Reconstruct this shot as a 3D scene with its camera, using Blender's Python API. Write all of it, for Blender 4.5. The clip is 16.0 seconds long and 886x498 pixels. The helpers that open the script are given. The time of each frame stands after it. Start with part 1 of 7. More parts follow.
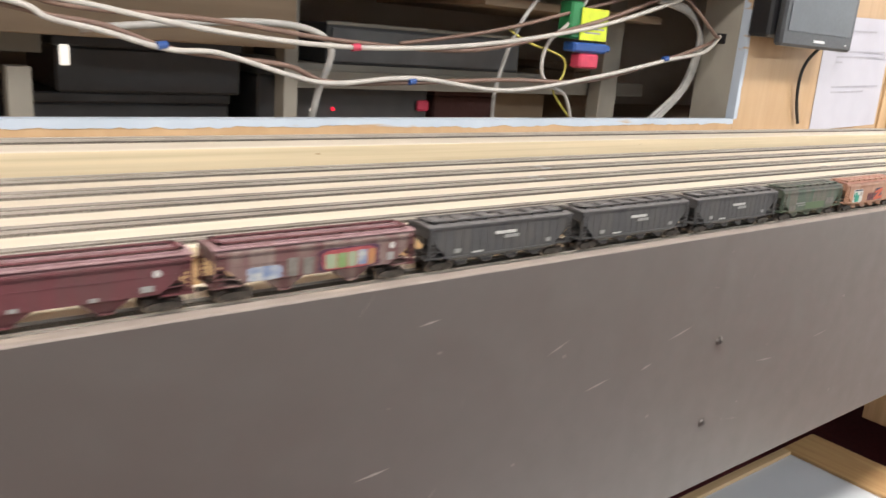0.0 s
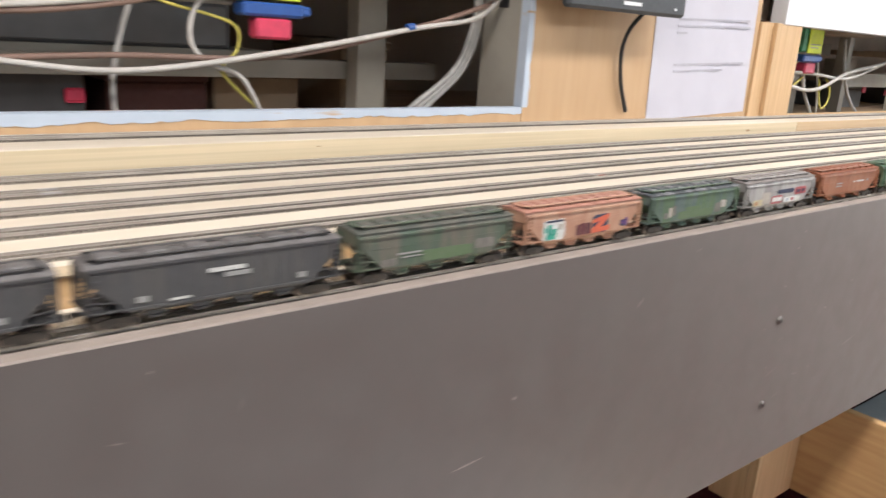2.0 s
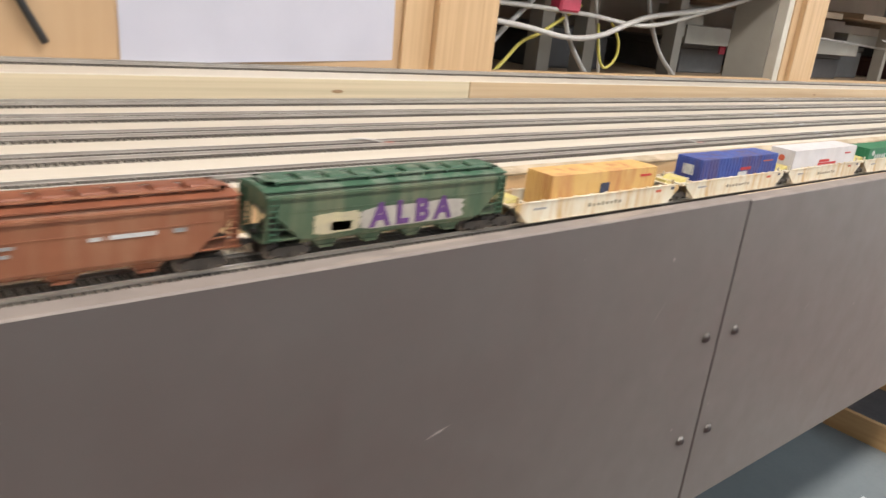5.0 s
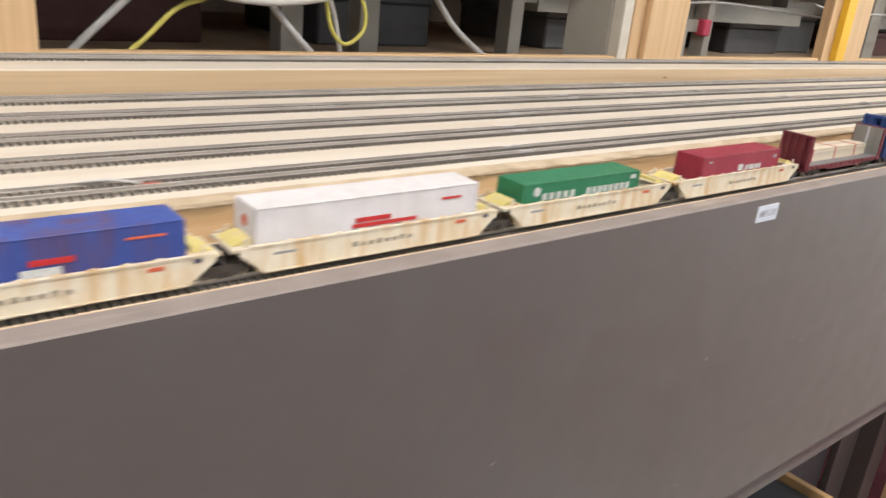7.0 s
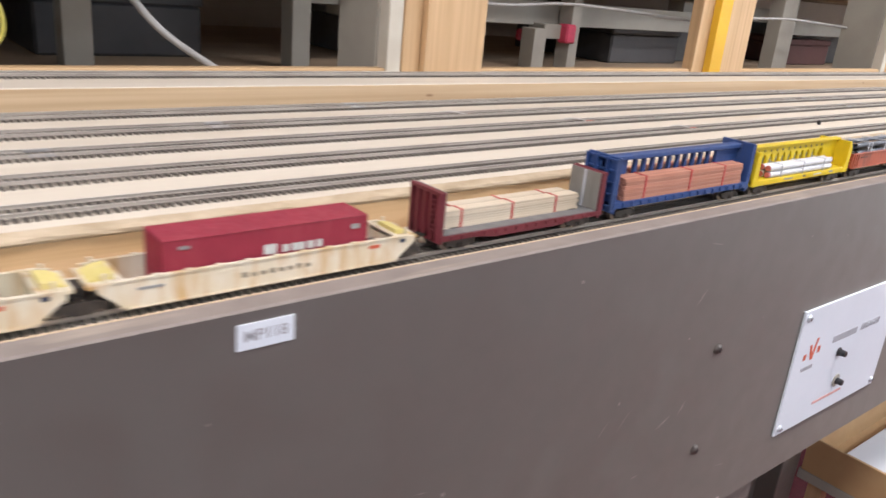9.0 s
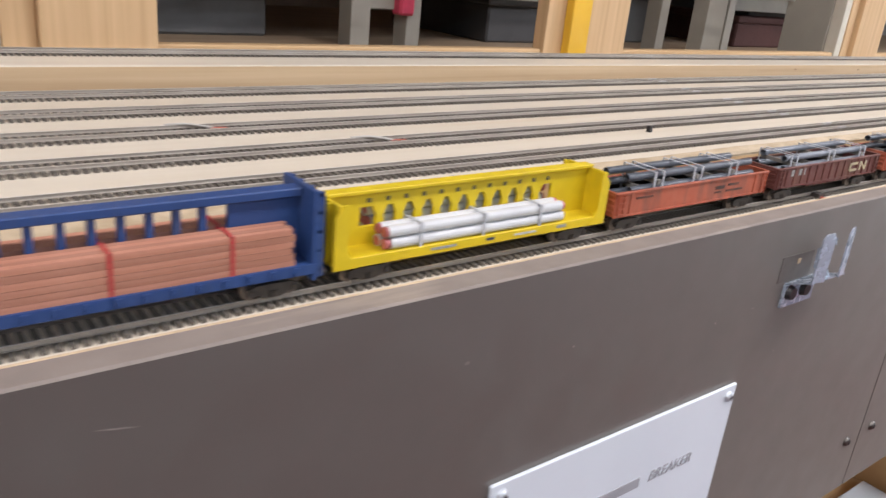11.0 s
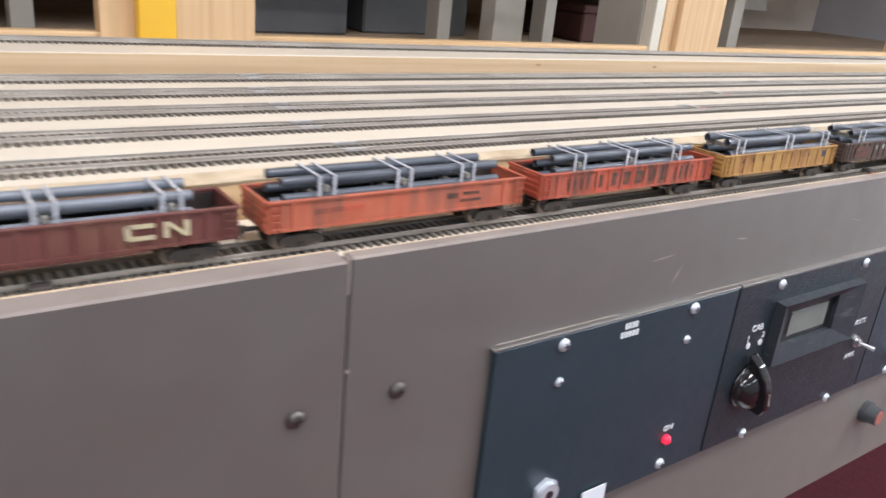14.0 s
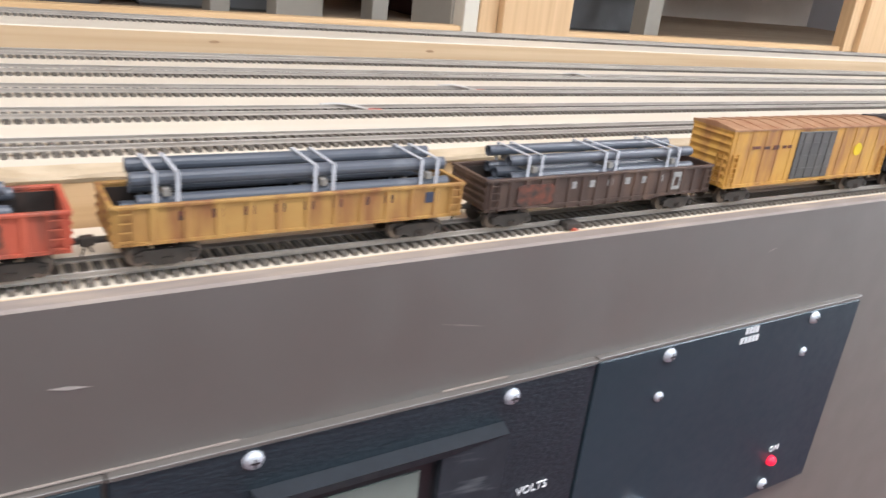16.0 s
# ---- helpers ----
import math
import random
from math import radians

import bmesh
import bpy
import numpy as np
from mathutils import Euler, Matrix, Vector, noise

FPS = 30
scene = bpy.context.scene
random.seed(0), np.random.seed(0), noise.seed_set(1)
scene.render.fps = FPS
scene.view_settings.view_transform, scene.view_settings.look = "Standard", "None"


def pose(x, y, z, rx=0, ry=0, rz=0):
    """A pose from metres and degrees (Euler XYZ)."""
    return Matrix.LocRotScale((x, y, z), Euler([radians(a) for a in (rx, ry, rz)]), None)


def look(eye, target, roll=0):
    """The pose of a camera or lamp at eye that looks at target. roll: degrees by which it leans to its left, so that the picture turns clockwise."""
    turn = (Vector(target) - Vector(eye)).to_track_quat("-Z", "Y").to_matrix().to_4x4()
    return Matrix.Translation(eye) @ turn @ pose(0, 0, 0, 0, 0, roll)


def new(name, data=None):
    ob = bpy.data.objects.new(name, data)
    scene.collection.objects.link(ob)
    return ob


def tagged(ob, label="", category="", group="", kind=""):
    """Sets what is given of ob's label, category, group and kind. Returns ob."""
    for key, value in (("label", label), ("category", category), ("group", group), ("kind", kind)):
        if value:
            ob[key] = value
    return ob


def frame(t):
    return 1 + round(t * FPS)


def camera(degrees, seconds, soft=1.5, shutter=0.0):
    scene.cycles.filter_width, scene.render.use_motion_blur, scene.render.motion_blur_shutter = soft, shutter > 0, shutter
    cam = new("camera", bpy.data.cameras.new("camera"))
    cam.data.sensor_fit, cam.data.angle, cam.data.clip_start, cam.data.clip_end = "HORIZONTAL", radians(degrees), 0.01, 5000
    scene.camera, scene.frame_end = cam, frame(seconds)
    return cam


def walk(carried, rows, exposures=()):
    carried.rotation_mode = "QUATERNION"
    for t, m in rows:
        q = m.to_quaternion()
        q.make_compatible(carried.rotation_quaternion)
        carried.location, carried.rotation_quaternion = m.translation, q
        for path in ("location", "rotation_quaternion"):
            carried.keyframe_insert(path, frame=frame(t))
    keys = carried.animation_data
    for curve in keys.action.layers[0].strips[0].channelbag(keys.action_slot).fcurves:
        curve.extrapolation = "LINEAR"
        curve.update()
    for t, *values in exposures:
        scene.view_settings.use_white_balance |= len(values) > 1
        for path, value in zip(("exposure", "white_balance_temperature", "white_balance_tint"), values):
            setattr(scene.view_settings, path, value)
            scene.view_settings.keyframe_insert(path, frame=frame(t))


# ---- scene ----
cam = camera(60.0, 16.0, soft=1.5, shutter=0.4)
PATH = [
    (0, (-0.1646, -0.4942, 1.3985), (1.0298, 1.0216, 0.8735), 4.44),
    (0.5, (0.0221, -0.4656, 1.4024), (1.2204, 1.0445, 0.8699), 4.57),
    (1, (0.1524, -0.4470, 1.3980), (1.3589, 1.0560, 0.8637), 4.36),
    (1.5, (0.3122, -0.4467, 1.4002), (1.5250, 1.0507, 0.8645), 3.89),
    (2, (0.5350, -0.4446, 1.3901), (1.7579, 1.0413, 0.8457), 3.77),
    (2.5, (0.7521, -0.4409, 1.3925), (1.9786, 1.0386, 0.8385), 3.86),
    (3, (0.9096, -0.4385, 1.3936), (2.1413, 1.0328, 0.8293), 4.29),
    (3.5, (1.1020, -0.4311, 1.3797), (2.3487, 1.0199, 0.7962), 5.00),
    (4, (1.2553, -0.4160, 1.3633), (2.5211, 1.0133, 0.7677), 5.83),
    (4.2, (1.3247, -0.4006, 1.3520), (2.6024, 1.0182, 0.7567), 6.18),
    (6.3, (2.0600, -0.2943, 1.3560), (3.2768, 1.1293, 0.6540), 6.52),
    (6.5, (2.1309, -0.3010, 1.3544), (3.3441, 1.1263, 0.6536), 6.29),
    (7, (2.2869, -0.3236, 1.3611), (3.4897, 1.1173, 0.6705), 5.65),
    (7.5, (2.4220, -0.3407, 1.3661), (3.6181, 1.1098, 0.6838), 5.06),
    (8, (2.5349, -0.3558, 1.3685), (3.7376, 1.0931, 0.6944), 5.05),
    (8.5, (2.6307, -0.3574, 1.3830), (3.8399, 1.0891, 0.7158), 5.12),
    (9, (2.7570, -0.3377, 1.3693), (3.9682, 1.1068, 0.7012), 5.45),
    (9.2, (2.8244, -0.3256, 1.3580), (4.0331, 1.1177, 0.6824), 5.53),
    (11.3, (3.3518, -0.2693, 1.3524), (4.5056, 1.1994, 0.6370), 5.32),
    (11.5, (3.3938, -0.2708, 1.3445), (4.5374, 1.2083, 0.6342), 4.89),
    (12, (3.4965, -0.2815, 1.3475), (4.6203, 1.2154, 0.6430), 4.58),
    (12.5, (3.6119, -0.3005, 1.3498), (4.7282, 1.2045, 0.6505), 4.67),
    (13, (3.7236, -0.3066, 1.3574), (4.8371, 1.2017, 0.6607), 4.67),
    (13.5, (3.8180, -0.3215, 1.3548), (4.9343, 1.1846, 0.6581), 5.07),
    (14, (3.9233, -0.3143, 1.3448), (5.0378, 1.1894, 0.6399), 5.66),
    (14.5, (4.0578, -0.2875, 1.3111), (5.1573, 1.2219, 0.5950), 6.16),
    (15, (4.1887, -0.2652, 1.3142), (5.2649, 1.2550, 0.5856), 6.71),
    (15.5, (4.3234, -0.2628, 1.3285), (5.3766, 1.2751, 0.6034), 6.60),
    (16, (4.4148, -0.2648, 1.3273), (5.4493, 1.2859, 0.6026), 6.59),
]
EXPOSURE = ((0, 0.10, 6950, 8), (2, 0.06, 6750, 9), (4, -0.12, 6850, 8), (6.5, -0.27, 6850, 9), (8.5, -0.23, 6500, 11), (9.2, -0.31, 6550, 13),
            (11.5, -0.54, 6550, 11), (12.2, -0.52, 6450, 10), (13, -0.33, 6300, 10), (14, -0.26, 6300, 10), (15, -0.12, 6500, 12), (16, -0.23, 6400, 10))
walk(cam, [(t, look(eye, target, roll)) for t, eye, target, roll in PATH], EXPOSURE)

# ---- world and lights ----
world = bpy.data.worlds.new("room_air")
world.use_nodes = True
world.node_tree.nodes["Background"].inputs[0].default_value = (0.9, 0.95, 1.0, 1)
world.node_tree.nodes["Background"].inputs[1].default_value = 0.05
scene.world = world


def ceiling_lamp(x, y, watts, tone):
    lamp = bpy.data.lights.new("unseen_room_light", "AREA")
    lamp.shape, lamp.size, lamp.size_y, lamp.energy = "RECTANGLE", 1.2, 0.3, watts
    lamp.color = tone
    ob = new("unseen_room_light", lamp)
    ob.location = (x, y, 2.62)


# overhead row lights the room; cool front row is unseen fill on the fascia
for lx, fill_watts in ((-2.0, 18), (0.1, 26), (2.2, 32), (4.3, 36), (6.4, 68)):
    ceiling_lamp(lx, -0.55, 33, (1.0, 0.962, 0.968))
    ceiling_lamp(lx, -2.4, fill_watts, (0.80, 0.89, 1.0))
# added lamp with no fixture, brightening the east wall mirrored in the fascia
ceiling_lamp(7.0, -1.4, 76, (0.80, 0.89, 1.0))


# ---- materials ----
def material(name, base, rough=0.6, metal=0.0, alt=None, scale=40.0, amount=0.5, stretch=(1, 1, 1),
             bump=0.0, fine=400.0, dirt=None, dirt_scale=25.0, dirt_cut=(0.5, 0.75), dirt_stretch=(1, 1, 1),
             emit=0.0, coat=0.0, rand=0.0):
    m = bpy.data.materials.new(name)
    m.use_nodes = True
    nt = m.node_tree
    n, l = nt.nodes, nt.links
    b = n["Principled BSDF"]
    b.inputs["Roughness"].default_value = rough
    b.inputs["Metallic"].default_value = metal
    b.inputs["Coat Weight"].default_value = coat
    co = n.new("ShaderNodeTexCoord")
    out = None

    def noise_of(sc, st, detail=5.0):
        mp = n.new("ShaderNodeMapping")
        mp.inputs["Scale"].default_value = st
        l.new(co.outputs["Object"], mp.inputs["Vector"])
        t = n.new("ShaderNodeTexNoise")
        t.inputs["Scale"].default_value, t.inputs["Detail"].default_value = sc, detail
        l.new(mp.outputs["Vector"], t.inputs["Vector"])
        return t.outputs["Fac"]

    def mixed(a, bcol, fac):
        mx = n.new("ShaderNodeMix")
        mx.data_type = "RGBA"
        for sock, v in ((mx.inputs[6], a), (mx.inputs[7], bcol)):
            if isinstance(v, tuple):
                sock.default_value = (*v, 1)
            else:
                l.new(v, sock)
        l.new(fac, mx.inputs[0])
        return mx.outputs[2]

    def ramp(fac, lo, hi, top=1.0):
        r = n.new("ShaderNodeMapRange")
        r.inputs[1].default_value, r.inputs[2].default_value, r.inputs[4].default_value = lo, hi, top
        l.new(fac, r.inputs[0])
        return r.outputs[0]

    alt = alt or tuple(c * 0.82 for c in base)
    out = mixed(base, alt, ramp(noise_of(scale, stretch), 0.35, 0.68, amount * 2 if amount < 0.5 else 1.0))
    if dirt:
        out = mixed(out, dirt, ramp(noise_of(dirt_scale, dirt_stretch), *dirt_cut))
    if rand:
        oi = n.new("ShaderNodeObjectInfo")
        hs = n.new("ShaderNodeHueSaturation")
        l.new(ramp(oi.outputs["Random"], 0, 1, rand), hs.inputs["Value"])
        mr = hs.inputs["Value"].links[0].from_node
        mr.inputs[3].default_value, mr.inputs[4].default_value = 1 - rand, 1 + rand
        l.new(out, hs.inputs["Color"])
        out = hs.outputs["Color"]
    l.new(out, b.inputs["Base Color"])
    rr = ramp(noise_of(fine * 0.3, (1, 1, 1)), 0.2, 0.8)
    mr = rr.node
    mr.inputs[3].default_value, mr.inputs[4].default_value = max(rough - 0.08, 0.03), min(rough + 0.1, 1)
    l.new(rr, b.inputs["Roughness"])
    if bump:
        bp = n.new("ShaderNodeBump")
        bp.inputs["Strength"].default_value, bp.inputs["Distance"].default_value = bump, 0.001
        l.new(noise_of(fine, stretch, 3.0), bp.inputs["Height"])
        l.new(bp.outputs["Normal"], b.inputs["Normal"])
    if emit:
        b.inputs["Emission Color"].default_value = (*base, 1)
        b.inputs["Emission Strength"].default_value = emit
    return m


def paint(name, base, dirt, cut=(0.45, 0.75), rough=0.55, alt=None):
    """Weathered model paint: soft patches and streaks that run down the sides."""
    return material(name, base, rough, alt=alt, scale=60, amount=0.35, dirt=dirt, dirt_scale=38, dirt_cut=cut,
                    dirt_stretch=(2.2, 2.2, 0.45), bump=0.08, fine=900)


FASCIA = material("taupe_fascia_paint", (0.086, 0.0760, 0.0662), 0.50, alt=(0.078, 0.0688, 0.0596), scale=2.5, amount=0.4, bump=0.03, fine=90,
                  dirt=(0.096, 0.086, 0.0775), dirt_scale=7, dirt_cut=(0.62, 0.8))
FASCIA.node_tree.nodes["Principled BSDF"].inputs["Specular IOR Level"].default_value = 1.0
FASCIA.node_tree.nodes["Principled BSDF"].inputs["IOR"].default_value = 1.7
FASCIA.node_tree.nodes["Principled BSDF"].inputs["Sheen Weight"].default_value = 0.14
FASCIA.node_tree.nodes["Principled BSDF"].inputs["Sheen Roughness"].default_value = 0.45
FASCIA.node_tree.nodes["Principled BSDF"].inputs["Sheen Tint"].default_value = (1.0, 0.89, 0.77, 1)
LIP = material("pale_lip_paint", (0.265, 0.225, 0.20), 0.75, alt=(0.22, 0.185, 0.165), scale=30, bump=0.15, fine=300, dirt=(0.42, 0.35, 0.28), dirt_scale=14, dirt_cut=(0.58, 0.8), dirt_stretch=(0.6, 4, 4))
RAW_EDGE = material("raw_tan_board_edge", (0.62, 0.48, 0.32), 0.8, alt=(0.5, 0.38, 0.25), scale=40, bump=0.2, fine=300)
PINK_CHIP = material("pinkish_white_chip", (0.62, 0.42, 0.42), 0.6, alt=(0.7, 0.6, 0.58), scale=120)
SCUFF = material("scuffed_paint", (0.38, 0.34, 0.31), 0.7, scale=300)
PLY = material("pale_plywood", (0.68, 0.62, 0.52), 0.65, alt=(0.63, 0.56, 0.455), scale=6, stretch=(0.5, 9, 9), bump=0.1, fine=60, dirt=(0.62, 0.51, 0.38), dirt_scale=5, dirt_cut=(0.66, 0.85), dirt_stretch=(0.4, 5, 5))
PINE = material("pine_board", (0.66, 0.46, 0.26), 0.6, alt=(0.52, 0.34, 0.17), scale=7, stretch=(0.35, 14, 14), amount=0.6, bump=0.15, fine=70)
PINE_PALE = material("pale_pine_edge", (0.68, 0.57, 0.39), 0.62, alt=(0.56, 0.47, 0.31), scale=8, stretch=(0.2, 6, 22), amount=0.8, bump=0.15, fine=80)
PINE_TAN = material("tan_pine_edge", (0.60, 0.45, 0.28), 0.62, alt=(0.48, 0.33, 0.19), scale=7, stretch=(0.25, 6, 16), amount=0.7, bump=0.15, fine=80)
PINE_UP = material("upright_pine", (0.63, 0.43, 0.24), 0.6, alt=(0.52, 0.34, 0.18), scale=8, stretch=(14, 14, 0.4), amount=0.6, bump=0.12, fine=70)
WALL_PLY = material("tan_wall_plywood", (0.54, 0.365, 0.21), 0.55, alt=(0.475, 0.31, 0.17), scale=5, stretch=(6, 6, 0.6), bump=0.08, fine=60)
TIE = material("dark_plastic_ties", (0.100, 0.088, 0.074), 0.75, alt=(0.14, 0.125, 0.105), scale=120, bump=0.1, fine=800)
# near-white base paints the highlight along the polished rail heads
RAIL_HEAD = material("polished_head_highlight", (0.80, 0.775, 0.73), 0.30, 0.05, alt=(0.60, 0.57, 0.53), scale=30, stretch=(0.2, 1, 1))
RAIL = material("nickel_silver_rail", (0.50, 0.465, 0.415), 0.38, 0.35, alt=(0.36, 0.325, 0.285), scale=90, amount=0.5, stretch=(0.2, 3, 3))
STEEL = material("bright_steel", (0.62, 0.63, 0.65), 0.32, 0.9, scale=90)
ZINC = material("zinc_plated_steel", (0.66, 0.70, 0.75), 0.40, 0.55, alt=(0.58, 0.62, 0.67), scale=60)
CLIP_STEEL = material("blued_zinc_steel", (0.50, 0.58, 0.69), 0.26, 0.35, alt=(0.42, 0.49, 0.59), scale=50)
DARK_STEEL = material("dark_screw_steel", (0.165, 0.150, 0.138), 0.38, 0.8, scale=200)
BLACK = material("black_plastic", (0.018, 0.018, 0.02), 0.35, scale=150, bump=0.05)
BLACK_GLOSS = material("gloss_black_knob", (0.012, 0.012, 0.014), 0.12, coat=0.5)
PANEL = material("slate_blue_black_panel", (0.018, 0.036, 0.047), 0.36, alt=(0.023, 0.042, 0.054), scale=14, bump=0.04, fine=500)
PANEL_CRACKLE = material("blue_black_crackle_panel", (0.013, 0.021, 0.028), 0.38, alt=(0.022, 0.032, 0.040), scale=260, stretch=(0.6, 1, 1.4), bump=0.55, fine=420)
BEZEL = material("blue_black_bezel_plastic", (0.022, 0.028, 0.036), 0.55, scale=60, bump=0.08, dirt=(0.14, 0.15, 0.16), dirt_scale=60, dirt_cut=(0.62, 0.85), dirt_stretch=(0.5, 1, 3))
WHITE_PRINT = material("white_print", (0.8, 0.82, 0.84), 0.6)
WHITE_PLATE = material("white_laminate", (0.72, 0.77, 0.83), 0.35, alt=(0.68, 0.73, 0.79), scale=8)
# notice paper darkened in its colour for the shade on the wall
POSTER = material("shaded_lilac_paper", (0.54, 0.54, 0.61), 0.8, alt=(0.50, 0.50, 0.57), scale=10, bump=0.05, fine=40)
PAPER = material("white_paper", (0.70, 0.72, 0.76), 0.8, alt=(0.67, 0.69, 0.73), scale=10, bump=0.05, fine=40)
GREY_INK = material("grey_ink", (0.38, 0.38, 0.41), 0.8)
PALE_RED_INK = material("pale_red_ink", (0.68, 0.38, 0.35), 0.7)
RED_INK = material("red_ink", (0.6, 0.12, 0.06), 0.7)
GREY_UP = material("grey_white_upright", (0.37, 0.35, 0.30), 0.7, alt=(0.31, 0.29, 0.25), scale=9, bump=0.06)
BLUE_TRIM = material("pale_blue_trim_paint", (0.50, 0.58, 0.68), 0.55, alt=(0.46, 0.54, 0.64), scale=20, dirt=(0.50, 0.35, 0.22), dirt_scale=8, dirt_cut=(0.62, 0.66), dirt_stretch=(0.45, 1, 4), bump=0.1, fine=100)
PALE_EDGE = material("whitish_raw_edge", (0.60, 0.57, 0.49), 0.7, alt=(0.52, 0.48, 0.40), scale=20)
DARK_BACK = material("dark_back_board", (0.52, 0.45, 0.38), 0.8, alt=(0.42, 0.36, 0.30), scale=4)
SHELF = material("brown_shelf_board", (0.42, 0.31, 0.21), 0.7, alt=(0.33, 0.24, 0.16), scale=5, stretch=(0.5, 8, 8))
CARPET = material("dark_red_carpet", (0.125, 0.016, 0.022), 0.95, alt=(0.085, 0.011, 0.016), scale=60, bump=0.6, fine=500)
# white reflector and dimmed tone for room walls that stay out of view
REFLECTOR_WHITE = material("white_reflector_paint", (0.78, 0.78, 0.77), 0.8, scale=3, bump=0.05, fine=120)
PLASTER = material("dimmed_wall_paint", (0.370, 0.360, 0.340), 0.8, scale=3, bump=0.05, fine=120)
CEILING = material("ceiling_tile", (0.7, 0.69, 0.66), 0.9, scale=30, bump=0.2, fine=200)
YELLOW_POST = material("yellow_painted_post", (0.80, 0.48, 0.03), 0.5, alt=(0.72, 0.42, 0.03), scale=12)
CABLE_WHITE = material("white_cable", (0.57, 0.545, 0.51), 0.45, scale=60)
CABLE_GREY = material("grey_cable", (0.46, 0.45, 0.43), 0.5, scale=60)
CABLE_BROWN = material("brown_cable", (0.22, 0.14, 0.11), 0.5, scale=60)
CABLE_YELLOW = material("yellow_wire", (0.62, 0.55, 0.12), 0.5, scale=60)
CABLE_BLACK = material("black_cable", (0.02, 0.02, 0.02), 0.5, scale=60)
LIME = material("lime_tag", (0.70, 0.85, 0.05), 0.5, scale=40)
PLUG_BLUE = material("blue_plug", (0.03, 0.10, 0.35), 0.4, scale=60)
PLUG_RED = material("red_plug", (0.65, 0.06, 0.12), 0.4, scale=60)
PLUG_GREEN = material("green_plug", (0.03, 0.25, 0.09), 0.4, scale=60)
LED_RED = material("red_led", (1.0, 0.02, 0.06), 0.3, emit=1.1)
LED_WHITE = material("white_led", (1.0, 0.95, 0.9), 0.3, emit=1.0)
SCREEN = material("dark_screen", (0.09, 0.105, 0.12), 0.4, scale=6)
MONITOR = material("charcoal_plastic", (0.05, 0.055, 0.062), 0.45, scale=100, bump=0.05)
LCD = material("grey_green_lcd", (0.19, 0.22, 0.195), 0.2, scale=30)
GREY_TOP = material("grey_table_laminate", (0.20, 0.23, 0.24), 0.45, alt=(0.17, 0.195, 0.205), scale=8)
WHITE_TOP = material("white_table_laminate", (0.72, 0.74, 0.77), 0.4, alt=(0.68, 0.70, 0.73), scale=8)
CARDBOARD = material("brown_cardboard", (0.50, 0.32, 0.16), 0.8, alt=(0.44, 0.27, 0.13), scale=12, bump=0.1)


# ---- building helpers ----
def link(name, bm, mat, parent=None, label="", smooth=False):
    me = bpy.data.meshes.new(name)
    bmesh.ops.recalc_face_normals(bm, faces=bm.faces)
    bm.to_mesh(me)
    bm.free()
    for m in (mat if isinstance(mat, (list, tuple)) else [mat]):
        me.materials.append(m)
    if smooth:
        for p in me.polygons:
            p.use_smooth = True
    ob = new(name, me)
    ob.parent = parent
    if label:
        ob["label"] = label
    return ob


def part(name, bm, mat, parent, label="", smooth=False):
    return link(name, bm, mat, parent, label, smooth)


def box(bm, x0, x1, y0, y1, z0, z1, bevel=0.0, mat=0):
    r = bmesh.ops.create_cube(bm, size=1.0)
    v = r["verts"]
    bmesh.ops.scale(bm, vec=(x1 - x0, y1 - y0, z1 - z0), verts=v)
    bmesh.ops.translate(bm, vec=((x0 + x1) / 2, (y0 + y1) / 2, (z0 + z1) / 2), verts=v)
    faces = {f for a in v for f in a.link_faces}
    for f in faces:
        f.material_index = mat
    if bevel:
        edges = {e for a in v for e in a.link_edges}
        g = bmesh.ops.bevel(bm, geom=list(edges), offset=bevel, segments=1, affect="EDGES", profile=0.5)
        for f in g["faces"]:
            f.material_index = mat
    return bm


def boxes(*specs, bevel=0.0):
    bm = bmesh.new()
    for s in specs:
        box(bm, *s[:6], bevel=s[6] if len(s) > 6 else bevel)
    return bm


def prism(bm, outline, y0, y1, mat=0):
    """A side outline of (x, z) points, drawn out from y0 to y1."""
    a = [bm.verts.new((x, y0, z)) for x, z in outline]
    b = [bm.verts.new((x, y1, z)) for x, z in outline]
    fs = [bm.faces.new(a), bm.faces.new(b[::-1])]
    for i in range(len(a)):
        j = (i + 1) % len(a)
        fs.append(bm.faces.new((a[i], b[i], b[j], a[j])))
    for f in fs:
        f.material_index = mat
    return bm


def section(bm, outline, x0, x1, mat=0):
    """A cross outline of (y, z) points, drawn out from x0 to x1."""
    a = [bm.verts.new((x0, y, z)) for y, z in outline]
    b = [bm.verts.new((x1, y, z)) for y, z in outline]
    fs = [bm.faces.new(a), bm.faces.new(b[::-1])]
    for i in range(len(a)):
        j = (i + 1) % len(a)
        fs.append(bm.faces.new((a[i], b[i], b[j], a[j])))
    for f in fs:
        f.material_index = mat
    return bm


def rod(bm, p, q, r, seg=10, r2=None, mat=0):
    p, q = Vector(p), Vector(q)
    d = q - p
    g = bmesh.ops.create_cone(bm, cap_ends=True, segments=seg, radius1=r, radius2=r if r2 is None else r2, depth=d.length)
    m = Matrix.Translation((p + q) / 2) @ d.to_track_quat("Z", "Y").to_matrix().to_4x4()
    bmesh.ops.transform(bm, matrix=m, verts=g["verts"])
    for f in {f for a in g["verts"] for f in a.link_faces}:
        f.material_index = mat
    return bm


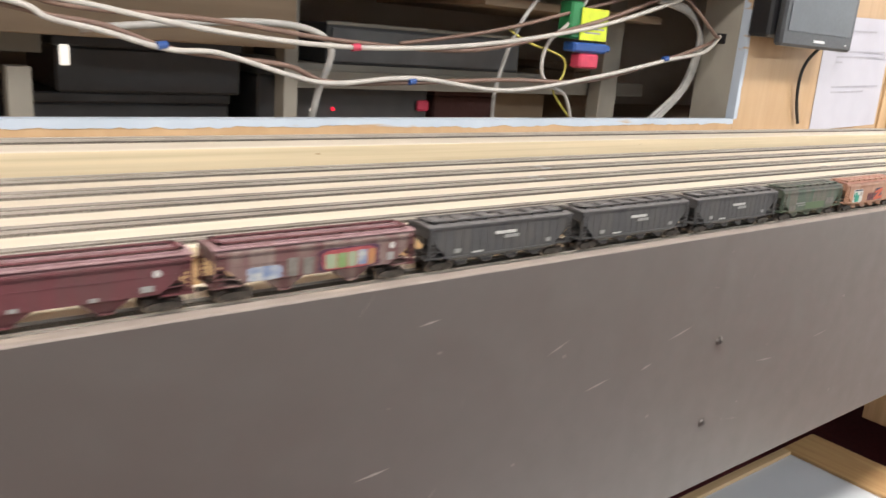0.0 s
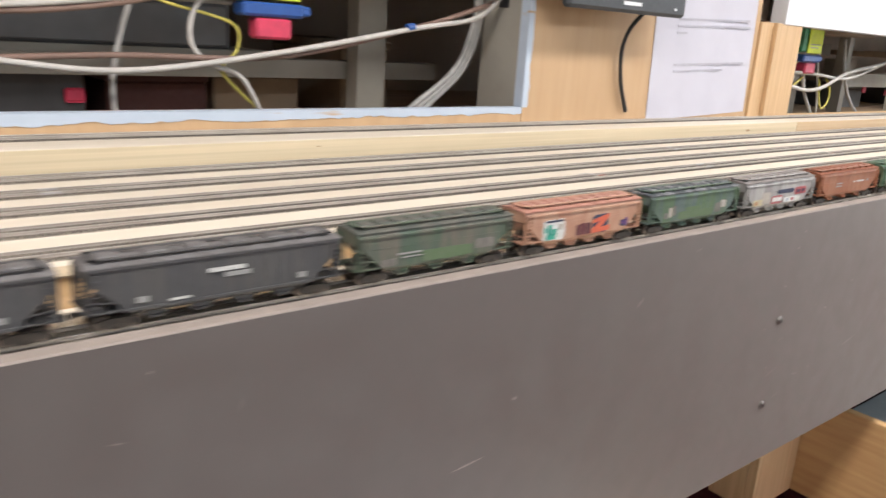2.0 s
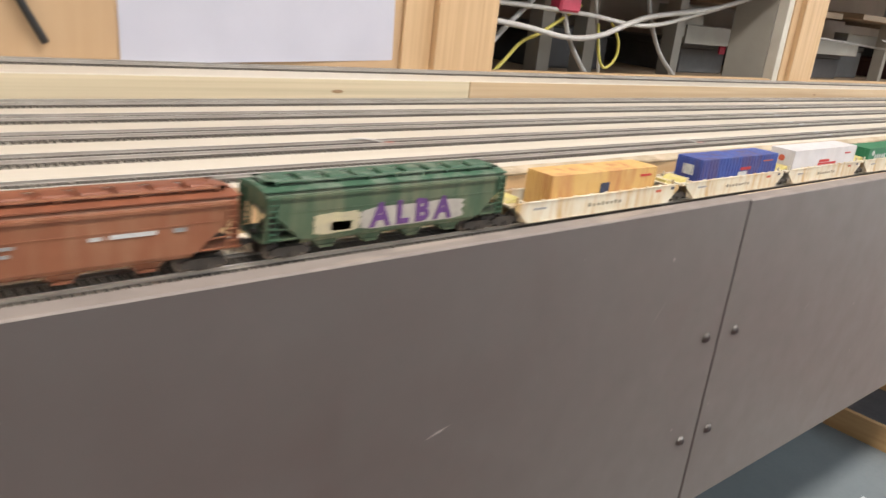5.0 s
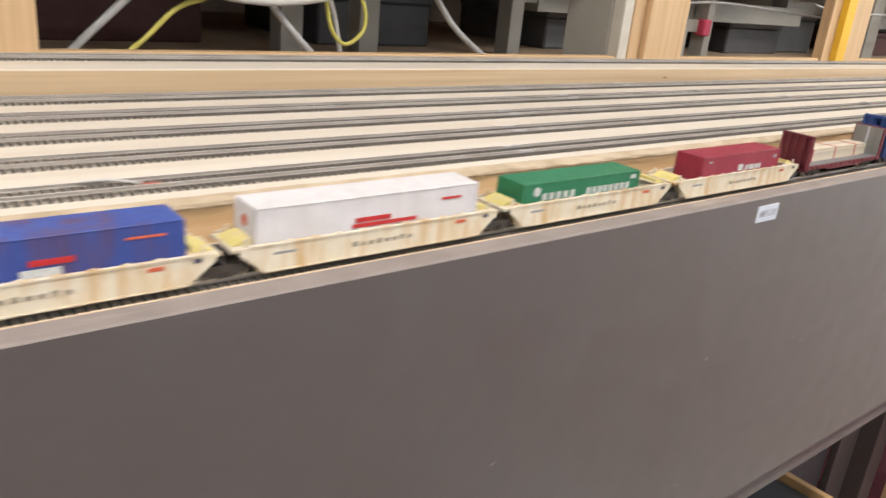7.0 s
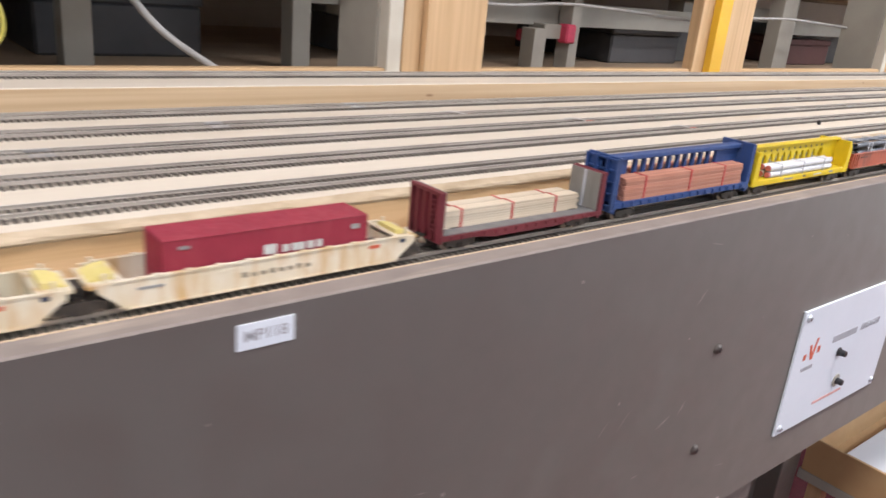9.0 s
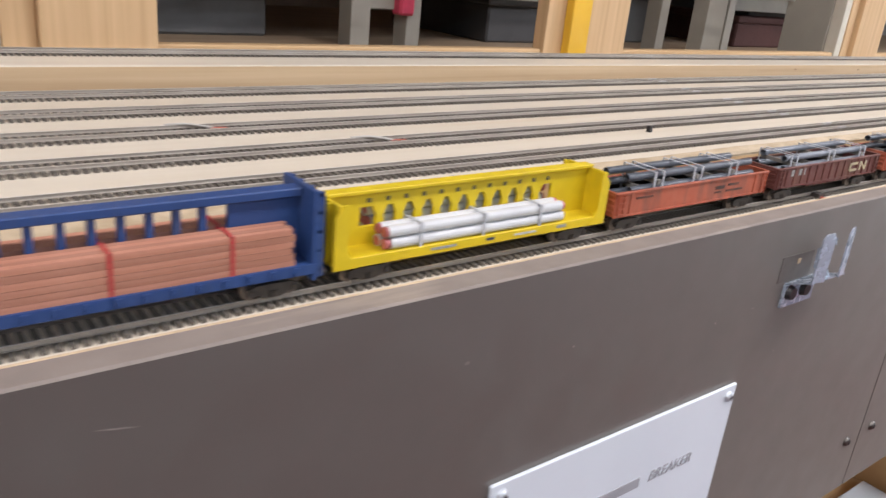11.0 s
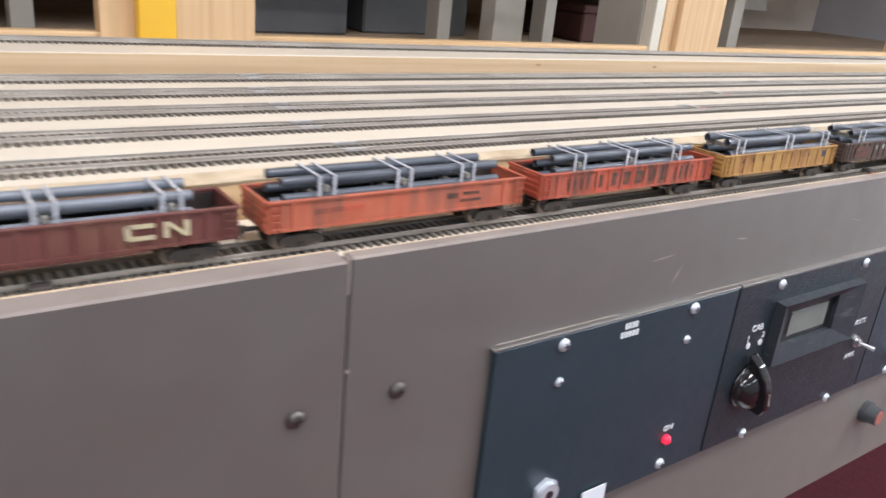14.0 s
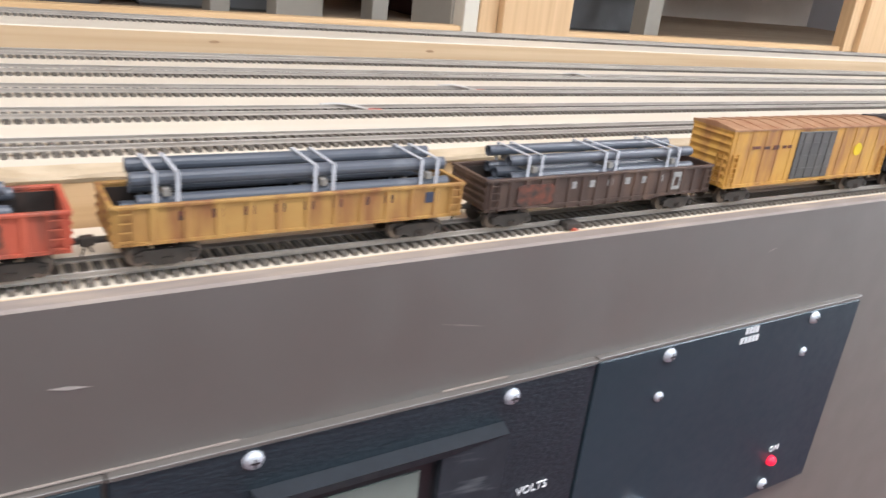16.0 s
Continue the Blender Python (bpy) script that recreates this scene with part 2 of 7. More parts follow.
def pipe(bm, p, q, r, wall, seg=14):
    """A hollow tube along x."""
    rings = []
    for x, rr in ((p[0], r), (q[0], r), (q[0], r - wall), (p[0], r - wall)):
        rings.append([bm.verts.new((x, p[1] + rr * math.cos(a), p[2] + rr * math.sin(a))) for a in (2 * math.pi * i / seg for i in range(seg))])
    for k in range(4):
        a, b = rings[k], rings[(k + 1) % 4]
        for i in range(seg):
            j = (i + 1) % seg
            bm.faces.new((a[i], a[j], b[j], b[i]))
    return bm


def thing(name, label, category, at=(0, 0, 0), group="", kind=""):
    e = new(name)
    e.empty_display_size = 0.02
    e.location = at
    return tagged(e, label, category, group, kind)


def single(name, bm, mat, label, category, group="", kind="", smooth=False):
    return tagged(link(name, bm, mat, smooth=smooth), label, category, group, kind)


def cable(name, pts, r, mat, label, category="cable", parent=None, cyclic=False):
    """A round cable through the points, as a mesh tube."""
    pts = [Vector(p) for p in pts]
    path = []
    n = len(pts)
    for i in range(n - 1):
        p0, p1, p2, p3 = pts[max(i - 1, 0)], pts[i], pts[i + 1], pts[min(i + 2, n - 1)]
        for k in range(8):
            t = k / 8
            path.append(0.5 * ((2 * p1) + (p2 - p0) * t + (2 * p0 - 5 * p1 + 4 * p2 - p3) * t * t + (3 * p1 - p0 - 3 * p2 + p3) * t ** 3))
    path.append(pts[-1])
    bm = bmesh.new()
    prev = None
    for i, p in enumerate(path):
        d = (path[min(i + 1, len(path) - 1)] - path[max(i - 1, 0)]).normalized()
        u = d.cross(Vector((0, 0.3, 1))).normalized()
        w = d.cross(u)
        ring = [bm.verts.new(p + r * (math.cos(a) * u + math.sin(a) * w)) for a in (2 * math.pi * k / 8 for k in range(8))]
        if prev:
            for k in range(8):
                bm.faces.new((prev[k], prev[(k + 1) % 8], ring[(k + 1) % 8], ring[k]))
        else:
            bm.faces.new(ring[::-1])
        prev = ring
    bm.faces.new(prev)
    if parent:
        return part(name, bm, mat, parent, label, smooth=True)
    return single(name, bm, mat, label, category, smooth=True)


def lettering(name, words, size, mat, parent, at, rot=(90, 0, 0), depth=0.0003, label="", spacing=1.0, shear=0.0, bold=0.0):
    cu = bpy.data.curves.new(name, "FONT")
    cu.body, cu.size, cu.extrude, cu.align_x, cu.align_y = words, size, depth, "CENTER", "CENTER"
    cu.space_character, cu.shear, cu.offset = spacing, shear, bold
    cu.resolution_u = 3
    tmp = new(name + "_curve", cu)
    me = bpy.data.meshes.new_from_object(tmp.evaluated_get(bpy.context.evaluated_depsgraph_get()))
    bpy.data.objects.remove(tmp)
    bpy.data.curves.remove(cu)
    me.materials.clear()
    me.materials.append(mat)
    ob = new(name, me)
    ob.parent = parent
    ob.matrix_basis = pose(*at, *rot)
    if label:
        ob["label"] = label
    return ob

# ---- structure ----
BASE, RAILTOP, FRONT_Y = 1.183, 1.1875, 0.0635      # front sub-base, front rail head, front track centre line
DECK, BOARD, GRADE = 1.2125, 1.2438, 0.0021         # raised yard deck; back shelf at x = 0 and its fall along the layout
X0, X1 = -1.6, 7.2
WALL_Y = 0.57

single("floor", boxes((-4, 7.7, -3.2, 2.2, -0.06, 0.0)), CARPET, "dark red carpeted floor", "floor", kind="structure")
single("ceiling", boxes((-4, 7.7, -3.2, 2.2, 2.7, 2.8)), CEILING, "white tiled ceiling", "ceiling", kind="structure")
# unseen wall, toned down to keep bounce off the fascia
single("wall_south", boxes((-4, 7.7, -3.3, -3.2, 0, 2.7)), PLASTER, "unseen room wall around the aisle", "wall", kind="structure")
single("wall_west", boxes((-4.1, -4, -3.2, 2.2, 0, 2.7)), PLASTER, "unseen room wall around the aisle", "wall", kind="structure")
# unseen east wall, set close and white so its reflection lightens the fascia
single("wall_east", boxes((7.7, 7.8, -3.2, 2.2, 0, 2.7)), REFLECTOR_WHITE, "unseen room wall around the aisle", "wall", kind="structure")
single("wall_far", boxes((-4, 7.7, 2.2, 2.3, 0, 2.7)), DARK_BACK, "dark wall behind the layout", "wall", kind="structure")

fascia = thing("fascia", "taupe painted fascia board along the layout edge, scuffed", "fascia", kind="structure")
SEAMS = (2.290, 4.100)
FASCIA_Z0 = 0.850


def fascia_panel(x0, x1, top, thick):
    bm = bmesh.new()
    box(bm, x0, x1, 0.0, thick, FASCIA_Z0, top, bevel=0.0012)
    # top face takes a paler colour than the front
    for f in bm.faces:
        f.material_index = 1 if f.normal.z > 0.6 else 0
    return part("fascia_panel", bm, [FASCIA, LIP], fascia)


fascia_panel(X0, SEAMS[0] - 0.0013, 1.2003, 0.0148)
fascia_panel(SEAMS[0] + 0.0013, SEAMS[1] - 0.0003, 1.1987, 0.0170)
fascia_panel(SEAMS[1] + 0.0002, X1, 1.2003, 0.0095)
part("edge_chip", boxes((SEAMS[1] - 0.0020, SEAMS[1] - 0.0004, -0.0005, 0.006, 1.1800, 1.1996, 0.0002)), LIP, fascia, "raw tan chip along the joint")
part("raw_edge", boxes((SEAMS[0] + 0.001, SEAMS[1] - 0.001, 0.0171, 0.0192, 1.15, 1.1982, 0.0004)), RAW_EDGE, fascia, "thin raw board edge")
part("raw_edge", boxes((SEAMS[1] + 0.001, X1, 0.0096, 0.0112, 1.15, 1.1996, 0.0004)), RAW_EDGE, fascia, "thin raw board edge")

single("front_base", boxes((X0, X1, 0.0080, 0.118, BASE - 0.018, BASE)), PLY, "pale plywood base under the front track", "base board", kind="structure")
DECK_EDGE = material("sandy_rough_deck_edge", (0.55, 0.45, 0.32), 0.8, alt=(0.40, 0.31, 0.20), scale=70, amount=0.6, stretch=(0.5, 1, 1), bump=0.5, fine=220)
# yard deck: its front edge is rounded, rough and uneven
rnd = random.Random(11)
verts, faces, mats = [], [], []
PROFILE = ((0.456, -0.0075), (0.456, 0.0), (0.1270, 0.0), (0.1225, -0.0008), (0.1195, -0.0026), (0.1190, -0.0050), (0.1215, -0.0075))
steps = int((X1 - X0) / 0.012)
wob = [0.0, 0.0]
for i in range(steps + 1):
    wob = [0.75 * w + rnd.uniform(-0.0011, 0.0011) for w in wob]
    for k, (y, z) in enumerate(PROFILE):
        f = (0, 0, 0.6, 1.6, 1.0, 0.8, 0)[k]
        verts.append((X0 + (X1 - X0) * i / steps, y + wob[0] * f + (rnd.uniform(-0.0005, 0.0005) if f else 0), DECK + z + (min(wob[1] * f, 0.0) if 2 < k < 5 else 0)))
n = len(PROFILE)
for i in range(steps):
    for k in range(n):
        a, b = i * n + k, i * n + (k + 1) % n
        faces.append((a, b, b + n, a + n))
        mats.append(1 if 2 <= k <= 5 else 0)
faces += [tuple(range(n))[::-1], tuple(steps * n + k for k in range(n))]
mats += [0, 0]
me = bpy.data.meshes.new("yard_deck")
me.from_pydata(verts, [], faces)
me.materials.append(PLY)
me.materials.append(DECK_EDGE)
me.polygons.foreach_set("material_index", mats)
tagged(new("yard_deck", me), "pale board yard deck with a rounded rough front edge", "deck", kind="structure")
single("yard_riser", boxes((X0, X1, 0.1215, 0.140, BASE - 0.018, DECK - 0.0077)), PINE, "pine strip under the front edge of the yard deck", "riser", kind="structure")


def tilt(ob):
    """Lets a thing fall along x with the grade of the back line."""
    ob.rotation_euler = (0, math.atan(GRADE), 0)
    return ob


for xa, xb, m, lab in ((X0, 2.3295, PINE_PALE, "pale pine board carrying the raised back track"), (2.3305, X1, PINE_TAN, "tan pine board carrying the raised back track")):
    bm = boxes((xa, xb, 0.4565, WALL_Y - 0.001, DECK - 0.02, BOARD, 0.001))
    for f in bm.faces:
        f.material_index = 1 if f.normal.z > 0.5 else 0
    tilt(single("back_shelf", bm, [m, PLY], lab, "shelf", kind="structure"))
single("layout_underside", boxes((X0, X1, 0.03, WALL_Y, 1.10, 1.16)), SHELF, "brown frame under the layout", "frame", kind="structure")


# ---- tracks ----
def tie_mesh():
    bm = bmesh.new()
    box(bm, -0.00145, 0.00145, -0.015, 0.015, 0, 0.002)
    me = bpy.data.meshes.new("tie")
    bm.to_mesh(me)
    bm.free()
    me.materials.append(TIE)
    return me


TIE_MESH = tie_mesh()
TIE_STEP = 0.0057


def many_ties(xs, jitter=0.0002):
    verts, faces = [], []
    for x in xs:
        a = random.uniform(-jitter, jitter)
        k = len(verts)
        for sx in (-0.00145, 0.00145):
            for y in (-0.015, 0.015):
                for z in (0, 0.002):
                    verts.append((x + sx + a * (y / 0.015), y, z))
        faces += [(k, k + 1, k + 3, k + 2), (k + 4, k + 6, k + 7, k + 5), (k, k + 4, k + 5, k + 1), (k + 2, k + 3, k + 7, k + 6), (k + 1, k + 5, k + 7, k + 3)]
    me = bpy.data.meshes.new("tie_strip")
    me.from_pydata(verts, [], faces)
    me.materials.append(TIE)
    return me


def rail_bm(length, x0=0.0):
    bm = bmesh.new()
    section(bm, [(-0.00095, 0.0), (0.00095, 0.0), (0.00095, 0.0003), (0.00035, 0.0006), (0.00035, 0.0016), (0.00055, 0.0018), (0.00055, 0.0025), (-0.00055, 0.0025), (-0.00055, 0.0018), (-0.00035, 0.0016), (-0.00035, 0.0006), (-0.00095, 0.0003)], x0, x0 + length)
    bm.normal_update()
    for f in bm.faces:
        if abs(f.normal.z) > 0.9 and f.calc_center_median().z > 0.0024:
            f.material_index = 1
    return bm


def track(y, z, label, near=None):
    t = thing("model_track", label, "track", (0, y, z), "parallel yard tracks")
    for s in (-1, 1):
        r = part("rail", rail_bm(X1 - X0, X0), [RAIL, RAIL_HEAD], t)
        r.location = (0, s * 0.0088, 0.002)
    xs = [X0 + i * TIE_STEP for i in range(int((X1 - X0) / TIE_STEP))]
    rest = [x for x in xs if not (near and near[0] < x < near[1])]
    strip = new("tie_strip", many_ties(rest))
    strip.parent = t
    strip["kind"] = "stuff"
    for x in xs:
        if near and near[0] < x < near[1]:
            o = new("tie", TIE_MESH)
            o.parent = t
            o.location = (x, 0, 0)
    return t


track(FRONT_Y, BASE, "front model railway track with dark ties, carrying the train", near=(3.45, 5.05))
YARD_Y = (0.154, 0.224, 0.295, 0.367, 0.440)
for ty in YARD_Y:
    track(ty, DECK, "empty grey model railway track on the plywood deck")
tilt(track(0.524, BOARD, "empty grey model railway track on the raised back board"))

# ---- back wall with its openings ----
WT = 0.02


def wall_piece(name, x0, x1, z0, z1, mat, label, y0=WALL_Y, y1=WALL_Y + WT, category="wall"):
    return single(name, boxes((x0, x1, y0, y1, z0, z1, 0.001)), mat, label, category, kind="structure")


wall_piece("wall_lower", X0, 1.5330, 1.15, 1.2650, WALL_PLY, "tan plywood wall under the opening")
wall_piece("wall_panel", 1.5340, 2.291, 1.15, 1.75, WALL_PLY, "tan plywood wall panel beside the opening")
wall_piece("wall_header", X0, 1.5330, 1.56, 1.75, WALL_PLY, "plywood header over the opening")
wall_piece("wall_low_strip", 2.3345, X1, 1.15, 1.2400, PINE, "low pine strip behind the back track")


def ragged_trim(name, run, lo, edge, along_x, label):
    """A painted edge whose outer border is torn and uneven: run is its length, edge the mean border."""
    rnd = random.Random(name)
    n = int((run[1] - run[0]) / 0.006)
    verts, faces, w = [], [], 0.0
    for i in range(n + 1):
        a = run[0] + (run[1] - run[0]) * i / n
        w = 0.86 * w + rnd.uniform(-0.0016, 0.0016)
        b = edge + w
        for c, y in ((lo, WALL_Y - 0.0012), (b, WALL_Y - 0.0012), (b, WALL_Y + 0.002), (lo, WALL_Y + WT + 0.001)):
            verts.append((a, y, c) if along_x else (c, y, a))
    for i in range(n):
        for k in range(4):
            p, q = 4 * i + k, 4 * i + (k + 1) % 4
            faces.append((p, q, q + 4, p + 4))
    faces += [(3, 2, 1, 0), tuple(4 * n + k for k in range(4))]
    me = bpy.data.meshes.new(name)
    me.from_pydata(verts, [], faces)
    me.materials.append(BLUE_TRIM)
    tagged(new(name, me), label, "trim", kind="structure")


ragged_trim("wall_sill", (X0, 1.5325), 1.2665, 1.2548, True, "plywood edge with ragged pale blue paint")
ragged_trim("wall_trim", (1.2665, 1.60), 1.5320, 1.5455, False, "ragged pale blue painted edge of the opening")
for k, (xa, xb, xc, top) in enumerate(((2.2915, 2.3445, 2.4625, 1.46), (3.4050, 3.4365, 3.5460, 1.75), (4.1050, 4.1795, 4.2690, 1.75), (4.9830, 5.0110, 5.1230, 1.75), (5.7760, 5.8060, 5.9300, 1.75))):
    wall_piece("wall_batten_%d" % (k + 1), xa, xb - 0.0005, 1.2330, top, PINE_UP, "pine batten beside a post", WALL_Y - 0.006, WALL_Y + 0.018)
    wall_piece("wall_post_%d" % (k + 1), xb, xc, 1.2330, top, PINE_UP, "pine post between the openings", WALL_Y - 0.017, WALL_Y + 0.018)
wall_piece("wall_header_2", 2.37, 3.404, 1.458, 1.75, WHITE_TOP, "white board over the opening", WALL_Y - 0.02)
wall_piece("wall_header_3", 3.5465, X1, 1.58, 1.75, WALL_PLY, "plywood header over the openings", WALL_Y + 0.0185, WALL_Y + 0.03)
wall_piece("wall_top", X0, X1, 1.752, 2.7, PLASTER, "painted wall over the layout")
wall_piece("yellow_post", 4.1400, 4.1790, 1.2330, 1.75, YELLOW_POST, "yellow painted post beside the opening", WALL_Y - 0.022, WALL_Y - 0.0065, category="post")

# ---- space behind the wall ----
single("cavity_floor", boxes((X0, X1, WALL_Y + WT, 1.6, 1.18, 1.2)), SHELF, "brown board inside the wall space", "shelf", kind="structure")
single("cavity_back", boxes((X0, X1, 1.6, 1.64, 1.0, 2.0)), DARK_BACK, "dark board behind the wall space", "wall", kind="structure")
single("cavity_top", boxes((X0, X1, WALL_Y + WT, 1.6, 1.76, 1.8)), SHELF, "brown board over the wall space", "ceiling", kind="structure")
for px in (1.5450, 3.3900, 4.9700):
    single("cavity_side", boxes((px - 0.012, px + 0.012, WALL_Y + WT + 0.002, 0.695, 1.2, 1.75, 0.001)), GREY_UP, "grey-white side board inside the wall space", "side board", kind="structure")
single("cavity_edge", boxes((3.3805, 3.4040, WALL_Y - 0.004, WALL_Y + WT + 0.001, 1.2330, 1.75, 0.001)), PALE_EDGE, "whitish raw edge of the side board", "side board", kind="structure")
single("cavity_edge", boxes((4.9600, 4.9820, WALL_Y - 0.004, WALL_Y + WT + 0.001, 1.2330, 1.75, 0.001)), PALE_EDGE, "whitish raw edge of the side board", "side board", kind="structure")
for px, py, w, z1 in ((0.0453, 0.84, 0.017, 1.312), (0.496, 0.84, 0.014, 1.75), (1.3824, 0.84, 0.032, 1.75), (2.9, 0.85, 0.02, 1.75), (3.05, 0.85, 0.02, 1.75), (3.4, 0.85, 0.017, 1.75), (3.965, 0.85, 0.018, 1.283), (4.07, 0.85, 0.014, 1.75),
                      (4.74, 0.85, 0.014, 1.75), (4.83, 0.78, 0.034, 1.75), (4.99, 0.85, 0.014, 1.75), (5.6, 0.86, 0.02, 1.75)):
    single("inner_post", boxes((px - w, px + w, py, py + 0.04, 1.2, z1, 0.001)), GREY_UP, "grey-white timber upright in the dark wall space", "post", "uprights in the wall space")
for x0, x1, y, z, h in ((-0.3495, 0.0858, 0.882, 1.3313, 0.05), (0.5112, 1.575, 0.885, 1.2877, 0.034), (2.5, 3.4, 0.92, 1.3945, 0.04), (3.43, 3.58, 0.90, 1.3045, 0.08), (3.5, 4.6, 0.895, 1.2875, 0.05), (3.985, 4.05, 0.86, 1.2625, 0.03), (4.55, 5, 0.92, 1.3245, 0.04), (5.1, 5.8, 0.92, 1.2945, 0.04)):
    single("inner_rail", boxes((x0, x1, y, y + 0.05, z, z + h, 0.001)), GREY_UP, "grey-white cross rail in the dark wall space", "rail", "cross rails in the wall space")

# ---- rolling stock ----
# each car has its own origin at mid length, RIDE above the rail head; the aisle side is -y
RIDE = 0.006
CAR_Z = RAILTOP + RIDE
# truck colour kept extra dark for the shadow under the cars
TRUCK_PAINT = material("dark_truck_plastic", (0.032, 0.028, 0.025), 0.7, alt=(0.06, 0.048, 0.040), scale=160, bump=0.1)
WHEEL_STEEL = material("worn_wheel_steel", (0.20, 0.17, 0.15), 0.45, 0.7, scale=200)


def mesh_of(name, bm, mat):
    me = bpy.data.meshes.new(name)
    bmesh.ops.recalc_face_normals(bm, faces=bm.faces)
    bm.to_mesh(me)
    bm.free()
    me.materials.append(mat)
    return me


def truck_frame():
    bm = bmesh.new()
    for s in (-1, 1):
        y0, y1 = (s * 0.0118, s * 0.0138) if s > 0 else (s * 0.0138, s * 0.0118)
        prism(bm, [(-0.0135, 0.0070), (-0.009, 0.0086), (0.009, 0.0086), (0.0135, 0.0070), (0.0135, 0.0040), (0.0095, 0.0040), (0.0045, 0.0016), (-0.0045, 0.0016), (-0.0095, 0.0040), (-0.0135, 0.0040)], y0, y1)
        for x in (-0.0115, 0.0115):
            box(bm, x - 0.0016, x + 0.0016, s * 0.0138 - 0.0006, s * 0.0138 + 0.0006, 0.0036, 0.0066)
        for x in (-0.0016, 0, 0.0016):
            rod(bm, (x, s * 0.0142, 0.0022), (x, s * 0.0142, 0.0052), 0.0006, 6)
    box(bm, -0.002, 0.002, -0.0135, 0.0135, 0.003, 0.0088)
    box(bm, -0.004, 0.004, -0.006, 0.006, 0.0070, 0.0142)
    return bm


def wheel_pair():
    bm = bmesh.new()
    rod(bm, (0, -0.0115, 0.005), (0, 0.0115, 0.005), 0.0008, 8)
    for s in (-1, 1):
        rod(bm, (0, s * 0.0072, 0.005), (0, s * 0.0098, 0.005), 0.0050, 20)
        rod(bm, (0, s * 0.0068, 0.005), (0, s * 0.0076, 0.005), 0.0056, 20)
    return bm


def coupler_bm():
    bm = boxes((-0.006, 0.001, -0.0013, 0.0013, 0.0072, 0.0096), (0.001, 0.005, -0.0022, 0.0018, 0.0064, 0.0104), bevel=0.0004)
    rod(bm, (0.0035, -0.001, 0.0064), (0.0015, -0.002, 0.0022), 0.0005, 6)
    return bm


TRUCK_MESH = mesh_of("truck", truck_frame(), TRUCK_PAINT)
WHEEL_MESH = mesh_of("wheelset", wheel_pair(), WHEEL_STEEL)
COUPLER_MESH = mesh_of("coupler", coupler_bm(), TRUCK_PAINT)


def put(name, mesh, parent, m):
    o = new(name, mesh)
    o.parent = parent
    o.matrix_basis = m
    return o


def truck(car, x):
    t = put("truck", TRUCK_MESH, car, pose(x, 0, -RIDE))
    for dx in (-0.0105, 0.0105):
        put("wheelset", WHEEL_MESH, t, pose(dx, 0, 0))


def running_gear(car, reach, end):
    truck(car, -reach)
    truck(car, reach)
    put("coupler", COUPLER_MESH, car, pose(end, 0, -0.004))
    put("coupler", COUPLER_MESH, car, pose(-end, 0, -0.004, 0, 0, 180))


def patches(car, name, specs, y=-0.0181):
    """Flat painted marks on a car's aisle side: (x0, x1, z0, z1, material, label). Sprayed ones get a ragged outline."""
    for x0, x1, z0, z1, m, lab in specs:
        if "graffiti" in lab or "patch" in lab:
            rnd = random.Random(int(x0 * 1e5) + int(z1 * 1e6))
            cx, cz, rx, rz = (x0 + x1) / 2, (z0 + z1) / 2, (x1 - x0) / 2, (z1 - z0) / 2
            ring = []
            for k in range(28):
                a = 2 * math.pi * k / 28
                ca, sa = math.cos(a), math.sin(a)
                f = (abs(ca) ** 12 + abs(sa) ** 12) ** (-1 / 12) * rnd.uniform(0.92, 1.03)
                ring.append((cx + rx * f * ca, cz + rz * f * sa))
            part(name, prism(bmesh.new(), ring, y - 0.00015, y + 0.0002), m, car, lab)
        else:
            part(name, boxes((x0, x1, y - 0.00015, y + 0.0002, z0, z1)), m, car, lab)


def ladder_bm(x, y, z0, z1, n, w=0.0055):
    bm = bmesh.new()
    for s in (-1, 1):
        box(bm, x + s * w / 2 - 0.0003, x + s * w / 2 + 0.0003, y - 0.0006, y + 0.0006, z0, z1)
    for i in range(n):
        z = z0 + (z1 - z0) * (i + 0.5) / n
        box(bm, x - w / 2, x + w / 2, y - 0.0007, y - 0.0001, z - 0.0003, z + 0.0003)
    return bm


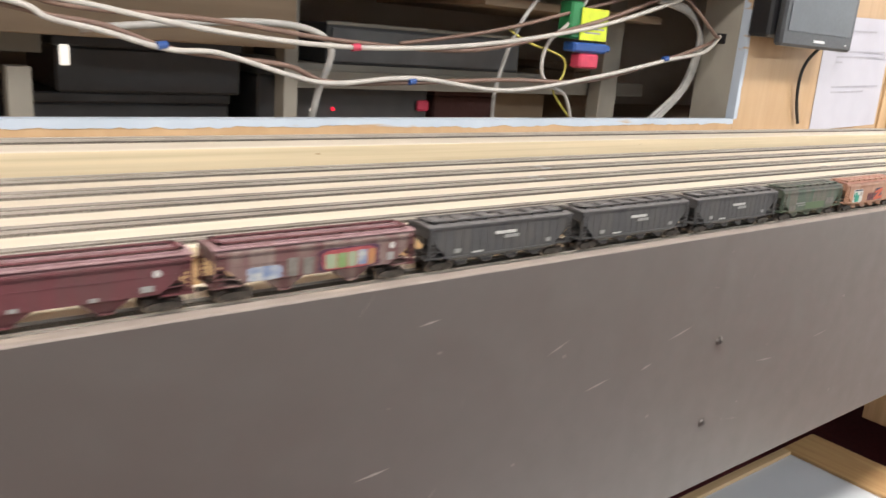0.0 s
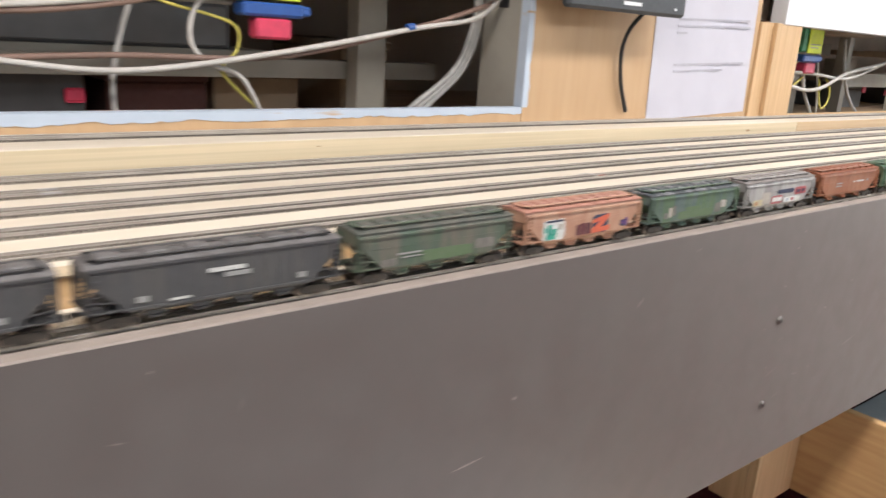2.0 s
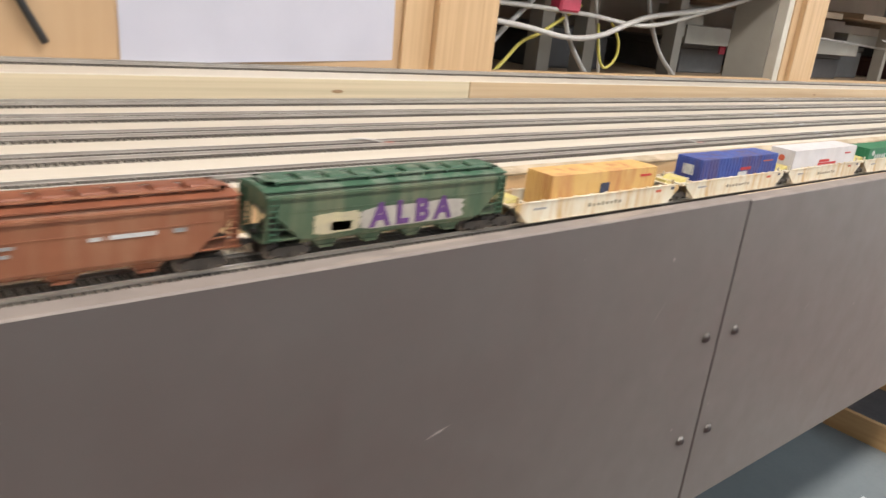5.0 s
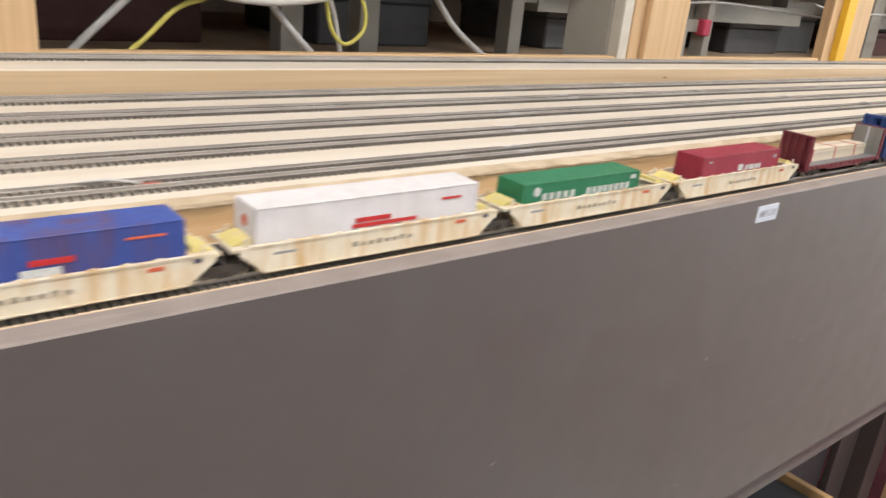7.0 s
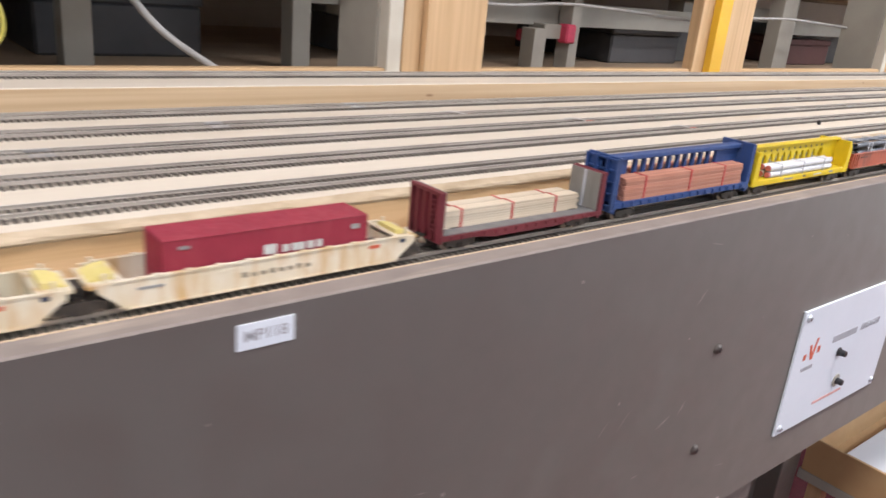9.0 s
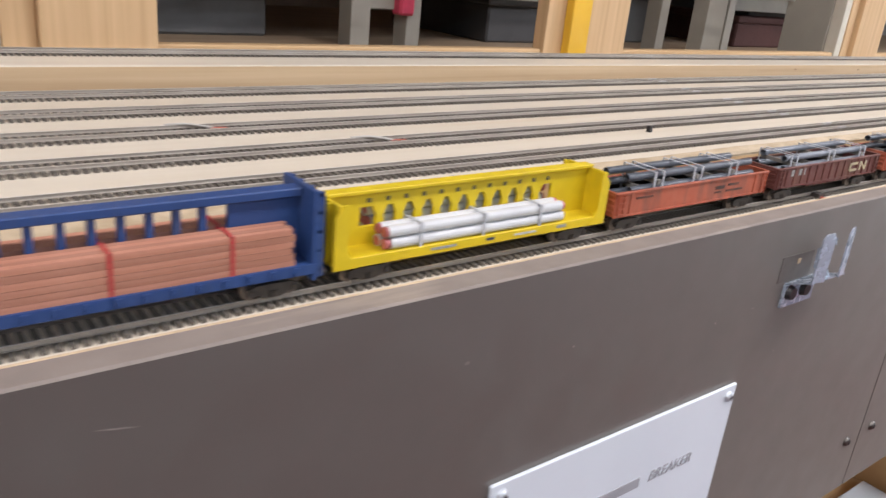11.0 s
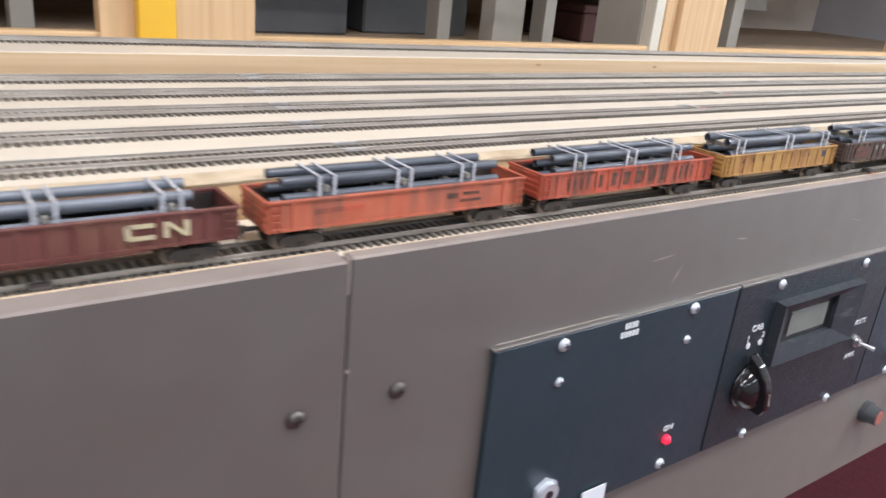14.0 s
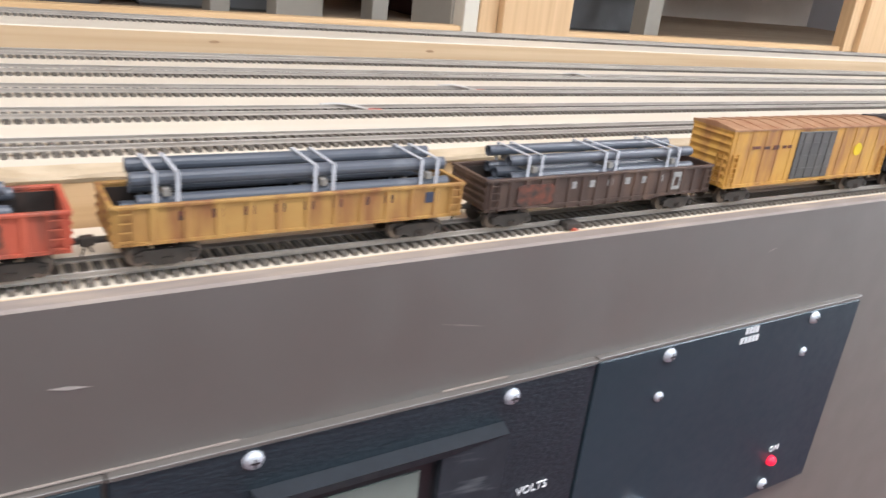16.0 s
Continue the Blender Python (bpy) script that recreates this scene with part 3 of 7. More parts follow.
def covered_hopper(x0, x1, body, roof, trim, label, ribs=0, bays=3, curved=True, hatches=8, walk_ring=True, marks=(), group="covered hoppers in the train"):
    mid, hl = (x0 + x1) / 2, (x1 - x0) / 2 - 0.0085
    car = thing("covered_hopper", label, "freight wagon", (mid, FRONT_Y, CAR_Z), group)
    zt, zb, ze = 0.0385, 0.0105 if bays == 2 else 0.0078, 0.0285
    bm = bmesh.new()
    out = [(-hl, zt), (hl, zt), (hl, ze), (hl - 0.003, ze - 0.002), (hl - 0.024, zb), (-hl + 0.024, zb), (-hl + 0.003, ze - 0.002), (-hl, ze)]
    prism(bm, out, -0.0170, 0.0170)
    if curved:
        bmesh.ops.bevel(bm, geom=[e for e in bm.edges if all(abs(v.co.z - zt) < 1e-6 for v in e.verts) and abs(e.verts[0].co.y - e.verts[1].co.y) < 1e-6], offset=0.004, segments=4, affect="EDGES", profile=0.5)
    for s in (-1, 1):
        ya, yb = sorted((s * 0.0168, s * 0.0181))
        box(bm, -hl, hl, ya, yb, 0.0336 if curved else 0.0368, 0.0352 if curved else 0.0386)      # top chord
        if ribs:
            box(bm, -hl + 0.022, hl - 0.022, ya, yb, 0.0074, 0.0092)                              # side sill
        for x in (-hl + 0.0012, hl - 0.0012):
            box(bm, x - 0.0012, x + 0.0012, *sorted((s * 0.0155, s * 0.0178)), 0.0080, zt - 0.003)
        if curved and not ribs:
            box(bm, -hl + 0.012, hl - 0.012, *sorted((s * 0.0168, s * 0.0173)), 0.0245, 0.0251)
        for i in range(ribs):
            x = -hl + 0.02 + (2 * hl - 0.04) * i / (ribs - 1)
            box(bm, x - 0.0006, x + 0.0006, *sorted((s * 0.0168, s * 0.0174)), 0.009, 0.0370)
    if bays > 2:
        section(bm, [(-0.0169, 0.0080), (0.0169, 0.0080), (0.0154, 0.0058), (0.0128, 0.0038), (-0.0128, 0.0038), (-0.0154, 0.0058)], -hl + 0.026, hl - 0.026)
    part("body", bm, body, car)
    # roof with its walkways and hatches
    rf = bmesh.new()
    section(rf, [(-0.0172, 0.0383), (-0.0172, 0.0390), (-0.009, 0.0405), (0, 0.0409), (0.009, 0.0405), (0.0172, 0.0390), (0.0172, 0.0383)], -hl - 0.0012, hl + 0.0012)
    r = part("roof", rf, roof, car)
    if walk_ring:
        w = bmesh.new()
        for s in (-1, 1):
            ya, yb = sorted((s * 0.0075, s * 0.0118))
            box(w, -hl + 0.004, hl - 0.004, ya, yb, 0.0421, 0.0426)
            for i in range(9):
                x = -hl + 0.01 + (2 * hl - 0.02) * i / 8
                box(w, x - 0.0005, x + 0.0005, ya, yb, 0.0400, 0.0421)
        for s in (-1, 1):
            xa, xb = sorted((s * (hl - 0.004), s * (hl - 0.009)))
            box(w, xa, xb, -0.0118, 0.0118, 0.0421, 0.0426)
        part("running_board", w, trim, r)
    if bays == 2:
        for y in (-0.0135, 0.0, 0.0135):
            rb = bmesh.new()
            box(rb, -hl + 0.006, hl - 0.006, y - 0.0007, y + 0.0007, 0.0392, 0.0412 if y else 0.0426, bevel=0.0002)
            part("roof_rib", rb, roof, r)
    for i in range(hatches):
        x = -hl + 0.017 + (2 * hl - 0.034) * i / max(hatches - 1, 1)
        hb = bmesh.new()
        box(hb, x - 0.0072, x + 0.0072, -0.0062, 0.0062, 0.0404, 0.0432, bevel=0.0009)
        part("roof_hatch", hb, roof, r)
    for i in range(bays):
        x = (i - (bays - 1) / 2) * (2 * hl - 0.062) / bays * 1.04
        ob = bmesh.new()
        top = 0.0107 if bays == 2 else 0.0042
        prism(ob, [(x - 0.0105 - (top - 0.0042) * 1.6, top), (x + 0.0105 + (top - 0.0042) * 1.6, top), (x + 0.0070, 0.0010), (x + 0.0045, -0.0012), (x - 0.0045, -0.0012), (x - 0.0070, 0.0010)], -0.0118, 0.0118)
        box(ob, x - 0.005, x + 0.005, -0.0132, 0.0132, -0.0014, 0.0004)
        part("outlet_bay", ob, body, car)
    for s in (-1, 1):
        ef = bmesh.new()
        xa, xb = sorted((s * (hl - 0.022), s * (hl + 0.002)))
        box(ef, xa, xb, -0.0172, 0.0172, 0.0080, 0.0090)
        for y in (-0.006, 0.006):
            rod(ef, (s * (hl - 0.002), y, 0.0074), (s * (hl - 0.002), y, ze), 0.0006, 6)
        rod(ef, (s * hl, -0.016, 0.015), (s * hl, 0.016, 0.015), 0.0005, 6)
        rod(ef, (s * (hl - 0.001), -0.0165, 0.0155), (s * (hl - 0.019), -0.0165, 0.0145), 0.0005, 6)
        part("end_platform", ef, body, car)
        part("ladder", ladder_bm(s * (hl - 0.0042), -0.0186, 0.008, 0.0365, 8), trim, car)
        part("ladder", ladder_bm(s * (hl - 0.0042), 0.0186, 0.008, 0.0365, 8), trim, car)
        part("end_ladder", ladder_bm(-0.011, 0, 0.008, 0.036, 8), trim, car).matrix_basis = pose(s * (hl + 0.0008), 0, 0, 0, 0, 90 * s)
    part("centre_sill", boxes((-hl, hl, -0.003, 0.003, 0.0088 if bays == 2 else 0.0040, 0.0106)), TRUCK_PAINT, car)
    bk = bmesh.new()
    rod(bk, (-hl + 0.012, 0.004, 0.013), (-hl + 0.012, -0.010, 0.013), 0.0042, 12)
    part("brake_cylinder", bk, TRUCK_PAINT, car)
    running_gear(car, hl - 0.019, hl + 0.0025)
    patches(car, "marking", marks, -0.0180 if ribs else -0.0175)
    return car


J = {"m0": -0.1674, "m1": 0.0346, "b1": 0.2359, "b2": 0.4389, "b3": 0.6431, "g1": 0.8439, "o1": 1.0282, "g2": 1.2176, "gy": 1.4093, "br": 1.6002, "al": 1.8019,
     "w1": 2.0126, "w2": 2.243, "w3": 2.445, "w4": 2.647, "w5": 2.8455, "fl": 3.06, "cb": 3.252, "yc": 3.468, "n1": 3.677, "n2": 3.8745, "n3": 4.066, "n4": 4.258, "n5": 4.4545, "n6": 4.638, "bx": 4.829, "lb": 5.029}

WHITE_MARK = material("faded_white_lettering", (0.62, 0.62, 0.60), 0.6, alt=(0.42, 0.42, 0.41), scale=500)
GREY_MARK = material("faded_grey_lettering", (0.34, 0.34, 0.33), 0.6, alt=(0.22, 0.22, 0.22), scale=500)
MAROON = paint("faded_maroon_paint", (0.135, 0.040, 0.048), (0.105, 0.055, 0.055), (0.4, 0.8), alt=(0.11, 0.03, 0.038))
# roof colour paler than the maroon sides
MAROON_ROOF = paint("pale_maroon_roof", (0.30, 0.19, 0.20), (0.19, 0.10, 0.10), (0.5, 0.8))
MAROON_WORN = paint("worn_maroon_paint", (0.16, 0.075, 0.075), (0.25, 0.2, 0.18), (0.42, 0.68))
BLACK_CAR = paint("black_hopper_paint", (0.070, 0.070, 0.074), (0.098, 0.092, 0.086), (0.45, 0.85))
# roof colour paler than the black sides
BLACK_ROOF = paint("grey_black_roof", (0.155, 0.150, 0.152), (0.09, 0.086, 0.084), (0.45, 0.75))
GREEN_DARK = paint("dark_green_hopper_paint", (0.072, 0.098, 0.078), (0.155, 0.128, 0.108), (0.42, 0.70), alt=(0.065, 0.115, 0.065))
GREEN_ROOF = paint("dull_green_grey_roof", (0.075, 0.085, 0.075), (0.14, 0.13, 0.11))
OXIDE = paint("faded_oxide_paint", (0.38, 0.19, 0.125), (0.47, 0.30, 0.21), (0.40, 0.70), alt=(0.42, 0.24, 0.165))
OXIDE_ROOF = paint("faded_oxide_roof", (0.42, 0.21, 0.16), (0.27, 0.12, 0.08), (0.5, 0.75))
TEAL_GREEN = paint("teal_green_hopper_paint", (0.066, 0.104, 0.098), (0.080, 0.135, 0.060), (0.42, 0.66), alt=(0.14, 0.17, 0.165))
# dark roof broken by pale streaks
TEAL_ROOF = paint("pale_streaked_blue_black_roof", (0.060, 0.070, 0.078), (0.36, 0.37, 0.38), (0.52, 0.72))
GREY_CAR = paint("weathered_grey_paint", (0.27, 0.26, 0.25), (0.42, 0.41, 0.40), (0.42, 0.7), alt=(0.20, 0.19, 0.185))
GREY_ROOF = paint("weathered_grey_roof", (0.24, 0.22, 0.21), (0.14, 0.12, 0.11))
BROWN_CAR = paint("red_brown_hopper_paint", (0.27, 0.098, 0.048), (0.33, 0.16, 0.09), (0.45, 0.8))
BROWN_ROOF = paint("red_brown_roof", (0.26, 0.085, 0.042), (0.18, 0.06, 0.03))
FOREST = paint("forest_green_hopper_paint", (0.062, 0.108, 0.060), (0.16, 0.165, 0.10), (0.44, 0.72))
FOREST_TRIM = paint("forest_green_trim", (0.05, 0.12, 0.07), (0.2, 0.24, 0.18), (0.5, 0.7))
GRAF_BLUE = material("pale_blue_spray_paint", (0.16, 0.22, 0.36), 0.6, alt=(0.45, 0.45, 0.43), scale=140, amount=0.6)
GRAF_MULTI = material("sage_green_spray_paint", (0.24, 0.33, 0.24), 0.6, alt=(0.33, 0.34, 0.22), scale=110, amount=0.7)
GRAF_RED = material("crimson_spray_paint", (0.27, 0.05, 0.065), 0.6, alt=(0.42, 0.1, 0.1), scale=200)
GRAF_PLUM = material("dark_plum_spray_paint", (0.095, 0.028, 0.05), 0.6, alt=(0.05, 0.035, 0.07), scale=100)
GRAF_RUST = material("rust_orange_spray_paint", (0.42, 0.19, 0.08), 0.6, alt=(0.34, 0.2, 0.12), scale=120)
GRAF_WHITE = material("white_spray_paint", (0.62, 0.64, 0.64), 0.6, alt=(0.52, 0.52, 0.48), scale=150)
GRAF_TEAL = material("teal_spray_paint", (0.03, 0.28, 0.22), 0.6, alt=(0.05, 0.36, 0.26), scale=200)
GRAF_ORANGE = material("orange_red_spray_paint", (0.62, 0.13, 0.06), 0.6, alt=(0.5, 0.1, 0.06), scale=200)
GRAF_NAVY = material("navy_spray_paint", (0.04, 0.05, 0.09), 0.6, scale=200)
GRAF_PURPLE = material("purple_spray_paint", (0.13, 0.05, 0.19), 0.6, scale=200)
GRAF_CREAM = material("cream_yellow_spray_paint", (0.50, 0.44, 0.27), 0.6, alt=(0.42, 0.36, 0.26), scale=150)
GRAF_GREEN = material("lime_green_spray_paint", (0.16, 0.27, 0.09), 0.6, alt=(0.22, 0.32, 0.16), scale=120)
GRAF_MOSS = material("moss_green_spray_paint", (0.085, 0.14, 0.065), 0.6, alt=(0.11, 0.15, 0.09), scale=120)
BUFF_DIM = material("dull_buff_patch", (0.20, 0.185, 0.165), 0.65, alt=(0.13, 0.12, 0.11), scale=150)
BUFF_PATCH = material("buff_grey_patch", (0.42, 0.38, 0.33), 0.65, alt=(0.34, 0.31, 0.28), scale=150)


def round_mark(car, x, z, r, m, label, y=-0.0181, seg=18):
    bm = bmesh.new()
    rod(bm, (x, y + 0.0002, z), (x, y - 0.0002, z), r, seg)
    part("round_mark", bm, m, car, label)


def plain_logo(x, z, w, h):
    return [(x - w / 2, x + w * 0.42, z + h * 0.1, z + h / 2, WHITE_MARK, "white lettering bar"), (x - w * 0.1, x + w * 0.55, z - h / 2, z - h * 0.08, GREY_MARK, "grey lettering bar")]


def small_data(hl):
    return [(-hl + 0.030, -hl + 0.038, 0.0125, 0.0165, GREY_MARK, ""), (hl - 0.036, hl - 0.029, 0.0125, 0.0165, GREY_MARK, ""), (-hl + 0.052, -hl + 0.066, 0.0105, 0.0122, WHITE_MARK, "")]


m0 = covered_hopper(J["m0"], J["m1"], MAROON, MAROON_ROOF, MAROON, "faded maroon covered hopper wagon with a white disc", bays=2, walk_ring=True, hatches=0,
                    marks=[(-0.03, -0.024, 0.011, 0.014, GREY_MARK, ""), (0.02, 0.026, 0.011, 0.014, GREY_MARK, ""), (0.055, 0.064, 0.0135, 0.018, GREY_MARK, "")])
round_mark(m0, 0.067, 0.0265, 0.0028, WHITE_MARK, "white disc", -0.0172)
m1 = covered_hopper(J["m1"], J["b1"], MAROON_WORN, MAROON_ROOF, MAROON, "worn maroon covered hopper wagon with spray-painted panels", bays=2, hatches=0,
                    marks=[(-0.066, -0.036, 0.0108, 0.0225, GRAF_BLUE, "pale blue graffiti"), (-0.032, -0.022, 0.0110, 0.0270, BUFF_DIM, "grey overpainted patch"), (-0.018, -0.008, 0.0112, 0.0260, BUFF_DIM, "grey overpainted patch"),
                           (-0.004, 0.056, 0.0110, 0.0312, GRAF_PLUM, "dark plum graffiti outline"), (0.064, 0.071, 0.0145, 0.0215, GREY_MARK, "")])
patches(m1, "graffiti", [(-0.001, 0.053, 0.0120, 0.0296, GRAF_RED, "crimson graffiti panel")], -0.0178)
patches(m1, "graffiti", [(0.0025, 0.0130, 0.0132, 0.0262, GRAF_MULTI, "sage green graffiti letter"), (0.0140, 0.0230, 0.0130, 0.0262, GRAF_GREEN, "lime green graffiti letter"), (0.0240, 0.0325, 0.0132, 0.0265, GRAF_MULTI, "sage green graffiti letter"), (0.0335, 0.0430, 0.0135, 0.0272, GRAF_BLUE, "blue graffiti letter"), (0.0438, 0.0515, 0.0130, 0.0270, GRAF_RUST, "rust orange graffiti letter")], -0.0181)
round_mark(m1, 0.069, 0.0275, 0.0028, WHITE_MARK, "white disc", -0.0172)

for key, nxt in (("b1", "b2"), ("b2", "b3"), ("b3", "g1")):
    hl = (J[nxt] - J[key]) / 2 - 0.0085
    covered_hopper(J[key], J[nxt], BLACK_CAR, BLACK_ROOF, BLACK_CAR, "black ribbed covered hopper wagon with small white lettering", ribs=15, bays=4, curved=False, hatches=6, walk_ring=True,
                   marks=plain_logo(0.002, 0.0255, 0.03, 0.0075) + small_data(hl))
covered_hopper(J["g1"], J["o1"], GREEN_DARK, GREEN_ROOF, GREEN_DARK, "dark green covered hopper wagon with brown dust", bays=3, hatches=9,
               marks=[(-0.045, -0.02, 0.0175, 0.0190, GREY_MARK, "faded lettering bar"), (-0.040, -0.018, 0.0145, 0.0156, GREY_MARK, "faded lettering bar"), (-0.020, 0.036, 0.0085, 0.0185, GRAF_MOSS, "dull green graffiti"), (0.040, 0.062, 0.0125, 0.0215, BUFF_DIM, "dull buff patch"), (-0.062, -0.046, 0.0090, 0.0150, BUFF_DIM, "dull brown patch")])
o1 = covered_hopper(J["o1"], J["g2"], OXIDE, OXIDE_ROOF, OXIDE, "faded oxide-pink covered hopper wagon with graffiti", bays=4, hatches=9,
                    marks=[(-0.062, -0.031, 0.0080, 0.0290, GRAF_WHITE, "white graffiti panel"), (0.010, 0.034, 0.0086, 0.0282, GRAF_NAVY, "navy graffiti panel"), (0.054, 0.066, 0.0115, 0.0190, GRAF_NAVY, "dark graffiti scrawl")])
patches(o1, "graffiti", [(-0.060, -0.034, 0.0262, 0.0284, GRAF_NAVY, "dark graffiti edge"), (-0.0140, -0.0085, 0.0090, 0.0205, MAROON, "maroon graffiti letter"), (-0.0075, -0.0010, 0.0092, 0.0215, MAROON, "maroon graffiti letter"), (0.0000, 0.0075, 0.0090, 0.0212, MAROON, "maroon graffiti letter"), (0.056, 0.060, 0.0135, 0.0185, GRAF_PURPLE, "purple graffiti scrawl"), (0.0615, 0.0645, 0.0125, 0.0205, GRAF_PURPLE, "purple graffiti scrawl")], -0.0178)
bm = bmesh.new()
prism(bm, [(0.010, 0.0228), (0.034, 0.0282), (0.034, 0.0235), (0.022, 0.0142), (0.036, 0.0158), (0.036, 0.0105), (0.009, 0.0090), (0.009, 0.0132), (0.022, 0.0215), (0.010, 0.0190)], -0.0181, -0.0177)
part("graffiti", bm, GRAF_ORANGE, o1, "orange zigzag graffiti stroke")
patches(o1, "graffiti", [(-0.0570, -0.0440, 0.0092, 0.0150, GRAF_TEAL, "teal graffiti figure"), (-0.0560, -0.0500, 0.0140, 0.0245, GRAF_TEAL, "teal graffiti figure"), (-0.0490, -0.0430, 0.0135, 0.0200, GRAF_TEAL, "teal graffiti figure"), (-0.0605, -0.0575, 0.0165, 0.0220, GRAF_TEAL, "teal graffiti figure"), (-0.0400, -0.0350, 0.0180, 0.0240, BUFF_PATCH, "pale graffiti scrawl")], -0.0180)
g2 = covered_hopper(J["g2"], J["gy"], TEAL_GREEN, TEAL_ROOF, TEAL_GREEN, "chalky teal-green covered hopper wagon with green graffiti", bays=4, hatches=9,
                    marks=[(-0.034, 0.036, 0.0082, 0.0172, GRAF_MOSS, "long dull green graffiti patch"), (-0.020, 0.010, 0.0172, 0.0215, GRAF_MOSS, "dull green graffiti patch"), (0.040, 0.052, 0.0100, 0.0215, BUFF_DIM, "dull buff patch"), (0.050, 0.062, 0.0150, 0.0240, BUFF_PATCH, "buff patch"), (-0.052, -0.046, 0.0120, 0.0235, BUFF_PATCH, "pale graffiti letter"), (-0.045, -0.039, 0.0135, 0.0250, BUFF_DIM, "dull pale graffiti letter"), (-0.060, -0.054, 0.0110, 0.0180, BUFF_DIM, "dull pale patch")])
gy = covered_hopper(J["gy"], J["br"], GREY_CAR, GREY_ROOF, GREY_CAR, "weathered grey covered hopper wagon with coloured graffiti panels", bays=4, hatches=9,
                    marks=[(-0.008, 0.034, 0.0205, 0.0262, GRAF_NAVY, "dark graffiti band"), (-0.066, -0.042, 0.0085, 0.0165, GRAF_CREAM, "pale cream graffiti panel"), (-0.046, -0.026, 0.0100, 0.0250, BUFF_PATCH, "buff graffiti panel"), (-0.022, 0.006, 0.0082, 0.0188, GRAF_RED, "red graffiti panel"), (0.036, 0.066, 0.0165, 0.0265, GRAF_RED, "red graffiti panel"), (0.010, 0.052, 0.0082, 0.0150, GRAF_WHITE, "white graffiti panel")])
patches(gy, "graffiti", [(-0.019, -0.012, 0.0105, 0.0165, GRAF_WHITE, "white graffiti letter"), (-0.011, -0.004, 0.0108, 0.0168, GRAF_WHITE, "white graffiti letter"), (-0.003, 0.004, 0.0108, 0.0165, GRAF_WHITE, "white graffiti letter"), (0.016, 0.022, 0.0095, 0.0135, GRAF_BLUE, "blue graffiti scrawl"), (0.028, 0.036, 0.0095, 0.0135, GRAF_RED, "red graffiti scrawl"), (-0.062, -0.056, 0.0100, 0.0140, GRAF_RUST, "rust graffiti scrawl"), (0.040, 0.050, 0.0190, 0.0235, GRAF_PLUM, "plum graffiti letter"), (0.053, 0.062, 0.0195, 0.0240, GRAF_PLUM, "plum graffiti letter")], -0.0178)
covered_hopper(J["br"], J["al"], BROWN_CAR, BROWN_ROOF, BROWN_CAR, "red-brown covered hopper wagon with white data marks", bays=3, hatches=9,
               marks=[(-0.040, -0.022, 0.0215, 0.0232, GREY_MARK, ""), (-0.040, -0.024, 0.0175, 0.0192, GREY_MARK, ""), (0.012, 0.018, 0.0212, 0.0232, WHITE_MARK, ""), (0.022, 0.046, 0.0212, 0.0235, WHITE_MARK, "white lettering bar"), (0.055, 0.062, 0.0212, 0.0235, GREY_MARK, "")])
al = covered_hopper(J["al"], J["w1"], FOREST, FOREST_TRIM, FOREST_TRIM, "green covered hopper wagon with a purple graffiti word", bays=4, hatches=9,
                    marks=[(-0.030, 0.058, 0.0085, 0.0232, BUFF_PATCH, "buff graffiti ground"), (-0.064, -0.030, 0.0090, 0.0225, GRAF_CREAM, "cream yellow graffiti patch"), (-0.052, -0.036, 0.0105, 0.0165, GRAF_GREEN, "pale green graffiti patch")])
lettering("graffiti_word", "ALBA", 0.0215, GRAF_PURPLE, al, (0.012, -0.0179, 0.0170), depth=0.0002, label="purple spray-painted word", spacing=1.5, bold=0.0009)

# ---- well cars with containers ----
LETTER_GREY = material("worn_dark_lettering", (0.22, 0.20, 0.16), 0.6, alt=(0.45, 0.38, 0.27), scale=350, amount=0.7)
WELL = paint("cream_well_car_paint", (0.64, 0.565, 0.42), (0.52, 0.32, 0.12), (0.46, 0.68), rough=0.6, alt=(0.70, 0.66, 0.57))
WELL_IN = paint("pale_well_inside", (0.62, 0.62, 0.61), (0.50, 0.46, 0.40), (0.55, 0.85))
DECK_YELLOW = paint("pale_yellow_deck_plate", (0.70, 0.60, 0.22), (0.6, 0.5, 0.35), (0.5, 0.8))


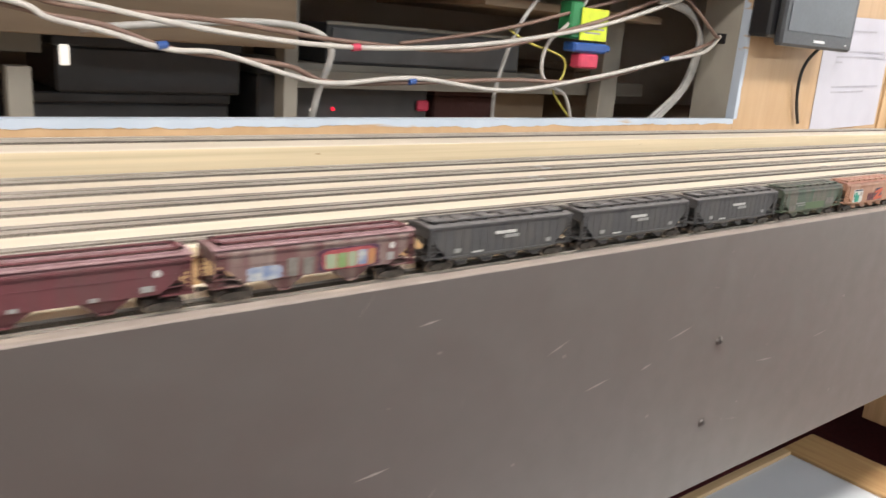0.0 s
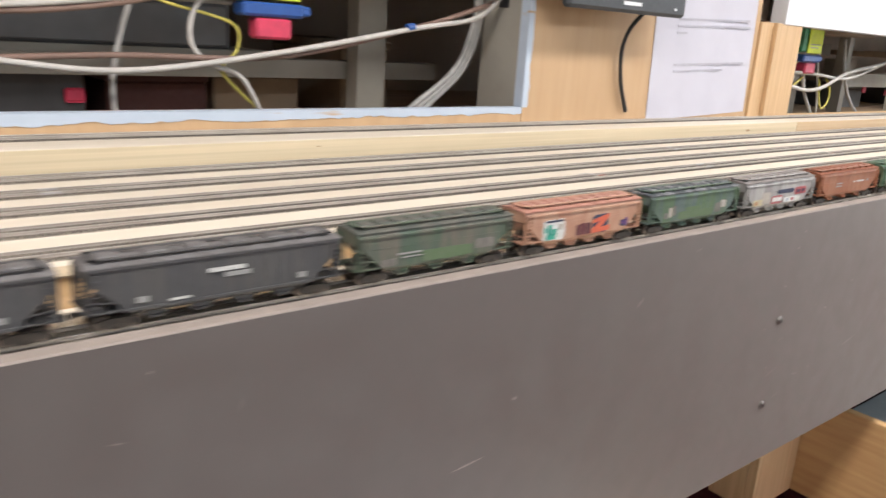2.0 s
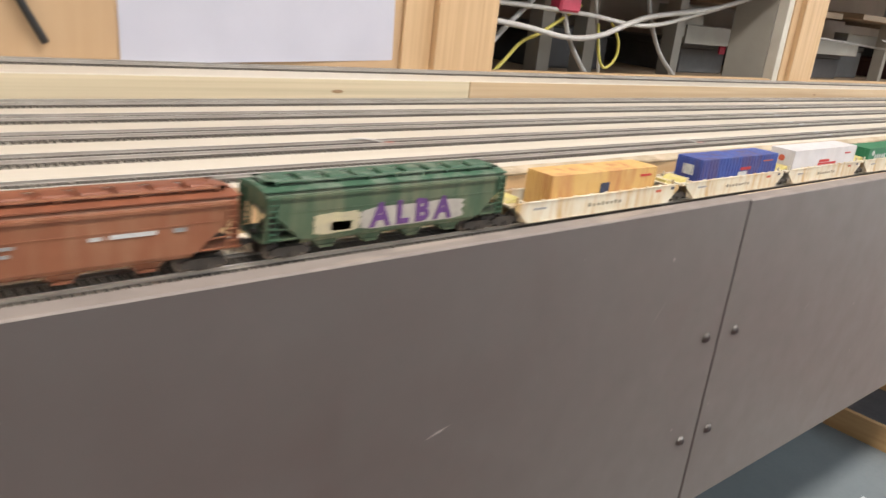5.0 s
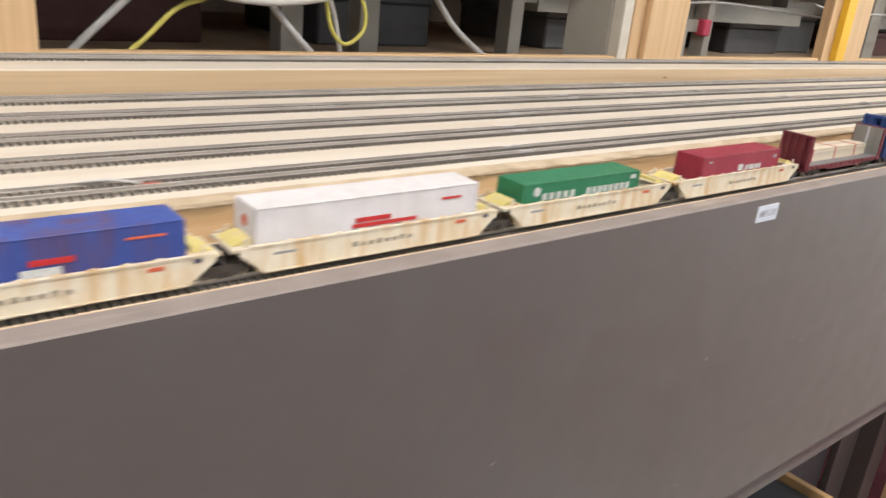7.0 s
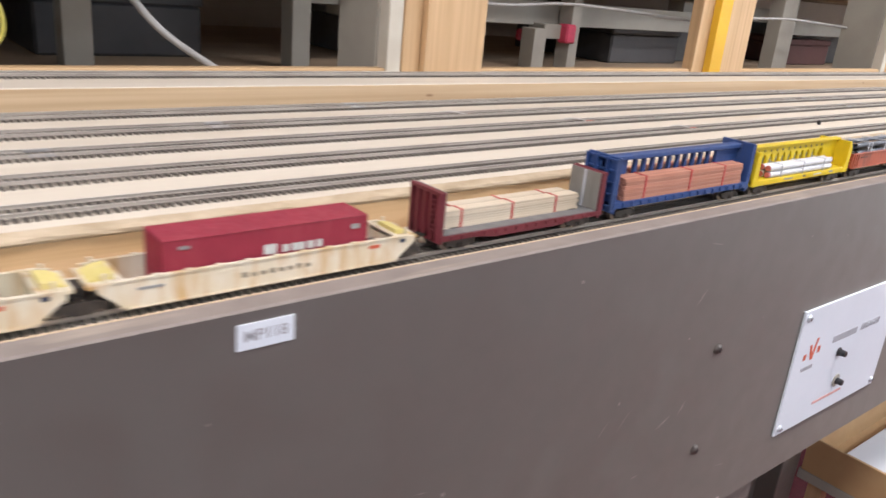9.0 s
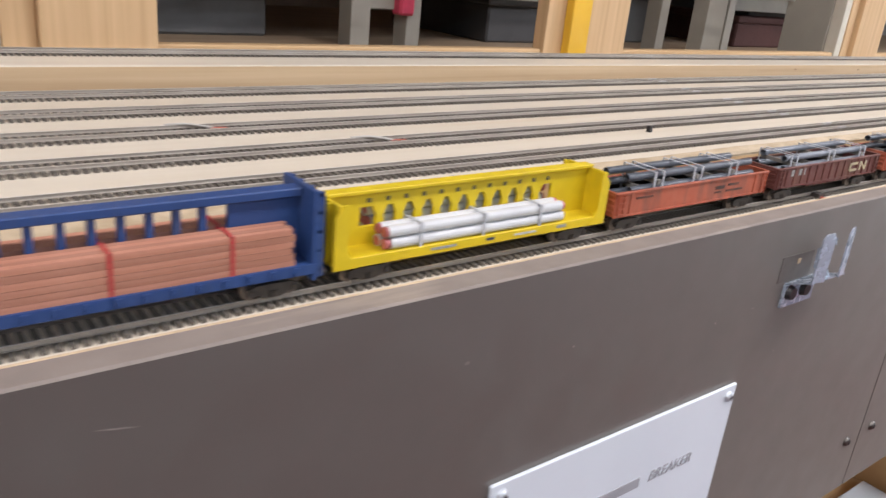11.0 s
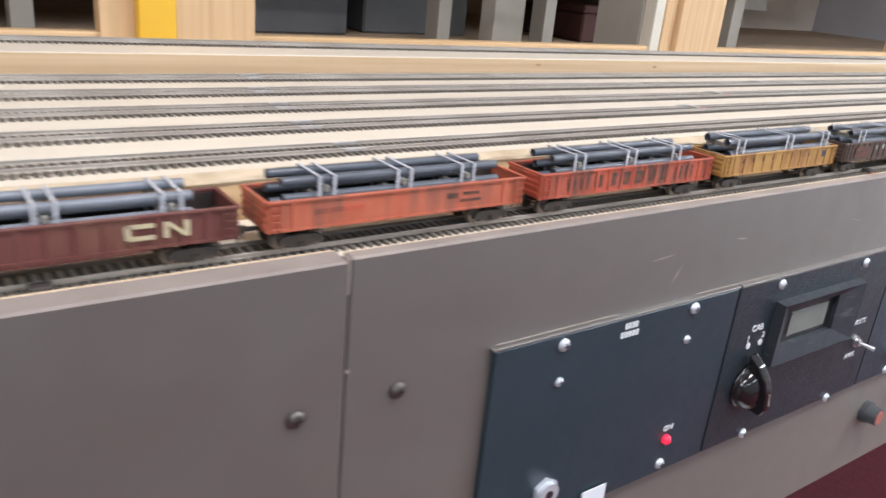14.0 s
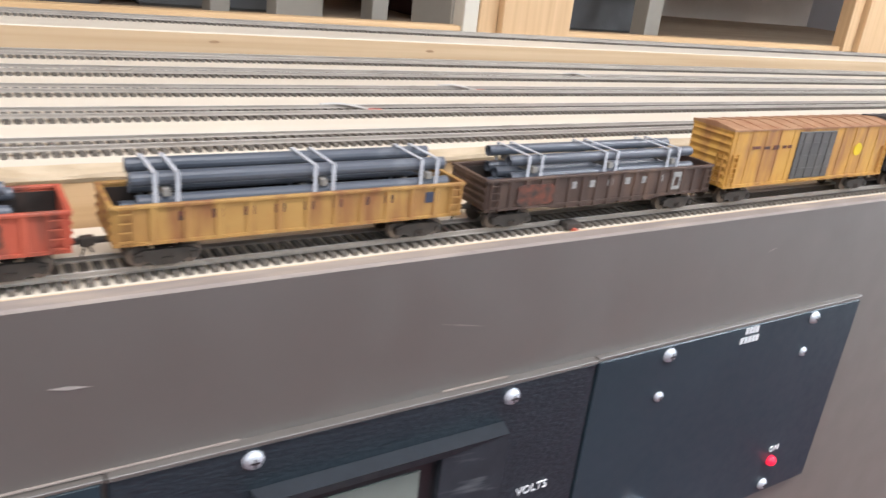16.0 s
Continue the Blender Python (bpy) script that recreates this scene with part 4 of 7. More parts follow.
def well_car(x0, x1, label, last=False):
    mid, hl = (x0 + x1) / 2, (x1 - x0) / 2
    car = thing("well_car", label, "freight wagon", (mid, FRONT_Y, CAR_Z), "articulated well car units")
    e = hl - 0.007
    out = [(-e, 0.0120), (-e + 0.010, 0.0128), (e - 0.010, 0.0128), (e, 0.0120), (e, 0.0080), (e - 0.007, 0.0025), (e - 0.014, -0.0033), (-e + 0.014, -0.0033), (-e + 0.007, 0.0025), (-e, 0.0080)]
    for s in (-1, 1):
        bm = bmesh.new()
        prism(bm, out, *sorted((s * 0.0162, s * 0.0178)))
        box(bm, -e + 0.006, e - 0.006, *sorted((s * 0.0158, s * 0.0184)), 0.0120, 0.0130)
        box(bm, -e + 0.014, e - 0.014, *sorted((s * 0.0158, s * 0.0183)), -0.0038, -0.0028)
        for i in range(9):
            x = -e + 0.03 + (2 * e - 0.06) * i / 8
            box(bm, x - 0.002, x + 0.002, *sorted((s * 0.0160, s * 0.0182)), 0.0128, 0.0140, bevel=0.0004)
        part("side_sill", bm, WELL, car)
    part("well_floor", boxes((-e + 0.014, e - 0.014, -0.0162, 0.0162, -0.0036, -0.0024)), WELL_IN, car)
    for s in (-1, 1):
        bm = bmesh.new()
        xa, xb = sorted((s * (e - 0.014), s * (e + 0.004)))
        box(bm, xa, xb, -0.0150, 0.0150, 0.0092, 0.0110)
        prism(bm, [(s * (e - 0.014), -0.0034), (s * (e - 0.014), 0.0124), (s * (e - 0.011), 0.0124), (s * (e - 0.011), -0.0034)], -0.0162, 0.0162)
        ep = part("end_platform", bm, WELL, car)
        part("deck_plate", prism(bmesh.new(), [(s * (e - 0.0105), 0.0112), (s * (e - 0.0105), 0.0150), (s * (e - 0.003), 0.0138), (s * (e + 0.002), 0.0112)], -0.0095, 0.0105), DECK_YELLOW, ep, "pale yellow deck plate")
        for y in (-0.0135, 0.0135):
            bm = bmesh.new()
            rod(bm, (s * (e - 0.005), y, 0.0110), (s * (e - 0.005), y, 0.0165), 0.0011, 8)
            part("grab_post", bm, WELL, ep)
    truck(car, -hl)
    if last:
        truck(car, hl - 0.012)
        put("coupler", COUPLER_MESH, car, pose(e + 0.004, 0, -0.004))
    patches(car, "marking", [(-0.022 + 0.0058 * k, -0.022 + 0.0058 * k + 0.0036, 0.0030, 0.0054 if k % 3 else 0.0062, LETTER_GREY, "") for k in range(8)] + [ (e - 0.036, e - 0.028, 0.0075, 0.0098, RED_INK, "small red mark"), (e - 0.012, e - 0.008, 0.0085, 0.0108, GRAF_NAVY, "small dark mark"), (-e + 0.020, -e + 0.034, 0.0062, 0.0078, GREY_MARK, "")], -0.0180)
    return car


for a, b in (("w1", "w2"), ("w2", "w3"), ("w3", "w4"), ("w4", "w5"), ("w5", "fl")):
    well_car(J[a], J[b], "cream well car unit with rust stains, holding a container", last=(b == "fl"))


def container(x0, x1, top, m, label, ribs=0, roof=None):
    mid, hl = (x0 + x1) / 2, (x1 - x0) / 2
    c = thing("shipping_container", label, "container", (mid, FRONT_Y, CAR_Z - 0.0023), "containers in the well cars")
    t, w = top + 0.0023, 0.0143
    body = part("body", boxes((-hl + 0.0006, hl - 0.0006, -w + 0.0004, w - 0.0004, 0, t - 0.0003, 0.0003)), m, c)
    part("roof", boxes((-hl, hl, -w, w, t - 0.0008, t, 0.0003)), roof or m, c)
    bm = bmesh.new()
    for s in (-1, 1):
        for q in (-1, 1):
            box(bm, *sorted((s * hl, s * (hl - 0.0016))), *sorted((q * w, q * (w - 0.0016))), 0.0002, t - 0.001)
        box(bm, -hl, hl, *sorted((s * w, s * (w - 0.001))), 0.0001, 0.0016)
    part("corner_frame", bm, m, c)
    if ribs:
        for s in (-1, 1):
            bm = bmesh.new()
            for i in range(ribs):
                x = -hl + 0.004 + (2 * hl - 0.008) * i / (ribs - 1)
                box(bm, x - 0.0009, x + 0.0009, *sorted((s * (w - 0.0006), s * (w + 0.0001))), 0.0018, t - 0.0012)
            part("side_corrugation", bm, m, c)
    for q in (-1, 1):
        d = boxes((-hl - 0.0002, -hl + 0.0006, *sorted((q * 0.0004, q * (w - 0.0018))), 0.0012, t - 0.0014, 0.0002))
        dr = part("door", d, m, c)
        bm = bmesh.new()
        for y in (0.0045, 0.0090):
            rod(bm, (-hl - 0.0005, q * y, 0.0015), (-hl - 0.0005, q * y, t - 0.0018), 0.00035, 6)
        part("lock_rod", bm, m, dr)
    return c, hl, t, w


C_YELLOW = paint("faded_orange_yellow_container", (0.66, 0.40, 0.13), (0.50, 0.20, 0.07), (0.48, 0.74), alt=(0.70, 0.47, 0.18))
C_BLUE = paint("cobalt_blue_container", (0.040, 0.070, 0.28), (0.095, 0.062, 0.145), (0.47, 0.70), alt=(0.050, 0.105, 0.38))
C_WHITE = paint("white_container", (0.68, 0.66, 0.66), (0.60, 0.56, 0.55), (0.5, 0.85))
C_GREEN = paint("green_container", (0.012, 0.155, 0.068), (0.02, 0.19, 0.09), (0.5, 0.8), alt=(0.016, 0.18, 0.08))
C_RED = paint("crimson_container", (0.29, 0.022, 0.045), (0.33, 0.04, 0.06), (0.5, 0.8))
MARK_RED = material("red_lettering", (0.55, 0.03, 0.03), 0.5, scale=300)
MARK_WHITE = material("white_container_lettering", (0.60, 0.62, 0.60), 0.5, scale=300)

c, hl, t, w = container(2.061, 2.200, 0.0310, C_YELLOW, "faded orange-yellow shipping container with a small dark square mark", ribs=0)
part("marking", boxes((-0.008, 0.0035, -w - 0.0002, -w, 0.0130, 0.0235)), GRAF_NAVY, c, "dark square mark")
part("marking", boxes((0.046, 0.062, -w - 0.0002, -w, 0.0255, 0.0275)), MARK_RED, c)
c, hl, t, w = container(2.275, 2.423, 0.0325, C_BLUE, "cobalt blue shipping container with dull purple stains", ribs=24)
part("marking", boxes((0.000, 0.020, -w - 0.0003, -w, 0.0205, 0.0235)), MARK_RED, c, "red lettering bar")
part("marking", boxes((-0.004, 0.014, -w - 0.0003, -w, 0.0140, 0.0190)), MARK_WHITE, c, "pale lettering bar")
part("marking", boxes((0.044, 0.064, -w - 0.0003, -w, 0.0275, 0.0288)), GRAF_ORANGE, c, "orange lettering bar")
part("marking", boxes((-hl - 0.0008, -hl - 0.0002, -0.006, 0.006, 0.018, 0.028)), MARK_WHITE, c, "pale lettering on the door end")
c, hl, t, w = container(2.4625, 2.624, 0.0330, C_WHITE, "white shipping container with red lettering bars and an orange disc", ribs=0)
part("marking", boxes((-0.016, 0.010, -w - 0.0002, -w, 0.0190, 0.0220)), MARK_RED, c, "red lettering bar")
part("marking", boxes((-0.018, 0.030, -w - 0.0002, -w, 0.0158, 0.0182)), MARK_RED, c, "red lettering bar")
part("marking", boxes((0.050, 0.066, -w - 0.0002, -w, 0.0265, 0.0282)), MARK_RED, c, "red lettering bar")
bm = bmesh.new()
rod(bm, (-hl - 0.0002, 0.0, 0.025), (-hl - 0.0007, 0.0, 0.025), 0.0036, 18)
part("round_mark", bm, GRAF_ORANGE, c, "orange disc on the door end")
c, hl, t, w = container(2.668, 2.799, 0.0265, C_GREEN, "green shipping container with white lettering bars", ribs=0)
bm = bmesh.new()
for x in [-0.046 + 0.0075 * i for i in range(5)] + [0.002 + 0.0066 * i for i in range(8)]:
    box(bm, x, x + 0.0044, -w - 0.0002, -w, 0.0152, 0.0206)
part("marking", bm, MARK_WHITE, c, "white lettering bars")
part("marking", boxes((0.054, 0.060, -w - 0.0002, -w, 0.0230, 0.0262)), MARK_WHITE, c)
bm = bmesh.new()
rod(bm, (-0.052, -w, 0.0225), (-0.052, -w - 0.0002, 0.0225), 0.0036, 18)
part("round_mark", bm, MARK_WHITE, c, "white disc")
c, hl, t, w = container(2.887, 3.017, 0.0300, C_RED, "crimson shipping container with white lettering bars", ribs=0)
bm = bmesh.new()
box(bm, -0.006, 0.002, -w - 0.0002, -w, 0.0158, 0.0218)
for x in (0.006, 0.012, 0.0165, 0.0225, 0.0285):
    box(bm, x, x + 0.0042, -w - 0.0002, -w, 0.0158, 0.0205)
part("marking", bm, MARK_WHITE, c, "white lettering bars")
part("marking", boxes((-0.056, -0.050, -w - 0.0002, -w, 0.0262, 0.0282)), GREY_MARK, c)
part("marking", boxes((0.053, 0.059, -w - 0.0002, -w, 0.0240, 0.0272)), GREY_MARK, c)

# ---- flat cars with timber and pipe ----
FLAT_RED = paint("maroon_flat_car_paint", (0.150, 0.020, 0.030), (0.12, 0.035, 0.035), (0.5, 0.85))
FLAT_DECK = paint("grey_wood_deck", (0.16, 0.16, 0.16), (0.22, 0.21, 0.2), (0.5, 0.8))
FLAT_BLUE = paint("blue_centre_beam_paint", (0.022, 0.062, 0.205), (0.05, 0.07, 0.14), (0.55, 0.85))
DIM_MARK = material("dull_brown_lettering", (0.16, 0.13, 0.045), 0.6, scale=300)
FLAT_YELLOW = paint("bright_yellow_car_paint", (0.70, 0.52, 0.010), (0.58, 0.41, 0.015), (0.5, 0.8))
INNER_GREY = paint("grey_bulkhead_lining", (0.24, 0.23, 0.21), (0.18, 0.17, 0.15))
TIMBER = material("pale_stripwood", (0.62, 0.54, 0.42), 0.7, alt=(0.52, 0.43, 0.31), scale=60, stretch=(0.4, 8, 8), rand=0.12)
TIMBER_PINK = material("reddish_stripwood", (0.47, 0.22, 0.15), 0.7, alt=(0.39, 0.165, 0.105), scale=60, stretch=(0.4, 8, 8), rand=0.14)
STRAP_RED = material("red_strap", (0.5, 0.05, 0.05), 0.5)
STRAP_WHITE = material("white_strap", (0.50, 0.52, 0.56), 0.5)


def timber_stack(at, length, rows, cols, bw, bh, m, straps, label):
    s = thing("timber_stack", label, "timber", at, "timber loads on the flat cars")
    me = mesh_of("board", boxes((-length / 2, length / 2, -bw * 0.47, bw * 0.47, 0, bh * 0.93, 0.00012)), m)
    rnd = random.Random(int(at[0] * 1000))
    for r in range(rows):
        for c in range(cols):
            put("board", me, s, pose(rnd.uniform(-0.0012, 0.0012), (c - (cols - 1) / 2) * bw, r * bh))
    W, H = cols * bw / 2, rows * bh
    for x in straps:
        part("strap", boxes((x - 0.0009, x + 0.0009, -W - 0.0003, -W + 0.0001, 0, H + 0.0003), (x - 0.0009, x + 0.0009, W - 0.0001, W + 0.0003, 0, H + 0.0003), (x - 0.0009, x + 0.0009, -W - 0.0003, W + 0.0003, H, H + 0.0004)), STRAP_RED, s, "red strap")
    return s


# bulkhead flat car
x0, x1 = J["fl"] + 0.009, J["cb"] - 0.004
mid, hl = (x0 + x1) / 2, (x1 - x0) / 2 - 0.006
car = thing("bulkhead_flat_car", "maroon bulkhead flat car carrying pale strapped timber", "freight wagon", (mid, FRONT_Y, CAR_Z))
bm = bmesh.new()
box(bm, -hl, hl, -0.0168, 0.0168, 0.0040, 0.0066)
for s in (-1, 1):
    prism(bm, [(-hl, 0.0072), (hl, 0.0072), (hl, 0.0036), (hl - 0.034, 0.0034), (hl - 0.05, 0.0012), (-hl + 0.05, 0.0012), (-hl + 0.034, 0.0034), (-hl, 0.0036)], *sorted((s * 0.0165, s * 0.0178)))
    for i in range(15):
        x = -hl + 0.01 + (2 * hl - 0.02) * i / 14
        box(bm, x - 0.0012, x + 0.0012, *sorted((s * 0.0176, s * 0.0186)), 0.0040, 0.0068)
part("underframe", bm, FLAT_RED, car)
part("deck", boxes((-hl + 0.005, hl - 0.005, -0.0163, 0.0163, 0.0066, 0.0075)), FLAT_DECK, car, "grey wooden deck")
for s in (-1, 1):
    bm = bmesh.new()
    box(bm, *sorted((s * hl, s * (hl - 0.003))), -0.0172, 0.0172, 0.0012, 0.0385, bevel=0.0004)
    bk = part("bulkhead", bm, FLAT_RED, car)
    for y in (-0.0155, -0.0078, 0, 0.0078, 0.0155):
        part("rib", boxes((*sorted((s * hl, s * (hl + 0.0026))), y - 0.0011, y + 0.0011, 0.0030, 0.0364)), FLAT_RED, bk)
    part("top_rail", boxes((*sorted((s * hl, s * (hl + 0.0026))), -0.0172, 0.0172, 0.0365, 0.0388)), FLAT_RED, bk)
    part("bulkhead_lining", boxes((*sorted((s * (hl - 0.003), s * (hl - 0.0045))), -0.0155, 0.0155, 0.0075, 0.0382)), INNER_GREY, bk, "grey bulkhead lining")
    part("lining_batten", boxes((*sorted((s * (hl - 0.0045), s * (hl - 0.0052))), -0.0012, 0.0012, 0.0075, 0.0380)), STRAP_WHITE, bk, "pale batten")
    part("ladder", ladder_bm(0.012, 0, 0.010, 0.035, 7, 0.005), FLAT_RED, bk).matrix_basis = pose(s * (hl + 0.003), 0, 0, 0, 0, 90 * s)
running_gear(car, hl - 0.022, hl + 0.003)
for y, shift in ((-0.0010, 0.0), (0.0095, -0.003)):
    timber_stack((mid - 0.004 + shift, FRONT_Y + y, CAR_Z + 0.0075), 0.142, 7, 4, 0.0025, 0.0019, TIMBER, (-0.052, -0.002, 0.045), "pale timber boards held by red straps")

# blue centre-beam car
x0, x1 = J["cb"], J["yc"]
mid, hl = (x0 + x1) / 2, (x1 - x0) / 2 - 0.006
car = thing("centre_beam_car", "blue centre-beam flat car carrying reddish timber", "freight wagon", (mid, FRONT_Y, CAR_Z))
bm = bmesh.new()
box(bm, -hl, hl, -0.0165, 0.0165, 0.0080, 0.0112)
for s in (-1, 1):
    box(bm, -hl, hl, *sorted((s * 0.0160, s * 0.0178)), 0.0062, 0.0116)
    for i in range(16):
        x = -hl + 0.012 + (2 * hl - 0.024) * i / 15
        box(bm, x - 0.0015, x + 0.0015, *sorted((s * 0.0176, s * 0.0190)), 0.0072, 0.0110)
        box(bm, x - 0.0006, x + 0.0006, *sorted((s * 0.0188, s * 0.0193)), 0.0080, 0.0095)
part("underframe", bm, FLAT_BLUE, car)
bm = bmesh.new()
box(bm, -hl, hl, -0.0016, 0.0016, 0.0112, 0.0285)
box(bm, -hl, hl, -0.0046, 0.0046, 0.0430, 0.0475, bevel=0.0006)
WIN0, WIN1, NW = -hl + 0.030, hl - 0.040, 11
box(bm, -hl, WIN0, -0.0016, 0.0016, 0.0285, 0.0430)
box(bm, WIN1, hl, -0.0016, 0.0016, 0.0285, 0.0430)
for i in range(1, NW):
    x = WIN0 + (WIN1 - WIN0) * i / NW
    box(bm, x - 0.0016, x + 0.0016, -0.0017, 0.0017, 0.0285, 0.0430)
part("centre_beam", bm, FLAT_BLUE, car, "blue centre beam with a row of openings")
for s in (-1, 1):
    bm = bmesh.new()
    box(bm, *sorted((s * hl, s * (hl - 0.003))), -0.0174, 0.0174, 0.0020, 0.0495, bevel=0.0005)
    bk = part("bulkhead", bm, FLAT_BLUE, car)
    for y in (-0.0160, -0.0060, 0.0060, 0.0160):
        part("rib", boxes((*sorted((s * hl, s * (hl + 0.003))), y - 0.0012, y + 0.0012, 0.0040, 0.0485)), FLAT_BLUE, bk)
    for z in (0.008, 0.018, 0.028, 0.038, 0.047):
        part("cross_rail", boxes((*sorted((s * hl, s * (hl + 0.002))), -0.0172, 0.0172, z - 0.0008, z + 0.0008)), FLAT_BLUE, bk)
running_gear(car, hl - 0.022, hl + 0.003)
for y in (-0.0094, 0.0094):
    timber_stack((mid, FRONT_Y + y, CAR_Z + 0.0113), 0.178, 6, 4, 0.0034, 0.0033, TIMBER_PINK, (-0.062, 0.004, 0.058), "reddish timber boards held by red straps")

# yellow bulkhead car with white pipe
x0, x1 = J["yc"], J["n1"]
mid, hl = (x0 + x1) / 2, (x1 - x0) / 2 - 0.005
car = thing("centre_beam_car", "bright yellow centre-beam flat car carrying white pipe", "freight wagon", (mid, FRONT_Y, CAR_Z))
bm = bmesh.new()
box(bm, -hl, hl, -0.0165, 0.0165, 0.0075, 0.0105)
for s in (-1, 1):
    box(bm, -hl, hl, *sorted((s * 0.0158, s * 0.0178)), 0.0050, 0.0108, bevel=0.0004)
part("underframe", bm, FLAT_YELLOW, car)
bm = bmesh.new()
box(bm, -hl, hl, -0.0013, 0.0013, 0.0105, 0.0205)
box(bm, -hl, hl, -0.0013, 0.0013, 0.0318, 0.0400)
box(bm, -hl, hl, -0.0042, 0.0042, 0.0398, 0.0420, bevel=0.0004)
H0, H1, NH = -hl + 0.022, hl - 0.034, 11
box(bm, -hl, H0, -0.0013, 0.0013, 0.0205, 0.0318)
box(bm, H1, hl, -0.0013, 0.0013, 0.0205, 0.0318)
step = (H1 - H0) / NH
for i in range(1, NH):
    x = H0 + i * step
    prism(bm, [(x - step * 0.22, 0.0205), (x + step * 0.22, 0.0205), (x + step * 0.17, 0.0262), (x + step * 0.38, 0.0318), (x - step * 0.38, 0.0318), (x - step * 0.17, 0.0262)], -0.0013, 0.0013)
panel = part("centre_beam", bm, FLAT_YELLOW, car, "yellow centre beam with pointed openings")
bm = bmesh.new()
for i in range(12):
    x = H0 + 0.004 + i * (H1 - H0 - 0.004) / 11.5
    box(bm, x, x + 0.0028, -0.0016, -0.0012, 0.0342, 0.0366)
part("marking", bm, DIM_MARK, panel, "row of dark lettering bars")
for s in (-1, 1):
    bm = bmesh.new()
    box(bm, *sorted((s * hl, s * (hl - 0.0022))), -0.0174, 0.0174, 0.0050, 0.0400, bevel=0.0004)
    for q in (-1, 1):
        prism(bm, [(s * (hl - 0.012), 0.0052), (s * (hl + 0.002), 0.0052), (s * (hl + 0.002), 0.0335), (s * (hl - 0.003), 0.0400), (s * (hl - 0.0055), 0.0400), (s * (hl - 0.0055), 0.0150)], *sorted((q * 0.0164, q * 0.0182)))
    bk = part("bulkhead", bm, FLAT_YELLOW, car)
    for y in (-0.009, 0.009):
        part("rib", boxes((*sorted((s * hl, s * (hl + 0.0022))), y - 0.001, y + 0.001, 0.0080, 0.0395)), FLAT_YELLOW, bk)
running_gear(car, hl - 0.022, hl + 0.003)
patches(car, "marking", [(-0.040, -0.022, 0.0075, 0.0090, GREY_MARK, ""), (0.000, 0.006, 0.0075, 0.0090, GRAF_NAVY, ""), (0.022, 0.040, 0.0075, 0.0088, WHITE_MARK, ""), (0.058, 0.066, 0.0075, 0.0095, GREY_MARK, "")], -0.0180)

WHITE_PIPE = material("white_plastic_pipe", (0.62, 0.635, 0.65), 0.35, alt=(0.55, 0.565, 0.59), scale=60)
DARK_PIPE = material("blue_grey_steel_pipe", (0.066, 0.078, 0.098), 0.34, alt=(0.11, 0.122, 0.145), scale=45, stretch=(0.3, 2, 2), dirt=(0.2, 0.21, 0.23), dirt_scale=30, dirt_cut=(0.62, 0.8))
PALE_PIPE = material("pale_grey_steel_pipe", (0.20, 0.22, 0.26), 0.4, alt=(0.13, 0.145, 0.17), scale=45, stretch=(0.3, 2, 2))
PIPE_END = material("red_pipe_cap", (0.46, 0.13, 0.13), 0.5)


def pipe_load(x, base, length, layers, r, m, label, strap_x, caps=False, y_mid=0.0, dunnage=True, mats=None):
    """layers: for each layer the y places of its pipes; a layer is a pipe and a spacer high."""
    load = thing("pipe_load", label, "pipe load", (x, FRONT_Y + y_mid, CAR_Z + base), "pipe loads on the wagons")
    me = mesh_of("pipe", pipe(bmesh.new(), (-length / 2, 0, 0), (length / 2, 0, 0), r, r * 0.16), m)
    for p in me.polygons:
        p.use_smooth = False
    gap = r * 2 + (0.0034 if dunnage else 0.0001)
    rnd = random.Random(int(x * 977))
    ymax = 0
    for k, ys in enumerate(layers):
        z = r + k * gap
        for y in ys:
            put("pipe", me, load, pose(rnd.uniform(-0.003, 0.003), y, z))
            ymax = max(ymax, abs(y) + r)
            if caps:
                for s in (-1, 1):
                    bm = bmesh.new()
                    rod(bm, (s * (length / 2 - 0.0012), y, z), (s * (length / 2 + 0.0020), y, z), r * 0.90, 12)
                    part("pipe_cap", bm, PIPE_END, load, "red pipe end")
        if dunnage and k:
            for sx in strap_x:
                part("spacer", boxes((sx - 0.0016, sx + 0.0016, -ymax - 0.001, ymax + 0.001, z - r - 0.0033, z - r, 0.0002)), INNER_GREY, load, "grey wooden spacer")
    H = (len(layers) - 1) * gap + 2 * r
    for sx in strap_x:
        for dx in ((-0.0045, 0.0045) if dunnage else (0,)):
            a = sx + dx
            for s in (-1, 1):
                bm = section(bmesh.new(), [(s * (ymax + 0.0002), 0), (s * (ymax + 0.0007), 0), (s * (ymax + 0.0007), H + 0.0005), (s * (ymax + 0.0002), H + 0.0005)], a - 0.0009, a + 0.0009)
                box(bm, a - 0.0009, a + 0.0009, *sorted((s * (ymax + 0.0006), s * 0.0001)), H + 0.0001, H + 0.0005)
                part("strap", bm, STRAP_WHITE, load, "white strap")
    return load


for ym in (-0.0098, 0.0098):
    pipe_load(mid - 0.002, 0.0106, 0.130, [(-0.0032, 0.0036), (-0.0032, 0.0036), (-0.0032, 0.0036), (-0.0032, 0.0036)] if ym > 0 else [(-0.0034, 0.0036), (-0.0032, 0.0036)], 0.0033, WHITE_PIPE, "white pipes with red ends, strapped", (-0.045, 0.0, 0.045), caps=True, y_mid=ym, dunnage=False)

